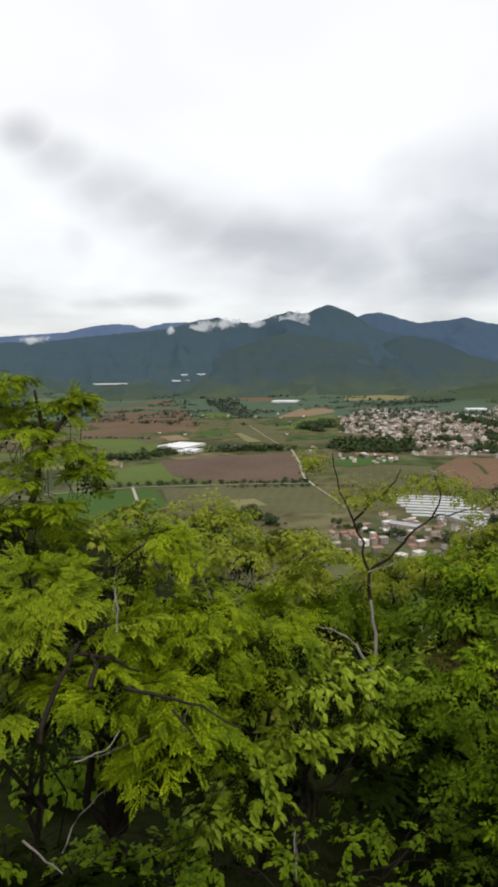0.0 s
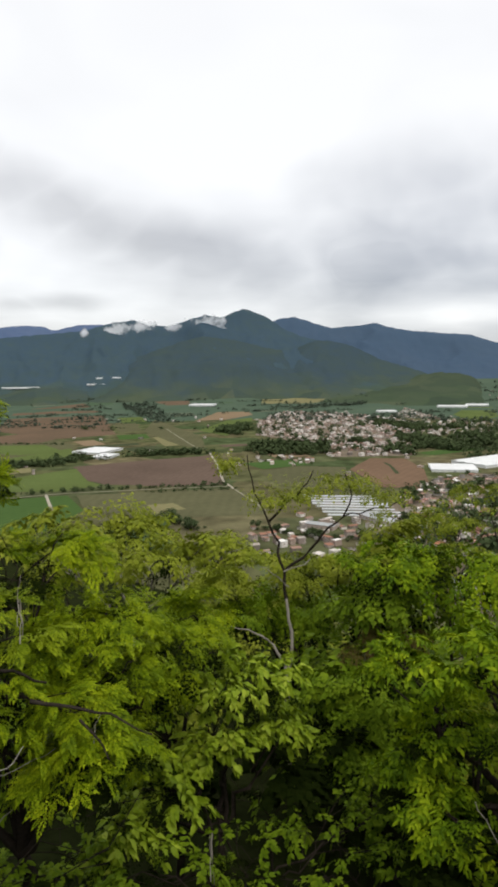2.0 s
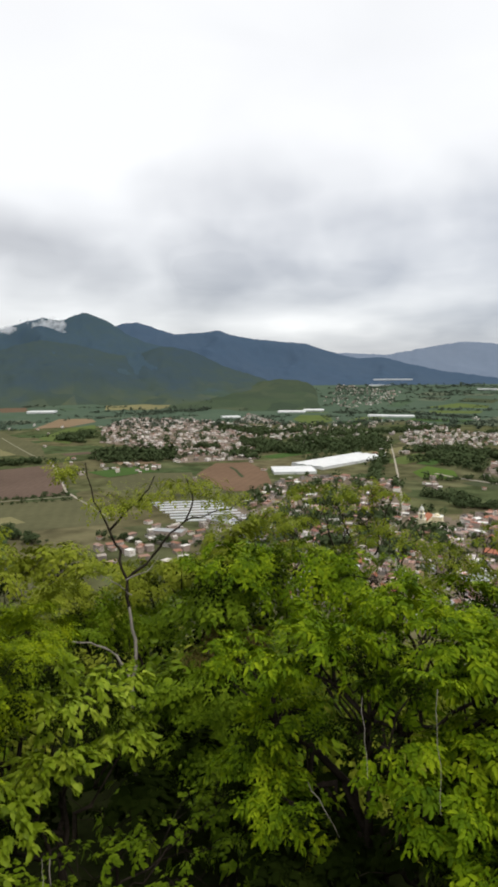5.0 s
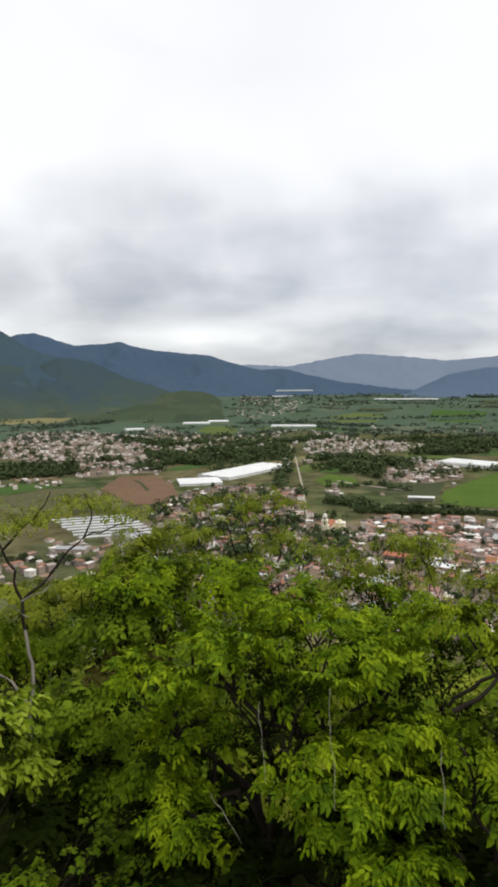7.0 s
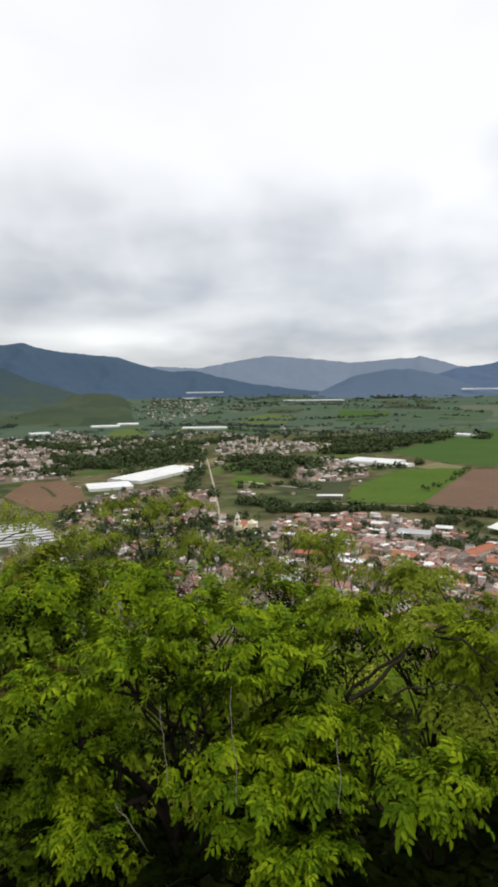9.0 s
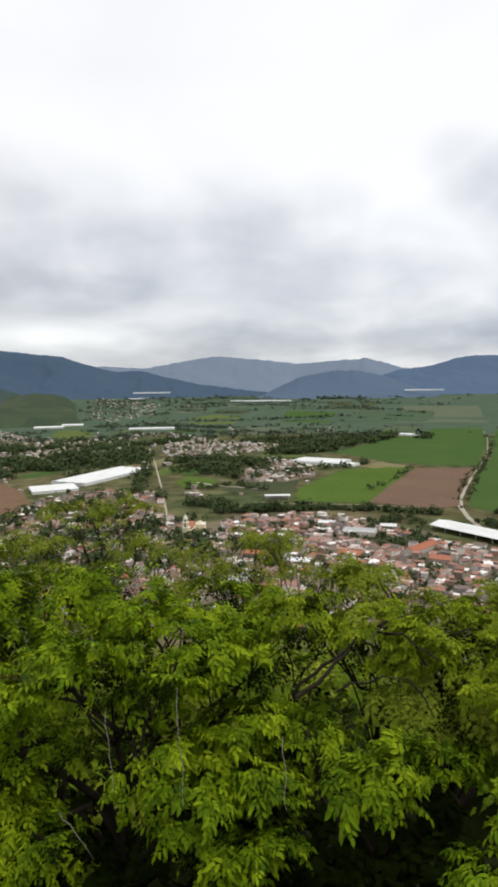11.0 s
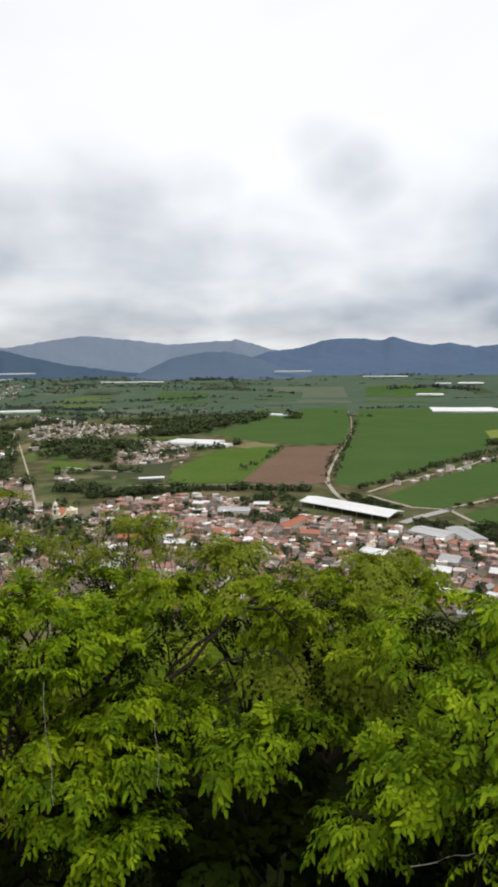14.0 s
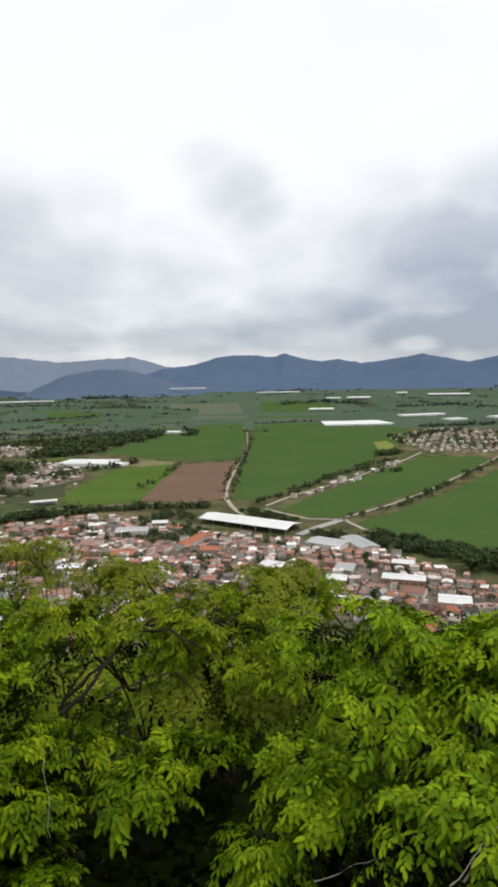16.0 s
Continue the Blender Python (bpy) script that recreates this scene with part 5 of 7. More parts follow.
def valley_tree(seed):
    """A round-headed tree 1 m in radius and about 2 m high."""
    gen = np.random.default_rng(seed)
    v, f = tube([(0, 0, -0.1), (0.03, 0.02, 0.4), (0.0, 0.05, 0.9), (0.05, 0.0, 1.4)], [0.09, 0.07, 0.05, 0.02])
    root = new("tree", mesh_of("trunk", v, f, bark_far, True))
    k = 16
    ang, rad = gen.uniform(0, 2 * np.pi, k), np.sqrt(gen.uniform(0, 1, k)) * 0.72
    cz = 0.75 + gen.uniform(0, 1, k) * 0.75 * (1.15 - rad)
    cs = np.stack([rad * np.cos(ang), rad * np.sin(ang), cz], 1)
    v, f = clump_quads(cs, gen.uniform(0.25, 0.42, k), 19, 0.13, gen)
    crown = new("crown", mesh_of("crown", v, f, leaf_far))
    crown.parent = root
    return tagged(root, "round-headed green tree in the valley", "tree", "valley trees")


VALLEY_TREES = [valley_tree(s) for s in (1, 2, 3, 4, 5)]
rng = random.Random(5)
FAR = {True: ([], [], [0]), False: ([], [], [0])}


def far_clump(x, y, size, gen):
    k = 4
    cs = np.stack([x + gen.normal(size=k) * size * 0.45, y + gen.normal(size=k) * size * 0.45, float(ground_z(x, y)) + size * gen.uniform(0.4, 1.0, k)], 1)
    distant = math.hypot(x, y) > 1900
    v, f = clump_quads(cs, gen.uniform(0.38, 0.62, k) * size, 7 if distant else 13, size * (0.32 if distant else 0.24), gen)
    fv, ff, fn = FAR[distant]
    ff.append(f + fn[0])
    fn[0] += len(v)
    fv.append(v)


GEN = np.random.default_rng(8)
PLANTED = []


def plant(x, y, size):
    size *= rng.choice((0.5, 0.7, 0.9, 1.1, 1.3, 1.6))
    if on_plot(x, y):
        return
    if math.hypot(x, y) > 800 or len(PLANTED) >= 290:
        far_clump(x, y, size, GEN)
        return
    PLANTED.append((x, y))
    k = size * rng.uniform(0.75, 1.25) * 0.62
    copy_thing(rng.choice(VALLEY_TREES), pose(x, y, float(ground_z(x, y)), 0, 0, rng.uniform(0, 360)) @ Matrix.Diagonal((k * rng.uniform(0.9, 1.3), k * rng.uniform(0.9, 1.3), k * rng.uniform(0.8, 1.1), 1)))


def tree_row(line, count, size):
    """Trees along a line, scattered a little to both sides."""
    lens = [math.dist(a, b) for a, b in zip(line, line[1:])]
    total = sum(lens)
    count = int(count * (1.6 if math.hypot(*line[0]) < 1300 else 3.0))
    for i in range(count):
        s = (i + rng.random()) / count * total
        for (a, b), L in zip(zip(line, line[1:]), lens):
            if s <= L:
                break
            s -= L
        s = min(s / max(L, 1e-6), 1)
        r = math.hypot(*a)
        wide = size * (0.6 + r / 1500)
        plant(a[0] + (b[0] - a[0]) * s + rng.uniform(-wide, wide), a[1] + (b[1] - a[1]) * s + rng.uniform(-wide, wide), size)


tree_row([(-253, 1136), (-221, 1163), (-182, 1230), (-105, 1191)], 26, 7)
tree_row([(-28, 1240), (67, 1273)], 26, 6)
tree_row([(-300, 1120), (-249, 1142)], 16, 7)
tree_row([(-153, 2687), (-25, 2227)], 16, 9)
tree_row([(-417, 1520), (-288, 1495), (-236, 1469)], 12, 3)
tree_row([(151, 1648), (194, 1560)], 14, 9)
tree_row([(635, 1839), (658, 1554)], 26, 9)
tree_row([(545, 1384), (600, 1255)], 30, 9)
tree_row([(427, 1185), (471, 1111)], 18, 8)
tree_row([(-12, 701), (9, 668), (34, 636)], 16, 7)
tree_row([(90, 631), (145, 581), (217, 548)], 26, 6)
tree_row([(803, 1058), (883, 1031), (886, 876)], 40, 9)
tree_row([(1249, 1167), (1368, 1143), (1299, 968)], 32, 9)
tree_row([(973, 1418), (1152, 1447)], 22, 8)
tree_row([(1252, 2120), (1457, 2041), (1562, 1722)], 40, 7)
tree_row([(604, 776), (685, 744), (689, 670)], 16, 6)
tree_row([(-308, 1137), (-177, 1184), (-114, 1223), (91, 1227)], 34, 7)
tree_row([(-239, 876), (-118, 889), (86, 885)], 40, 4)
tree_row([(-33, 855), (95, 850)], 14, 3)
tree_row([(190, 1262), (240, 1240), (318, 1225)], 44, 12)
tree_row([(168, 1250), (219, 1176), (293, 1165)], 14, 7)
tree_row([(143, 1616), (249, 1845)], 10, 8)
tree_row([(-218, 1817), (-216, 1816)], 1, 12)
tree_row([(110, 2879), (341, 3039), (465, 3121)], 14, 7)
tree_row([(-172, 2724), (2, 2004)], 14, 8)
tree_row([(-807, 3046), (-374, 2935), (-52, 3112)], 26, 8)
tree_row([(421, 2514), (737, 2486)], 18, 6)
tree_row([(604, 1199), (707, 1214), (872, 1268)], 26, 11)
tree_row([(689, 1340), (855, 1414), (988, 1439)], 20, 9)
tree_row([(577, 1030), (636, 1092), (732, 1102)], 5, 7)
tree_row([(835, 1797), (892, 1663), (1186, 1759)], 14, 9)
tree_row([(524, 1317), (570, 1138), (761, 1132)], 26, 10)
tree_row([(637, 1522), (808, 1538), (926, 1402)], 20, 9)
tree_row([(715, 928), (797, 958), (906, 974)], 16, 10)
tree_row([(1127, 1064), (1310, 1069), (1544, 1050)], 26, 10)
tree_row([(1301, 1206), (1539, 1211), (1603, 1131)], 18, 9)
tree_row([(1370, 1808), (1360, 1433), (1555, 1365)], 20, 8)
tree_row([(1647, 2013), (1965, 1788), (2181, 1656)], 26, 7)
tree_row([(1887, 2486), (2269, 2220), (2465, 1678), (2470, 1372)], 36, 7)
tree_row([(929, 758), (999, 730), (1059, 740)], 9, 8)
tree_row([(794, 544), (941, 593), (1069, 632)], 8, 5)
tree_row([(1624, 953), (1646, 927)], 3, 12)
tree_row([(528, 601), (571, 560), (621, 526)], 60, 7)
tree_row([(621, 526), (675, 458), (706, 382)], 52, 5)
tree_row([(537, 802), (692, 1009), (862, 1268)], 30, 8)
tree_row([(532, 678), (564, 619)], 14, 7)
tree_row([(602, 407), (650, 397), (628, 354)], 10, 8)
tree_row([(698, 326), (687, 290), (662, 244)], 18, 6)
tree_row([(753, 330), (847, 311), (986, 296), (1156, 263), (1248, 238)], 40, 5)
tree_row([(713, 186), (788, 150), (895, 122), (1095, 85), (1275, 47)], 44, 4)
tree_row([(818, 398), (967, 461), (1181, 546), (1581, 702)], 34, 4)
tree_row([(800, 408), (900, 452), (1000, 492), (1120, 536)], 14, 4)
tree_row([(622, 154), (627, 119), (611, 72), (590, 20)], 34, 8)
tree_row([(598, 136), (594, 91), (585, 59), (557, 14)], 30, 9)
tree_row([(551, 32), (549, 27)], 2, 14)
tree_row([(622, 203), (623, 166)], 10, 7)
tree_row([(2071, 913), (2238, 727)], 14, 5)
tree_row([(2781, 1105), (2933, 894), (2861, 706)], 22, 9)
tree_row([(1742, 349), (1535, 265)], 8, 8)
tree_row([(2787, 533), (2903, 302), (2819, 109)], 24, 7)
tree_row([(2046, 318), (2205, 84)], 24, 7)
tree_row([(1094, 270), (1080, 201)], 6, 7)
tree_row([(555, 1040), (629, 1042), (667, 960)], 22, 9)
tree_row([(668, 1221), (746, 1208), (807, 1174)], 16, 9)
tree_row([(762, 976), (816, 960), (842, 911)], 16, 10)
tree_row([(748, 793), (743, 894)], 8, 8)
tree_row([(1054, 999), (1098, 962), (1215, 956)], 16, 11)
tree_row([(1277, 1004), (1396, 985), (1612, 1029)], 16, 11)
tree_row([(1478, 1125), (1663, 1098)], 10, 10)
tree_row([(1207, 1251), (1320, 1258), (1382, 1172)], 12, 10)
tree_row([(656, 1327), (745, 1360)], 10, 9)
tree_row([(1048, 1473), (1213, 1502), (1266, 1427)], 10, 9)
tree_row([(2006, 2669), (2092, 2404)], 8, 10)
tree_row([(2668, 2190), (2791, 1970)], 8, 10)
tree_row([(756, 892), (807, 875)], 12, 10)
tree_row([(1675, 286), (1849, 236), (1933, 178)], 12, 8)
tree_row([(1281, 282), (1356, 251)], 10, 7)
tree_row([(3395, 1351), (3464, 1206)], 8, 9)
tree_row([(-155, 2569), (-101, 2756), (-27, 2417)], 12, 10)
tree_row([(154, 1654), (223, 1676)], 12, 10)
tree_row([(190, 1193), (248, 1178), (320, 1183)], 20, 9)
tree_row([(-39, 1238), (10, 1240), (62, 1241)], 18, 7)
tree_row([(627, 1583), (697, 1604)], 10, 10)
tree_row([(466, 1193), (541, 1198)], 14, 9)
tree_row([(-228, 1127), (-194, 1139), (-169, 1216)], 12, 7)
tree_row([(-89, 4390), (189, 4477)], 8, 9)
tree_row([(-378, 4070), (-209, 4051)], 6, 9)
tree_row([(706, 2462), (840, 2505)], 8, 9)
tree_row([(414, 1318), (453, 1307)], 8, 8)
# trees among the houses
for zone, count, size in ((ZONE_TOWN_EAST, 700, 4), (ZONE_TOWN_MID, 600, 4), (ZONE_TOWN_WEST, 260, 8), (ZONE_TOWN_FAR_WEST, 160, 8), (ZONE_V1, 330, 7), (ZONE_V1B, 120, 7), (ZONE_V2, 110, 6), (ZONE_V3, 130, 6), (ZONE_V4, 140, 6), (ZONE_V5, 80, 7)):
    xs, ys = [p[0] for p in zone], [p[1] for p in zone]
    made = 0
    while made < count:
        p = (rng.uniform(min(xs), max(xs)), rng.uniform(min(ys), max(ys)))
        if inside(p, zone):
            made += 1
            if not any((p[0] - a) ** 2 + (p[1] - b) ** 2 < 30 for a, b in LOTS):
                plant(*p, size)
# hedges along two sides of the strip plots
for cx, cy, ang, L, W in STRIPS:
    c, s = math.cos(ang), math.sin(ang)
    if rng.random() < 0.6:
        for k in range(int(L / 9)):
            u, v = -L / 2 + 9 * k + rng.uniform(-4, 4), W / 2 + rng.uniform(-1, 2)
            if rng.random() < 0.55:
                plant(cx + c * u - s * v, cy + s * u + c * v, rng.choice((2, 3, 3, 5)))
    if rng.random() < 0.4:
        for k in range(int(W / 9)):
            u, v = L / 2 + rng.uniform(-1, 2), -W / 2 + 9 * k
            if rng.random() < 0.55:
                plant(cx + c * u - s * v, cy + s * u + c * v, rng.choice((2, 3, 4)))
# scattered bushes and trees over the rest of the plain
for i in range(620):
    a, r = radians(rng.uniform(-26, 96)), math.sqrt(rng.uniform(0.09, 1.0)) * 3600
    if r > 1700 and (a < radians(58) or rng.random() < 0.18):
        run, lean = rng.choice((2, 4, 8, 14, 22)), a + rng.uniform(-0.5, 0.5)
        for k in range(run):
            u = k * 9 + rng.uniform(-3, 3)
            plant(r * math.sin(a) + u * math.cos(lean), r * math.cos(a) - u * math.sin(lean), rng.choice((3, 4, 5, 7)))
for t, ob in enumerate(VALLEY_TREES):
    ob.matrix_basis = pose(300 + 9 * t, 640 + 6 * t, 0, 0, 0, 50 * t) @ Matrix.Diagonal((5, 5, 5, 1))
for i in range(420):
    a, r = radians(rng.uniform(30, 94)), rng.uniform(3150, 3850)
    if a > radians(58) and rng.random() < 0.75:
        continue
    for k in range(rng.choice((1, 2, 3))):
        plant(r * math.sin(a) + k * 12, r * math.cos(a) - k * 9, rng.choice((4, 6, 7)))
tagged(new("valley_woods", mesh_of("valley_woods", np.concatenate(FAR[False][0]), np.concatenate(FAR[False][1]), leaf_far)), "hedges, groves and garden trees between the fields", "trees", kind="stuff")
# the haze on these woods is in the leaf colour
tagged(new("far_woods", mesh_of("far_woods", np.concatenate(FAR[True][0]), np.concatenate(FAR[True][1]), leaf_hazed)), "hazy far hedges, groves and scattered trees on the plain", "trees", kind="stuff")


# ---- the thicket on the hillside round the viewpoint ----
def leaf_pinnate(pairs, length, width, droop):
    """A feathered leaf along x, 1 long: diamond leaflets in pairs and one at the end."""
    v, f = [], []
    for i in range(pairs):
        x = 0.16 + 0.74 * i / max(1, pairs - 1)
        k = math.sin(math.pi * (0.22 + 0.62 * i / max(1, pairs - 1)))
        for s in (-1, 1):
            L, W = length * k, width
            q = [(x, 0, 0), (x + 0.28 * L - 0 * W, s * L * 0.5 - s * 0, 0.05 * L), (x + 0.45 * L, s * L, -0.10 * L), (x + 0.28 * L + W, s * L * 0.5, 0.02 * L)]
            f.append([len(v) + c for c in ((0, 1, 2, 3) if s < 0 else (0, 3, 2, 1))])
            v += q
    f.append([len(v) + c for c in range(4)])
    v += [(0.90, 0, 0), (1.0, -width * 0.42, 0.01), (1.0 + length * 0.8, 0, -0.03), (1.0, width * 0.42, 0.01)]
    v = np.array(v)
    v[:, 2] -= droop * v[:, 0] ** 2
    return v, np.array(f)


def leaf_blade(width, fold, droop):
    """A broad pointed blade along x, folded along its rib."""
    xs, ws = (0.0, 0.18, 0.45, 0.75, 1.0), (0.02, 0.75, 1.0, 0.6, 0.0)
    v, f = [], []
    for x, w in zip(xs, ws):
        for s in (-1, 0, 1):
            v.append((x, s * w * width, abs(s) * w * fold))
    for i in range(4):
        a = 3 * i
        f += [(a, a + 3, a + 4, a + 1), (a + 1, a + 4, a + 5, a + 2)]
    v = np.array(v)
    v[:, 2] -= droop * v[:, 0] ** 2
    return v, np.array(f)


def leaf_fingers(count, length, width, droop):
    """Oval leaflets, folded along the rib, hanging in pairs from a short stalk."""
    v, f = [], []
    for i in range(count):
        s = 0 if i == count - 1 else (-1 if i % 2 else 1)
        x0 = 0.08 + 0.72 * i / count
        turn = s * radians(64 - 7 * i)
        L = length * (0.8 + 0.25 * math.sin(1.3 * i + 1))
        n = len(v)
        for t, k, z in ((0.0, 0, 0.0), (0.28, -0.85, 0.06), (0.72, -0.75, 0.0), (1.0, 0, -0.16), (0.72, 0.75, 0.0), (0.28, 0.85, 0.06)):
            a, b = t * L, k * width / 2
            v.append((x0 + a * math.cos(turn) - b * math.sin(turn), a * math.sin(turn) + b * math.cos(turn), z * L - droop * a * a))
        f += [(n, n + 3, n + 2, n + 1), (n, n + 5, n + 4, n + 3)]
    v = np.array(v)
    v[:, 2] -= 0.2 * v[:, 0] ** 2
    return v, np.array(f)


LEAVES = {
    "fingers": leaf_fingers(5, 0.48, 0.24, 0.6),
    "feather": leaf_pinnate(6, 0.26, 0.13, 0.30),
    "pinnate": leaf_pinnate(4, 0.26, 0.15, 0.45),
    "loose": leaf_pinnate(3, 0.36, 0.19, 0.42),
    "coarse": leaf_pinnate(2, 0.46, 0.24, 0.35),
    "round": leaf_blade(0.34, 0.06, 0.25),
    "blade": leaf_blade(0.26, 0.07, 0.45),
}


def leafage(points, ways, normals, size, kind, gen):
    """All leaves of a crown as arrays: at points, growing along ways, their faces turned to normals."""
    tv, tf = LEAVES[kind]
    n = len(points)
    d = ways / np.linalg.norm(ways, axis=1, keepdims=True)
    side = np.cross(normals, d)
    side /= np.linalg.norm(side, axis=1, keepdims=True) + 1e-9
    nrm = np.cross(d, side)
    s = (size * gen.uniform(0.6, 1.3, n))[:, None, None]
    v = points[:, None, :] + s * (tv[None, :, 0:1] * d[:, None] + tv[None, :, 1:2] * side[:, None] + tv[None, :, 2:3] * nrm[:, None])
    f = tf[None] + (np.arange(n) * len(tv))[:, None, None]
    return v.reshape(-1, 3), f.reshape(-1, tf.shape[1])


def leaf_area(kind):
    v, f = LEAVES[kind]
    a, b, c, d = (v[f[:, i]] for i in range(4))
    return 0.5 * np.linalg.norm(np.cross(c - a, d - b), axis=1).sum()


def sprays(tips, outs, reach, size, kind, gen, cover, hang, wild=0.35):
    """Leaf pads: at each tip a fan of arching twigs that spreads outwards, leaves in two ranks along each twig, the rim hanging."""
    k, T = len(tips), 6
    h = outs * (1, 1, 0.3) + gen.normal(size=(k, 3)) * 0.25
    h /= np.linalg.norm(h, axis=1, keepdims=True)
    up = np.array((0, 0, 1.0)) + outs * 0.4 + gen.normal(size=(k, 3)) * 0.16
    side = np.cross(up, h)
    side /= np.linalg.norm(side, axis=1, keepdims=True)
    up = np.cross(h, side)
    r = reach * gen.uniform(0.65, 1.4, k)
    per = np.maximum(8, (cover * math.pi * r ** 2 * 0.8 / (leaf_area(kind) * size ** 2)).astype(int))
    turn = (np.arange(T) / (T - 1) * 2 - 1) * radians(105) + gen.normal(size=(k, T)) * 0.16
    long = r[:, None] * gen.uniform(0.7, 1.3, (k, T))
    w = np.repeat(np.arange(k), per)
    n = len(w)
    t, s = gen.integers(0, T, n), gen.uniform(0.1, 1.0, n) ** 0.7
    a, L = turn[w, t][:, None], long[w, t][:, None]
    out = np.cos(a) * h[w] + np.sin(a) * side[w]
    across = np.cross(up[w], out)
    down = np.zeros((n, 3))
    down[:, 2] = 1.0
    q = s[:, None]
    p = tips[w] - 0.4 * r[w][:, None] * h[w] + out * L * q * 1.15 + up[w] * L * 0.2 * np.sin(q * 2.0) - down * L * 0.32 * q ** 2 + gen.normal(size=(n, 3)) * 0.05 * L
    flip = np.where(gen.uniform(size=n) < 0.5, -1.0, 1.0)[:, None]
    way = out * (0.5 + 0.7 * q) + across * flip * (0.95 - 0.5 * q) + gen.normal(size=(n, 3)) * wild * 0.55 - down * hang * (0.3 + 0.8 * q ** 2)
    nrm = up[w] + out * 0.35 * q + gen.normal(size=(n, 3)) * wild * 0.6
    return p, way, nrm


def branch_line(a, b, bend, gen, n=6):
    """Points of a crooked branch from a to b."""
    a, b = np.array(a, float), np.array(b, float)
    t = np.linspace(0, 1, n)[:, None]
    p = a + (b - a) * t
    p += gen.normal(size=p.shape) * bend * np.linalg.norm(b - a) * (t * (1 - t)) * 1.2
    p[:, 2] += (np.sin(np.pi * t) * 0.10 * np.linalg.norm(b - a))[:, 0] * 0.6
    return p


THICKET = []


def bush(name, label, root_xy, crowns, kind, size, pad, mat, wood, seed, thick=0.05, hang=0.45, cover=2.5, full=0.85, twigs=7, low=-0.15, inner=1.0, wild=0.4, lone=None):
    """A shrub or small tree: crowns are ellipsoids (x, y, z from the eye, and three radii); pad: the reach of one spray of leaves;
    full: how much of the crown's skin the sprays cover; low: how far down they grow; lone: the material of the leaves on the
    uphill side, each of which is an object of its own."""
    gen = np.random.default_rng(seed)
    x0, y0 = root_xy
    z0 = float(ground_z(x0, y0))
    base = new(name)
    base.matrix_basis = pose(x0, y0, z0)
    tagged(base, label, "tree" if "tree" in name else "plants" if "plants" in name or "under" in name else "bush", "hillside thicket")
    o = np.array((x0, y0, z0))

    def wooden(pname, line, r0, r1):
        v, f = tube([tuple(p) for p in line], np.linspace(r0, r1, len(line)), 6)
        ob = new(pname, mesh_of(pname, v, f, wood, True))
        ob.parent = base

    fork = np.array((0.0, 0.0, 0.35 * (H + crowns[0][2] - z0)))
    fork[:2] = (np.array(crowns[0][:2]) - o[:2]) * 0.2
    wooden("trunk", branch_line((0, 0, -0.25), fork, 0.10, gen), thick, thick * 0.75)
    P, W, N = [], [], []
    PI, WI, NI = [], [], []
    tv_all, tf_all, count = [], [], 0
    for cx, cy, cz, rx, ry, rz in crowns:
        c = np.array((cx, cy, cz + H)) - o
        limb = branch_line(fork, c + (0, 0, -0.1 * rz), 0.22, gen, 8)
        wooden("limb", limb, thick * 0.62, thick * 0.2)
        area = 4 * math.pi * (((rx * ry) ** 1.6 + (rx * rz) ** 1.6 + (ry * rz) ** 1.6) / 3) ** (1 / 1.6)
        k = max(6, int(area * 0.5 * full / (math.pi * pad ** 2)))
        d = gen.normal(size=(k * 4, 3))
        d /= np.linalg.norm(d, axis=1, keepdims=True)
        d = d[d[:, 2] > low][:k]
        lump = 1 + 0.25 * np.array([noise.noise(Vector(q) * 2.2 + Vector((seed, 0, 0))) for q in d])
        tips = c + d * (gen.uniform(0.7, 1.0, len(d)) * lump)[:, None] * (rx, ry, rz)
        p, w, n = sprays(tips, d, pad, size, kind, gen, cover, hang, wild)
        P.append(p), W.append(w), N.append(n)
        # near-black leaves inside: the crown's shade is put into their colour
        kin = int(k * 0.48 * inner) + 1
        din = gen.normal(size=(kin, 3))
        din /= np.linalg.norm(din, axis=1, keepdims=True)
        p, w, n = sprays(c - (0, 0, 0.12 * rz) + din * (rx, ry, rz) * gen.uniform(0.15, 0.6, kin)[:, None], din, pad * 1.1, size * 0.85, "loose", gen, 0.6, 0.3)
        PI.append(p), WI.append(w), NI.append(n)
        # twigs from the limb to the sprays
        for t in tips[gen.permutation(len(tips))[:twigs]]:
            s = limb[gen.integers(3, 8)]
            v, f = tube([tuple(q) for q in branch_line(s, t, 0.25, gen, 5)], np.linspace(thick * 0.2, 0.004, 5), 4)
            tf_all += [[i + count for i in q] for q in f]
            tv_all += v
            count += len(v)
    tw = new("brushwood", mesh_of("brushwood", tv_all, tf_all, wood, True))
    tw.parent = base
    tagged(tw, kind="stuff")
    P, W, N = np.concatenate(P), np.concatenate(W), np.concatenate(N)
    if lone:
        order = np.argsort((P[:, 0] + x0) * math.sin(radians(33)) + (P[:, 1] + y0) * math.cos(radians(33)) + gen.uniform(0, 0.6, len(P)))
        shape = mesh_of("leaf", *LEAVES[kind], lone)
        for q in order[:280]:
            d = Vector(W[q]).normalized()
            side = Vector(N[q]).cross(d).normalized()
            up, k = d.cross(side), size * gen.uniform(0.6, 1.3)
            one = new("leaf", shape)
            one.parent = base
            one.matrix_basis = Matrix(((d.x * k, side.x * k, up.x * k, P[q, 0]), (d.y * k, side.y * k, up.y * k, P[q, 1]), (d.z * k, side.z * k, up.z * k, P[q, 2]), (0, 0, 0, 1)))
        P, W, N = P[order[280:]], W[order[280:]], N[order[280:]]
    v, f = leafage(P, W, N, size, kind, gen)
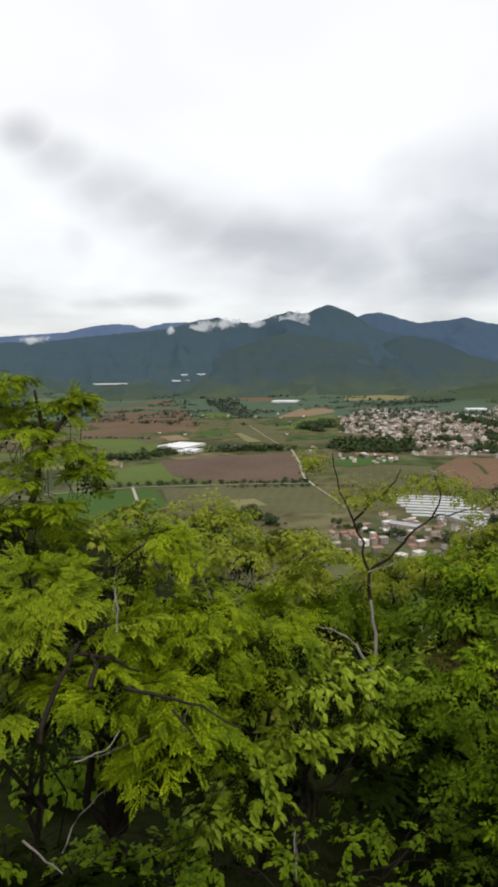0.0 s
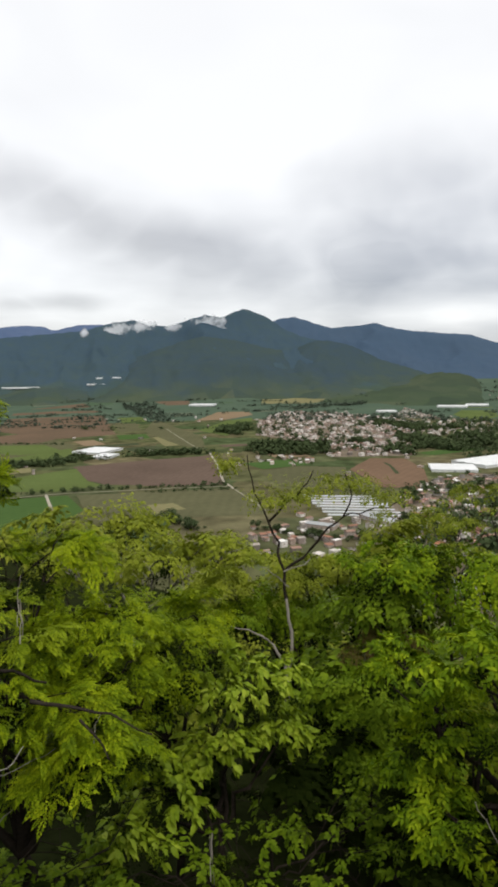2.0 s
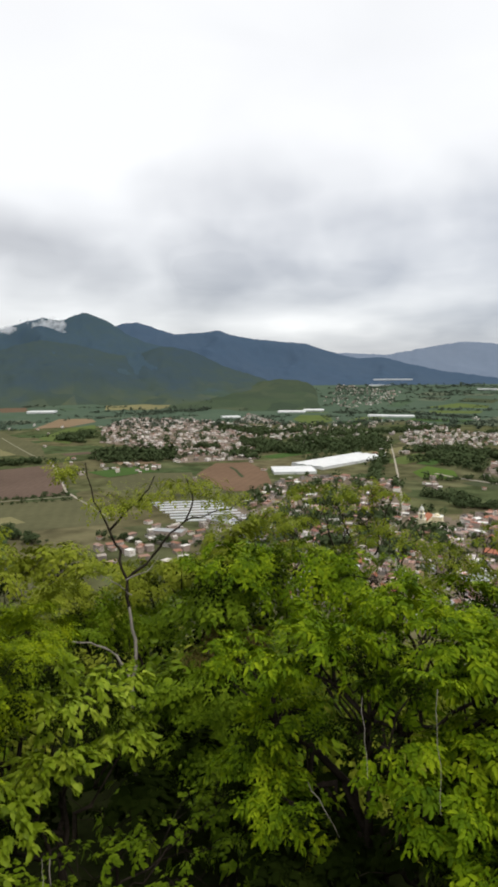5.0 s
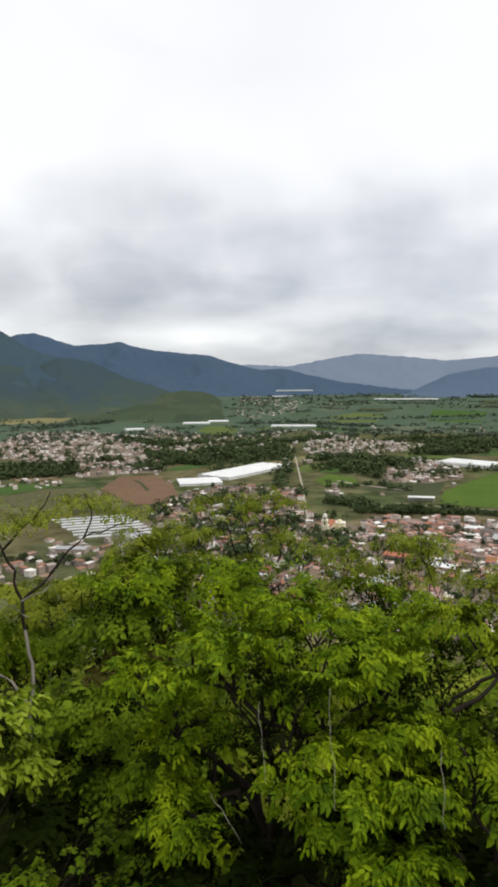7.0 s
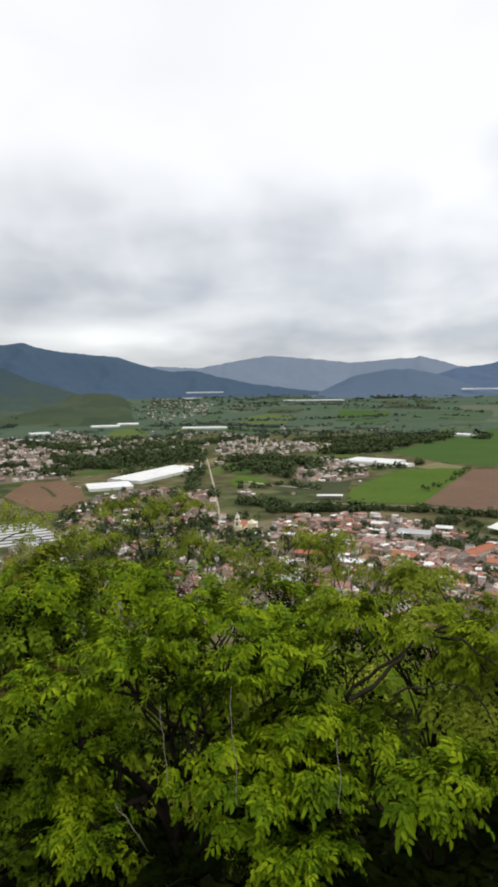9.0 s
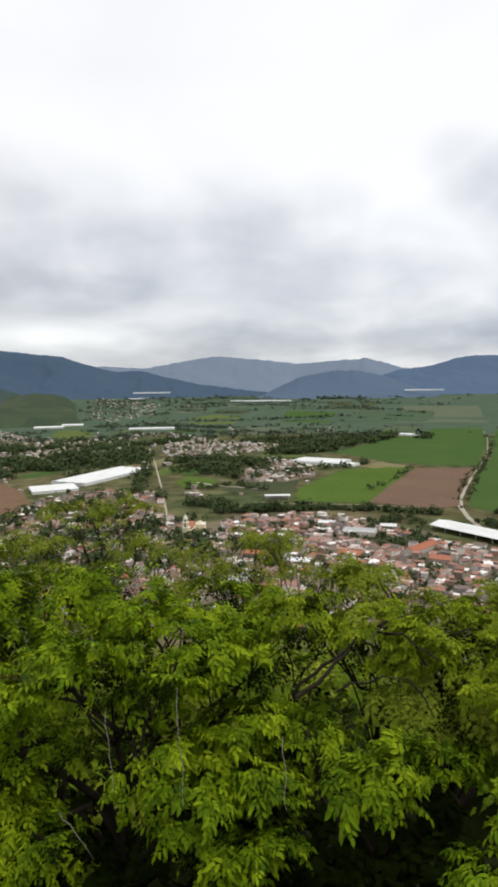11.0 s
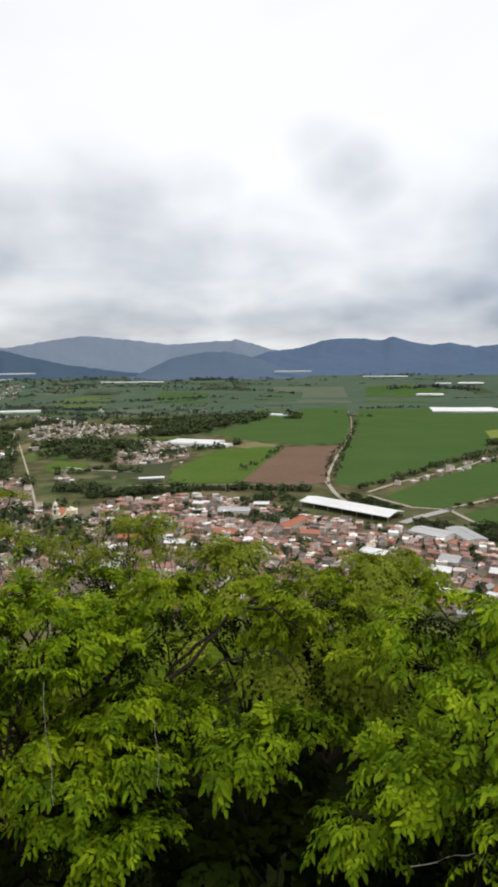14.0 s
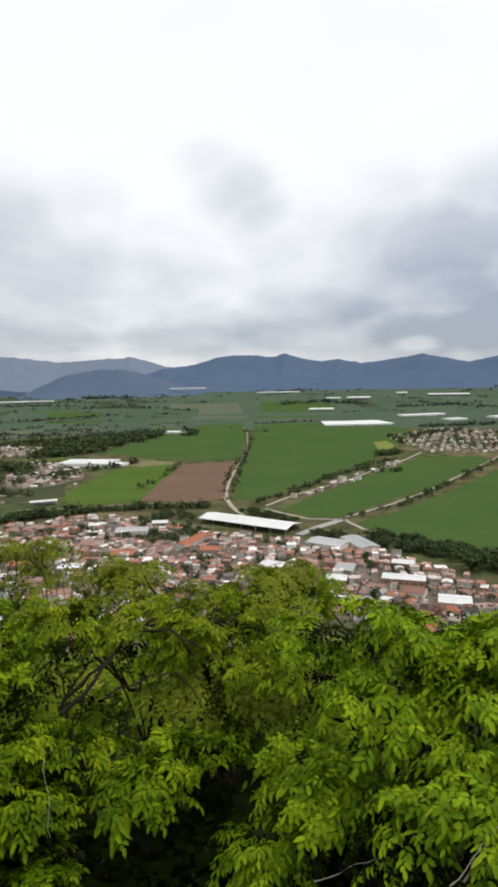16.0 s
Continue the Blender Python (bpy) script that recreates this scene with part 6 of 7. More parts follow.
    fol = new("foliage", mesh_of("foliage", v, f, mat))
    fol.parent = base
    tagged(fol, kind="stuff")
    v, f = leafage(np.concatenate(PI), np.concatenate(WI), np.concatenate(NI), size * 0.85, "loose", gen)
    core = new("inner_foliage", mesh_of("inner_foliage", v, f, leaf_painted_shade))
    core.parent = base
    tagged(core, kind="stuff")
    THICKET.append(base)
    return base


bush("tall_tree", "slender young tree with feathery light green leaves", (-1.63, 4.83),
     [(-1.9, 4.84, -0.15, 0.17, 0.17, 0.14), (-1.71, 4.9, -0.31, 0.24, 0.24, 0.09), (-1.44, 4.99, -0.27, 0.16, 0.16, 0.07), (-1.8, 4.86, -0.47, 0.29, 0.29, 0.1), (-1.49, 4.83, -0.65, 0.21, 0.21, 0.1), (-1.84, 4.68, -0.84, 0.21, 0.21, 0.14), (-1.54, 4.64, -1.06, 0.22, 0.22, 0.12), (-1.32, 4.86, -0.8, 0.1, 0.1, 0.04)],
     "feather", 0.085, 0.12, leaf_fresh, bark, 21, 0.01, full=1.3, inner=0.0, hang=0.15, twigs=3, cover=2.2)
bush("feathery_bush", "dense bush with flat feathery yellow-green plumes on the slope", (-1.04, 3.99),
     [(-1.08, 4.64, -1.52, 0.6, 0.6, 0.32), (-0.56, 4.6, -1.89, 0.46, 0.46, 0.32), (-0.47, 4.06, -2.12, 0.43, 0.43, 0.3), (-0.98, 3.78, -2.06, 0.50, 0.50, 0.26), (-0.59, 3.96, -2.65, 0.44, 0.44, 0.31), (-0.03, 4.66, -2.3, 0.31, 0.31, 0.25), (-1.77, 4.51, -1.23, 0.40, 0.40, 0.20), (-0.45, 3.74, -2.46, 0.34, 0.34, 0.20)],
     "feather", 0.098, 0.20, leaf_fresh, bark, 22, 0.06, hang=0.15, wild=0.5, twigs=14, cover=1.9, full=0.95)
bush("broadleaf_bush", "bush with broad drooping pale green leaves", (0.40, 5.80),
     [(0.95, 6.4, -3.58, 0.45, 0.45, 0.41), (0.32, 6.21, -3.21, 0.59, 0.59, 0.39), (1.18, 6.31, -4.07, 0.21, 0.21, 0.45), (0.52, 5.85, -3.82, 0.39, 0.39, 0.45), (-0.12, 5.29, -3.95, 0.31, 0.31, 0.42), (-0.45, 4.75, -3.96, 0.14, 0.14, 0.29)],
     "blade", 0.085, 0.26, leaf_broad, bark, 23, 0.05, hang=0.6, full=0.9, wild=0.75, cover=1.9, lone=lone_broad)
bush("feathery_bush", "bush with light green feathery leaves beside a broad-leaved one", (0.05, 6.08),
     [(-0.03, 5.89, -2.49, 0.6, 0.6, 0.35), (-0.31, 5.44, -2.96, 0.52, 0.52, 0.46), (0.49, 6.91, -2.87, 0.45, 0.45, 0.35)],
     "pinnate", 0.11, 0.24, leaf_fresh, bark, 24, 0.05)
bush("small_tree", "olive green small tree down the slope with pale leaf edges", (-1.01, 15.61),
     [(-1.35, 18.26, -5.08, 1.53, 1.53, 1.18), (-2.35, 16.06, -5.07, 1.19, 1.19, 0.72), (-0.06, 15.22, -4.93, 1.26, 1.26, 0.67), (1.39, 15.22, -4.73, 1.11, 1.11, 0.59), (-2.68, 13.3, -3.47, 0.94, 0.94, 0.51)],
     "coarse", 0.26, 0.40, leaf_olive, bark_pale, 25, 0.08)
bush("small_tree", "dull green leafy tree further down the hillside", (2.40, 11.71),
     [(2.91, 11.93, -4.27, 0.98, 0.98, 0.52), (3.7, 10.31, -3.51, 0.95, 0.95, 0.56), (1.93, 13.02, -4.77, 1.07, 1.07, 0.57), (1.05, 11.58, -4.58, 0.93, 0.93, 0.5)],
     "loose", 0.20, 0.40, leaf_olive, bark, 26, 0.07)
bush("leafy_bush", "dark green bush in the shade of a hollow", (2.71, 9.93),
     [(3.06, 9.23, -3.97, 0.85, 0.85, 0.61), (2.63, 11.15, -5.0, 0.7, 0.7, 0.62), (1.62, 10.9, -4.76, 0.78, 0.78, 0.48), (3.52, 8.43, -3.55, 0.77, 0.77, 0.65)],
     "loose", 0.20, 0.40, leaf_mid, bark, 27, 0.06)
bush("withered_bush", "bush with rust-brown withering leaves", (2.94, 7.99),
     [(3.15, 7.98, -3.85, 0.34, 0.34, 0.37), (2.73, 8.0, -4.12, 0.2, 0.2, 0.3)],
     "loose", 0.15, 0.16, leaf_rust, bark_pale, 28, 0.04, cover=1.3, full=0.7)
bush("leafy_bush", "shaded low bush in the hollow", (2.44, 7.36),
     [(2.31, 7.72, -4.44, 0.33, 0.33, 0.36), (2.69, 7.39, -4.38, 0.33, 0.33, 0.35), (2.32, 6.96, -4.87, 0.29, 0.29, 0.42)],
     "loose", 0.17, 0.33, leaf_mid, bark, 29, 0.04)
bush("green_bush", "large bush with bright green drooping pinnate leaves", (3.00, 4.09),
     [(3.41, 4.15, -2.45, 0.76, 0.76, 0.38), (2.79, 4.5, -2.53, 0.65, 0.65, 0.38), (4.22, 3.8, -2.62, 0.63, 0.63, 0.4), (2.98, 3.99, -2.96, 0.59, 0.59, 0.37), (2.51, 5.03, -3.35, 0.41, 0.41, 0.29), (2.52, 5.85, -3.2, 0.38, 0.38, 0.34), (2.25, 5.0, -3.72, 0.28, 0.28, 0.2), (2.3, 4.45, -3.85, 0.25, 0.25, 0.16), (3.8, 3.53, -3.13, 0.47, 0.47, 0.39), (3.07, 3.35, -3.32, 0.42, 0.42, 0.31), (3.14, 2.78, -3.48, 0.26, 0.26, 0.15)],
     "fingers", 0.135, 0.25, leaf_green, bark, 30, 0.08, full=0.75, wild=0.45, cover=2.3, lone=lone_green)
bush("small_tree", "spreading tree behind a bright bush", (4.86, 6.82),
     [(5.85, 6.14, -3.11, 0.93, 0.93, 0.32), (4.86, 6.69, -2.98, 0.82, 0.82, 0.31), (3.91, 7.51, -2.87, 0.83, 0.83, 0.35), (3.18, 8.34, -2.95, 0.75, 0.75, 0.45), (6.49, 5.44, -3.26, 0.69, 0.69, 0.28), (4.22, 6.68, -3.22, 0.55, 0.55, 0.24)],
     "loose", 0.18, 0.30, leaf_green, bark, 31, 0.06)
bush("umbrella_tree", "thin-stemmed tree with a flat sparse olive crown", (6.50, 11.42),
     [(6.74, 11.65, -2.8, 1.15, 1.15, 0.26), (7.66, 11.14, -2.67, 0.67, 0.67, 0.2), (5.83, 11.76, -3.29, 0.76, 0.76, 0.24), (7.19, 11.02, -3.33, 0.68, 0.68, 0.15), (5.09, 11.53, -3.64, 0.62, 0.62, 0.23)],
     "loose", 0.15, 0.19, leaf_dull, bark, 32, 0.03, twigs=16, full=0.5, cover=1.2, inner=0.0)
bush("small_tree", "sparse tree with dark crooked limbs and olive leaves", (5.93, 2.53),
     [(5.51, 2.91, -2.49, 0.61, 0.61, 0.26), (6.26, 2.47, -2.42, 0.58, 0.58, 0.28), (5.8, 1.82, -2.51, 0.36, 0.36, 0.35), (5.13, 2.43, -2.78, 0.58, 0.58, 0.34), (6.18, 3.95, -2.31, 0.28, 0.28, 0.08), (5.22, 1.73, -2.78, 0.39, 0.39, 0.33), (7.43, 2.38, -2.46, 0.31, 0.31, 0.11)],
     "loose", 0.14, 0.22, leaf_dull, bark, 33, 0.02, twigs=18, full=0.8, inner=0.1)
bush("green_bush", "bush with fresh feathery leaves near the viewpoint", (4.22, 0.29),
     [(4.69, 0.88, -1.9, 0.47, 0.47, 0.23), (4.42, 0.27, -1.78, 0.37, 0.37, 0.24), (4.11, -0.06, -1.81, 0.23, 0.23, 0.26), (4.57, 1.11, -2.24, 0.37, 0.37, 0.27), (4.02, 0.42, -2.08, 0.43, 0.43, 0.23), (3.73, -0.09, -2.08, 0.22, 0.22, 0.33), (3.97, -0.47, -1.86, 0.33, 0.33, 0.57)],
     "fingers", 0.118, 0.21, leaf_bright, bark, 34, 0.05, full=0.75, cover=2.3, lone=lone_bright)
bush("round_leaved_bush", "bush with rounded bright green leaflets near the viewpoint", (3.61, 0.45),
     [(3.9, 0.89, -2.65, 0.35, 0.35, 0.21), (3.68, 0.51, -2.57, 0.43, 0.43, 0.27), (3.42, 0.05, -2.35, 0.35, 0.35, 0.32), (3.75, 1.15, -3.04, 0.3, 0.3, 0.3), (3.31, -0.36, -2.17, 0.3, 0.3, 0.3)],
     "fingers", 0.118, 0.20, leaf_bright, bark, 35, 0.05, full=0.75, cover=2.3, lone=lone_bright)
bush("green_bush", "dense olive green bush with fine leaves", (5.64, 2.58),
     [(5.29, 2.34, -2.37, 0.64, 0.64, 0.28), (5.08, 2.96, -2.55, 0.52, 0.52, 0.34), (6.4, 2.42, -2.49, 0.62, 0.62, 0.19), (5.01, 2.09, -2.68, 0.64, 0.64, 0.37), (5.02, 3.64, -2.46, 0.58, 0.58, 0.28), (7.05, 2.05, -2.66, 0.4, 0.4, 0.18)],
     "fingers", 0.115, 0.22, leaf_moss, bark, 36, 0.06, twigs=18, full=0.66, lone=lone_moss)
bush("green_bush", "shaded bush with drooping pinnate leaves", (4.05, 2.50),
     [(4.0, 2.89, -2.97, 0.31, 0.31, 0.21), (4.07, 2.16, -3.01, 0.24, 0.24, 0.16), (3.53, 2.99, -3.2, 0.24, 0.24, 0.18), (4.6, 1.94, -3.04, 0.24, 0.24, 0.2), (3.44, 1.98, -2.65, 0.18, 0.18, 0.12), (3.74, 1.80, -2.60, 0.22, 0.22, 0.13)],
     "fingers", 0.13, 0.16, leaf_green, bark, 37, 0.05, full=0.8)
bush("low_plants", "low leafy plants on the shaded slope", (1.91, 5.19),
     [(1.68, 5.55, -4.92, 0.87, 0.87, 0.24), (0.82, 5.32, -4.78, 0.62, 0.62, 0.23), (2.65, 5.79, -4.87, 0.66, 0.66, 0.31), (1.92, 4.89, -4.64, 0.67, 0.67, 0.22), (2.46, 4.42, -4.27, 0.57, 0.57, 0.21)],
     "round", 0.05, 0.16, leaf_mid, bark, 38, 0.02, hang=0.3, low=0.0, full=0.15, cover=1.2)
bush("low_plants", "low leafy plants under the bushes", (0.71, 5.11),
     [(0.51, 4.73, -4.28, 0.55, 0.55, 0.2), (-1.01, 4.65, -3.97, 0.54, 0.54, 0.29), (-0.16, 4.44, -4.03, 0.52, 0.52, 0.19), (1.73, 5.58, -4.7, 0.69, 0.69, 0.3), (2.46, 6.17, -4.8, 0.49, 0.49, 0.39)],
     "round", 0.05, 0.15, leaf_mid, bark, 39, 0.02, hang=0.3, low=0.0, full=0.22, cover=1.2)
# undergrowth leaves in the near-black colour, so the gaps look shaded
bush("undergrowth", "undergrowth below the bushes, painted near-black for shade", (3.50, 3.40),
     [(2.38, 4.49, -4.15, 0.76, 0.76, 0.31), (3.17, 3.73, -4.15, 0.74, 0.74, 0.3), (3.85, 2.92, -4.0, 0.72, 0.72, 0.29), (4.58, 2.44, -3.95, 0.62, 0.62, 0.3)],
     "round", 0.09, 0.27, leaf_painted_shade, bark, 40, 0.02, hang=0.2, low=0.0, full=0.8, inner=0.0)
bush("undergrowth", "undergrowth below the bushes, painted near-black for shade", (3.88, 1.77),
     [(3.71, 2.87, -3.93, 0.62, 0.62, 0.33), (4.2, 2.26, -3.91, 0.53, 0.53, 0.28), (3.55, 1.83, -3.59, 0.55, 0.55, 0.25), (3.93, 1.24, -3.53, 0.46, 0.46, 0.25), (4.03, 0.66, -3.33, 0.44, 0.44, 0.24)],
     "round", 0.09, 0.24, leaf_painted_shade, bark, 41, 0.02, hang=0.2, low=0.0, full=0.8, inner=0.0)
bush("undergrowth", "undergrowth in the hollow, painted near-black for shade", (1.11, 6.21),
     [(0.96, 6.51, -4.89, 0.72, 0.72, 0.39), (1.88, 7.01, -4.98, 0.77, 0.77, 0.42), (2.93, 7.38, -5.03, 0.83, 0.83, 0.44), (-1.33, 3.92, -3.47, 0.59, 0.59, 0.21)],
     "round", 0.10, 0.32, leaf_painted_shade, bark, 42, 0.02, hang=0.2, low=0.0, full=0.8, inner=0.0)
bush("umbrella_tree", "thin slanting tree with small olive leaf tufts", (8.48, 8.24),
     [(8.52, 8.65, -3.13, 0.6, 0.6, 0.2), (8.91, 8.25, -3.18, 0.72, 0.72, 0.18), (8.87, 7.47, -3.35, 0.47, 0.47, 0.17), (7.79, 8.86, -3.55, 0.5, 0.5, 0.14), (8.31, 7.96, -3.57, 0.69, 0.69, 0.17)],
     "loose", 0.15, 0.15, leaf_dull, bark, 43, 0.04, twigs=14, full=0.5, cover=1.2, inner=0.0)
bush("umbrella_tree", "thin tree with flat sparse olive leaf tufts over the town", (4.80, 10.60),
     [(4.55, 10.6, -2.78, 0.72, 0.72, 0.16), (5.35, 10.8, -3.05, 0.6, 0.6, 0.15), (3.95, 10.4, -3.05, 0.52, 0.52, 0.15), (5.0, 9.6, -3.2, 0.5, 0.5, 0.14)],
     "loose", 0.13, 0.15, leaf_dull, bark, 44, 0.03, twigs=12, full=0.5, cover=1.2, inner=0.0)
bush("umbrella_tree", "sparse tree with loose flat olive tufts", (6.99, 9.09),
     [(6.88, 9.30, -3.12, 0.75, 0.75, 0.16), (7.70, 8.59, -3.36, 0.60, 0.60, 0.14), (6.34, 10.09, -3.63, 0.70, 0.70, 0.16), (6.91, 8.46, -3.60, 0.55, 0.55, 0.14)],
     "loose", 0.13, 0.15, leaf_dull, bark, 46, 0.03, twigs=12, full=0.5, cover=1.1, inner=0.0)
bush("umbrella_tree", "low sparse tree with small olive leaf tufts", (8.19, 6.72),
     [(8.42, 7.34, -2.98, 0.60, 0.60, 0.14), (8.56, 6.28, -3.20, 0.60, 0.60, 0.14), (7.54, 7.33, -3.37, 0.60, 0.60, 0.14), (8.64, 5.31, -3.15, 0.45, 0.45, 0.12)],
     "loose", 0.13, 0.14, leaf_dull, bark, 47, 0.03, twigs=12, full=0.45, cover=1.1, inner=0.0)
bush("low_plants", "sparse small-leaved plants in deep shade", (-1.10, 3.75),
     [(-1.25, 3.6, -3.5, 0.5, 0.5, 0.26), (-0.75, 3.9, -3.75, 0.5, 0.5, 0.25), (-1.6, 3.5, -3.1, 0.35, 0.35, 0.25)],
     "round", 0.05, 0.15, leaf_mid, bark, 45, 0.02, hang=0.3, low=0.0, full=0.15, cover=1.3)
bush("feathery_bush", "olive green feathery bush with dark exposed limbs", (-1.55, 3.80),
     [(-1.26, 3.86, -1.69, 0.55, 0.55, 0.30), (-1.95, 3.63, -1.53, 0.38, 0.38, 0.50), (-1.44, 3.91, -1.43, 0.38, 0.38, 0.20), (-1.32, 3.55, -2.10, 0.34, 0.34, 0.24)],
     "feather", 0.095, 0.19, leaf_moss, bark, 48, 0.03, hang=0.2, wild=0.5, twigs=16, cover=1.6, full=0.8)
BARE_FOOT = (1.82, 8.98, -5.13)
BARE_TUFTS = [(2.85, 10.29, -2.01, 0.50, 0.10), (3.21, 10.20, -1.96, 0.45, 0.09), (1.79, 10.17, -2.18, 0.32, 0.12), (1.11, 10.65, -1.65, 0.20, 0.09), (3.63, 9.91, -2.17, 0.40, 0.09), (2.35, 10.37, -2.18, 0.30, 0.10)]

# the half-bare tree with thin forked limbs
gen = np.random.default_rng(77)
bx, by = BARE_FOOT[:2]
bare = new("bare_tree")
bare.matrix_basis = pose(bx, by, float(ground_z(bx, by)))
tagged(bare, "half-bare tree with thin forked grey limbs and few leaves", "tree", "hillside thicket")
off = Vector((bx, by, float(ground_z(bx, by))))


def limb_of(parent, offset, mat, r0, r1, line, name="limb"):
    pts = [Vector(p) + Vector((0, 0, H)) - offset for p in line]
    fine = []
    for a, b in zip(pts, pts[1:]):
        fine += [a.lerp(b, k / 3) + Vector(gen.normal(size=3)) * (b - a).length * 0.03 for k in range(3)]
    fine.append(pts[-1])
    v, f = tube(fine, np.linspace(r0, r1, len(fine)), 6)
    ob = new(name, mesh_of(name, v, f, mat, True))
    ob.parent = parent
    return ob


limb_of(bare, off, bark_pale, 0.05, 0.034, [(bx, by, off.z - H - 0.3), (bx + 0.05, by, (off.z - H) * 0.5 + BARE_FOOT[2] * 0.5), BARE_FOOT], "trunk")
limb_of(bare, off, bark_pale, 0.034, 0.022, [(1.82, 8.98, -5.13), (1.86, 9.13, -4.84), (1.99, 9.37, -4.29), (1.93, 9.59, -3.81)])
limb_of(bare, off, bark, 0.030, 0.008, [(1.97, 9.77, -3.88), (1.95, 9.94, -3.45), (1.86, 10.1, -3.01), (1.72, 10.25, -2.55), (1.54, 10.37, -2.16), (1.44, 10.49, -1.51)])
limb_of(bare, off, bark, 0.022, 0.008, [(1.78, 10.32, -2.65), (2.19, 10.32, -2.3), (2.41, 10.32, -2.11), (2.58, 10.33, -1.8)])
limb_of(bare, off, bark, 0.028, 0.009, [(1.99, 10.12, -3.52), (2.37, 10.12, -3.27), (2.68, 10.15, -2.92), (3.06, 10.13, -2.6), (3.23, 10.16, -2.27), (3.14, 10.27, -1.88)])
limb_of(bare, off, bark, 0.016, 0.005, [(3.09, 10.23, -2.62), (3.51, 10.12, -2.51), (3.85, 10.01, -2.44), (4.14, 9.94, -2.24)])
limb_of(bare, off, bark_pale, 0.026, 0.008, [(1.84, 9.05, -4.79), (1.64, 9.27, -4.43), (1.39, 9.39, -4.24), (0.99, 9.47, -4.17)])
limb_of(bare, off, bark_pale, 0.014, 0.004, [(1.93, 9.85, -3.42), (2.3, 9.8, -3.32), (2.51, 9.83, -3.09)])
limb_of(bare, off, bark_pale, 0.014, 0.004, [(2.01, 9.74, -3.67), (1.84, 9.83, -3.51), (1.57, 9.93, -3.35)])
P, O = [], []
for x, y, z, a, b in BARE_TUFTS:
    n = 150
    q = gen.normal(size=(n, 3)) * (a * 0.55, a * 0.55, b * 0.6)
    P.append(q + (x - off.x, y - off.y, z + H - off.z))
    O.append(q / (np.linalg.norm(q, axis=1, keepdims=True) + 1e-6))
P, O = np.concatenate(P), np.concatenate(O)
v, f = leafage(P, O + gen.normal(size=P.shape) * 0.4 - (0, 0, 0.4), np.array((0, 0, 1.0)) + gen.normal(size=P.shape) * 0.4, 0.12, "loose", gen)
fol = new("foliage", mesh_of("foliage", v, f, leaf_olive))
fol.parent = bare
tagged(fol, kind="stuff")
# dry and dark limbs that show among the leaves, each on the plant it belongs to
def stray_limb(which, mat, r0, r1, line):
    return limb_of(THICKET[which], THICKET[which].matrix_basis.translation, mat, r0, r1, line)


stray_limb(12, bark, 0.018, 0.009, [(4.28, 3.35, -2.87), (4.48, 3.25, -2.69), (4.67, 3.12, -2.56), (4.81, 3.04, -2.42), (4.97, 2.89, -2.31), (5.12, 2.67, -2.3), (5.24, 2.38, -2.4)])
stray_limb(12, bark, 0.014, 0.006, [(4.9, 2.84, -2.27), (5.01, 2.73, -2.18), (5.16, 2.52, -2.12)])
stray_limb(12, bark, 0.014, 0.006, [(5.59, 2.96, -2.53), (5.58, 3.16, -2.27), (5.58, 3.3, -2.06)])
stray_limb(1, bark, 0.03, 0.012, [(-1.33, 3.44, -2.21), (-1.25, 3.53, -2.12), (-1.14, 3.68, -1.91), (-1.0, 3.69, -1.96), (-0.79, 3.72, -2.0), (-0.58, 3.7, -2.12), (-0.32, 3.7, -2.17)])
stray_limb(1, bark, 0.02, 0.008, [(-1.0, 3.69, -1.96), (-0.94, 3.75, -1.89), (-0.8, 3.78, -1.89)])
stray_limb(1, bark_pale, 0.007, 0.003, [(-1.28, 3.66, -3.15), (-1.2, 3.82, -3.0), (-1.03, 3.94, -2.9)])
stray_limb(1, bark_pale, 0.008, 0.003, [(-1.41, 3.37, -2.79), (-1.27, 3.33, -2.91), (-1.16, 3.31, -2.98)])
stray_limb(11, bark, 0.035, 0.012, [(6.71, 11.07, -4.37), (6.79, 11.14, -4.06), (7.05, 11.14, -3.61), (6.96, 11.29, -3.28), (6.97, 11.38, -2.92)])
stray_limb(11, bark, 0.026, 0.01, [(6.79, 11.14, -4.06), (6.68, 11.31, -3.73), (6.64, 11.46, -3.32), (6.61, 11.58, -2.93)])
stray_limb(11, bark, 0.024, 0.008, [(7.43, 10.78, -3.96), (7.62, 10.83, -3.44), (7.8, 10.85, -2.96), (7.94, 10.83, -2.66)])
stray_limb(11, bark, 0.016, 0.006, [(7.05, 11.14, -3.61), (7.3, 11.08, -3.3), (7.61, 10.96, -3.01)])
stray_limb(13, bark_pale, 0.005, 0.002, [(3.0, -0.07, -2.24), (3.08, -0.13, -2.15), (3.15, -0.2, -2.06)])
stray_limb(9, bark_pale, 0.0045, 0.002, [(2.4, 4.26, -3.49), (2.47, 4.09, -3.65), (2.53, 3.92, -3.8)])
stray_limb(1, bark_pale, 0.0032, 0.0018, [(-1.15, 3.51, -2.39), (-0.89, 3.59, -2.38), (-0.69, 3.67, -2.33)])
stray_limb(1, bark_pale, 0.005, 0.002, [(-0.93, 4.04, -1.49), (-0.91, 3.96, -1.7), (-0.93, 3.92, -1.78)])
stray_limb(2, bark_pale, 0.006, 0.003, [(0.33, 4.93, -4.07), (0.33, 4.79, -4.23), (0.33, 4.69, -4.34)])
stray_limb(1, bark_pale, 0.004, 0.002, [(-0.47, 3.86, -2.26), (-0.49, 3.79, -2.38), (-0.5, 3.73, -2.46)])
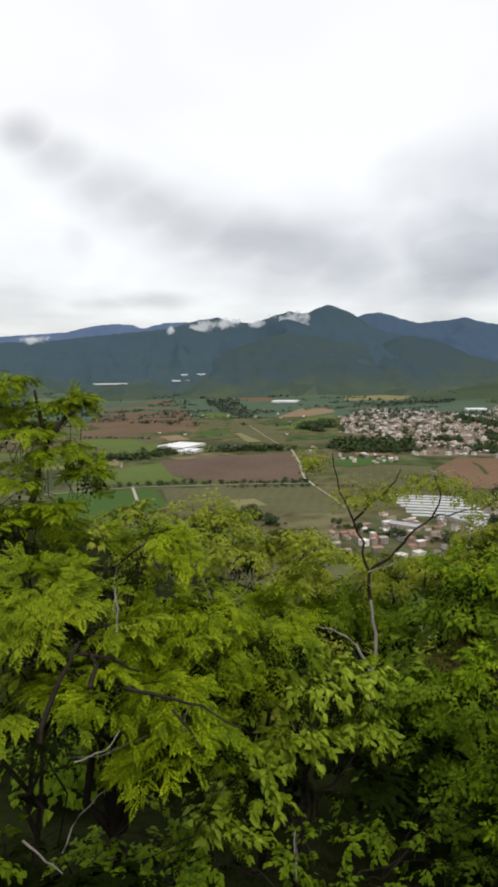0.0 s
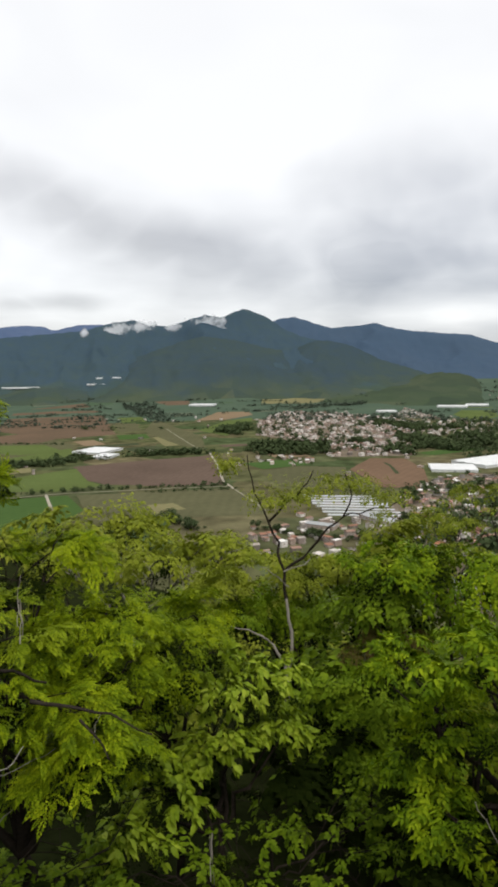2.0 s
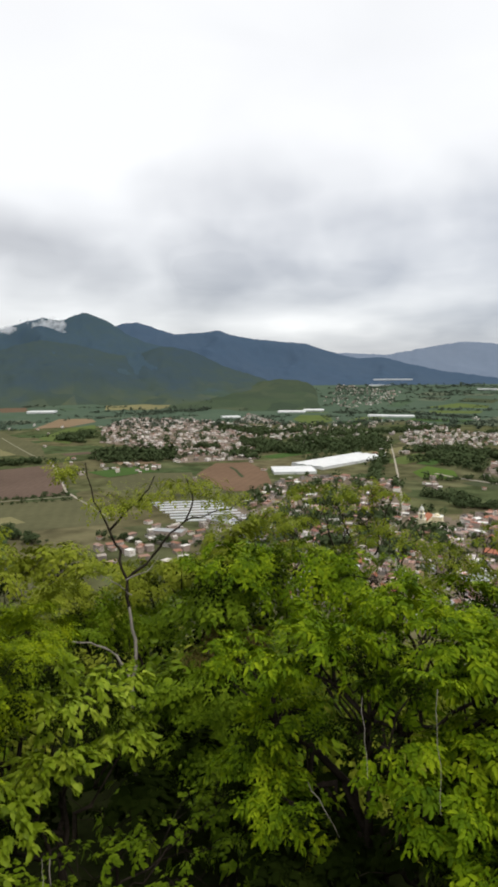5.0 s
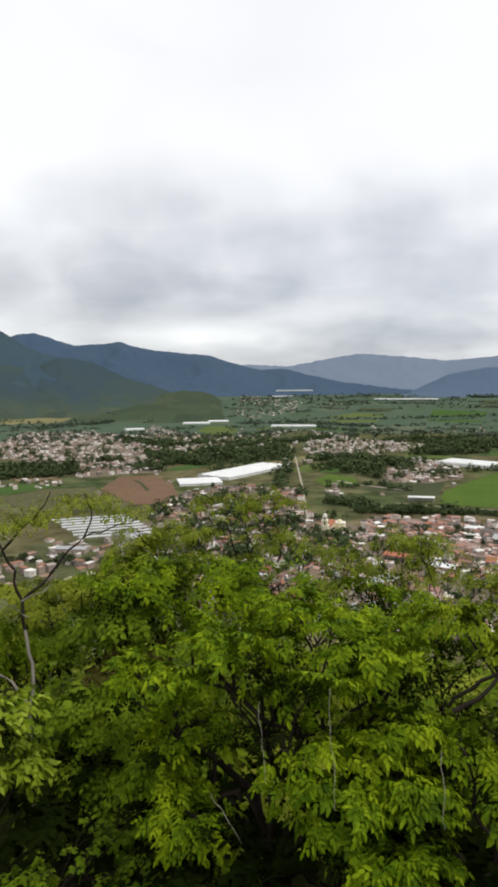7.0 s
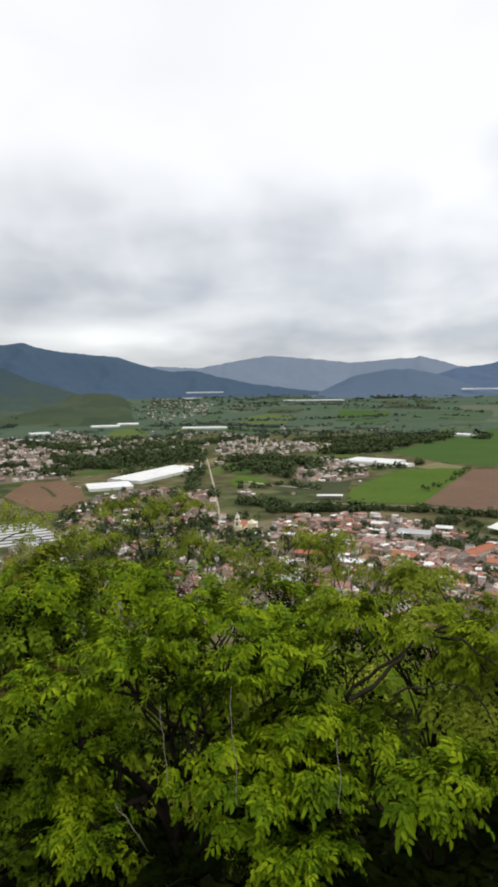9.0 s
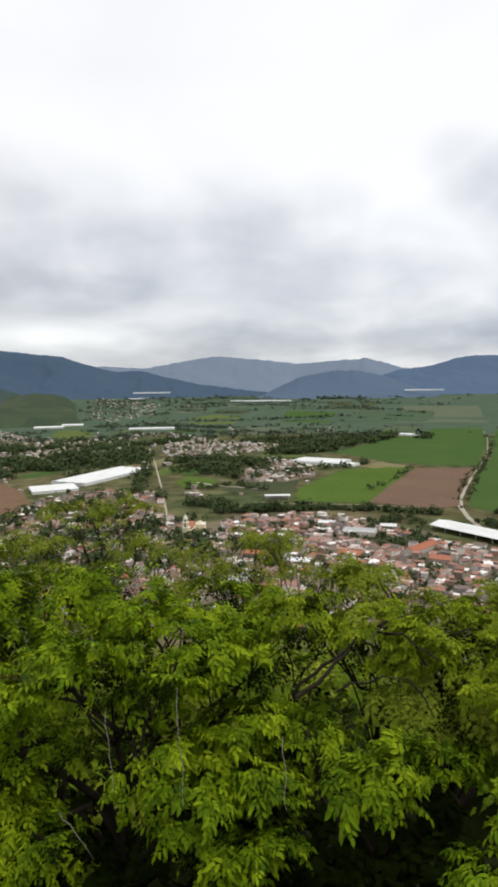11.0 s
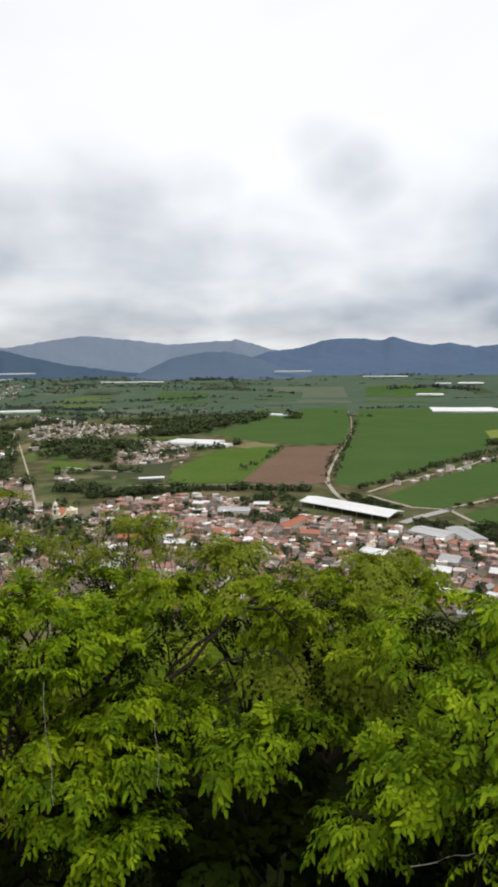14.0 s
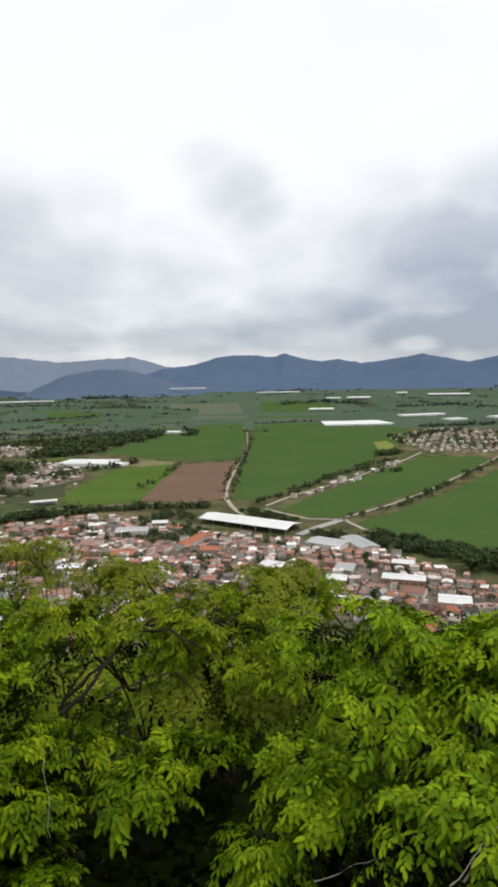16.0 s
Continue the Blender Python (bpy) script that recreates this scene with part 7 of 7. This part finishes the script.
stray_limb(0, bark, 0.03, 0.012, [(-1.71, 4.68, -1.07), (-1.65, 4.76, -0.77), (-1.59, 4.81, -0.56), (-1.46, 4.87, -0.38), (-1.35, 4.91, -0.3)])
stray_limb(0, bark, 0.022, 0.01, [(-1.59, 4.81, -0.56), (-1.64, 4.82, -0.33), (-1.67, 4.82, -0.15)])

stray_limb(9, bark_pale, 0.0022, 0.0012, [(2.71, 3.02, -2.1), (2.63, 2.87, -2.4), (2.53, 2.73, -2.67), (2.51, 2.69, -2.72)])
stray_limb(9, bark_pale, 0.0022, 0.0012, [(2.95, 2.25, -2.24), (2.89, 2.15, -2.42), (2.82, 2.11, -2.52), (2.81, 2.08, -2.57)])
stray_limb(9, bark_pale, 0.0022, 0.0012, [(2.33, 3.32, -2.23), (2.27, 3.18, -2.49), (2.23, 3.07, -2.65)])
stray_limb(1, bark_pale, 0.0022, 0.0012, [(-0.85, 3.61, -1.5), (-0.85, 3.67, -1.35), (-0.84, 3.71, -1.22)])
stray_limb(1, bark_pale, 0.0022, 0.0012, [(-0.44, 3.51, -2.27), (-0.43, 3.58, -2.15), (-0.4, 3.62, -2.1)])
stray_limb(2, bark_pale, 0.0022, 0.0012, [(0.22, 3.16, -2.92), (0.23, 3.25, -2.82), (0.23, 3.31, -2.74)])
stray_limb(1, bark, 0.017, 0.009, [(-1.05, 2.77, -1.79), (-1.02, 2.94, -1.63), (-0.97, 3.07, -1.53), (-0.94, 3.17, -1.46)])
stray_limb(1, bark, 0.015, 0.008, [(-0.85, 2.99, -1.63), (-0.83, 3.09, -1.56), (-0.9, 3.16, -1.51)])
stray_limb(1, bark, 0.012, 0.004, [(-0.68, 3.07, -1.68), (-0.48, 3.09, -1.75), (-0.29, 3.09, -1.81), (-0.07, 3.06, -1.92)])
stray_limb(1, bark, 0.008, 0.003, [(-0.43, 3.06, -1.79), (-0.34, 2.98, -1.88), (-0.25, 2.9, -1.97)])
stray_limb(1, bark, 0.012, 0.005, [(-0.94, 3.14, -1.52), (-0.79, 3.21, -1.58), (-0.63, 3.25, -1.68)])
stray_limb(1, bark_pale, 0.0032, 0.0018, [(-0.87, 2.73, -1.86), (-0.74, 2.82, -1.87), (-0.69, 2.92, -1.83)])
stray_limb(1, bark_pale, 0.004, 0.002, [(-0.75, 3.23, -1.44), (-0.76, 3.32, -1.34), (-0.79, 3.41, -1.26)])
stray_limb(15, bark, 0.02, 0.009, [(3.76, 2.85, -2.52), (3.94, 2.76, -2.43), (4.08, 2.73, -2.32), (4.21, 2.67, -2.22), (4.31, 2.66, -2.12)])
stray_limb(15, bark, 0.014, 0.006, [(4.34, 2.49, -2.06), (4.49, 2.32, -2.06), (4.54, 2.23, -2.15), (4.63, 2.07, -2.25)])
stray_limb(15, bark, 0.01, 0.005, [(3.99, 2.63, -2.46), (4.28, 2.38, -2.36), (4.41, 2.21, -2.38)])
stray_limb(15, bark, 0.008, 0.004, [(4.36, 2.21, -2.35), (4.36, 2.05, -2.46), (4.32, 1.95, -2.56)])
stray_limb(13, bark, 0.01, 0.004, [(3.88, 0.46, -2.11), (3.99, 0.44, -2.02), (4.09, 0.37, -1.96)])
stray_limb(13, bark, 0.007, 0.003, [(3.93, 0.43, -2.03), (4.02, 0.35, -2.0), (4.09, 0.26, -2.01)])
stray_limb(14, bark_pale, 0.0028, 0.0016, [(2.83, -0.03, -2.13), (2.94, -0.1, -2.08), (3.07, -0.2, -1.99)])
stray_limb(14, bark_pale, 0.002, 0.0012, [(2.96, 0.59, -2.44), (3.07, 0.46, -2.41), (3.16, 0.35, -2.39), (3.17, 0.28, -2.45)])


# ---- more scrub over the rest of the hillside ----
def scrub(seed, mat):
    """A loose bush about 2.4 m high for the slope further down."""
    return bush("scrub_bush", "loose green scrub bush further down the hillside", (12.0 + seed, 16.0), [(12.0 + seed, 16.0, float(ground_z(12.0 + seed, 16.0)) - H + 1.3, 0.9, 0.9, 0.7), (12.5 + seed, 15.6, float(ground_z(12.5 + seed, 15.6)) - H + 1.0, 0.7, 0.7, 0.5)],
                "coarse", 0.28, 0.42, mat, bark, 300 + seed, 0.06, 0.4, 1.2, 0.7, 3, -0.2, 0.3)


SCRUB = [scrub(0, leaf_olive), scrub(3, leaf_mid), scrub(6, leaf_mid)]
rng = random.Random(21)
done = 0
while done < 120:
    a, r = radians(rng.uniform(-35, 112)), 8.5 + 90 * rng.random() ** 1.7
    x, y = r * math.sin(a), r * math.cos(a)
    z = float(ground_z(x, y))
    room = r * math.tan(radians(-21.5)) + H - z
    done += 1
    if room < 0.9 or x * math.sin(DOWN) + y * math.cos(DOWN) < 2.5:
        continue
    k = min(1.9, room / 2.4) * rng.uniform(0.8, 1.0)
    copy_thing(rng.choice(SCRUB), pose(x, y, z, 0, 0, rng.uniform(0, 360)) @ Matrix.Diagonal((k * rng.uniform(0.9, 1.5), k * rng.uniform(0.9, 1.5), k, 1)))
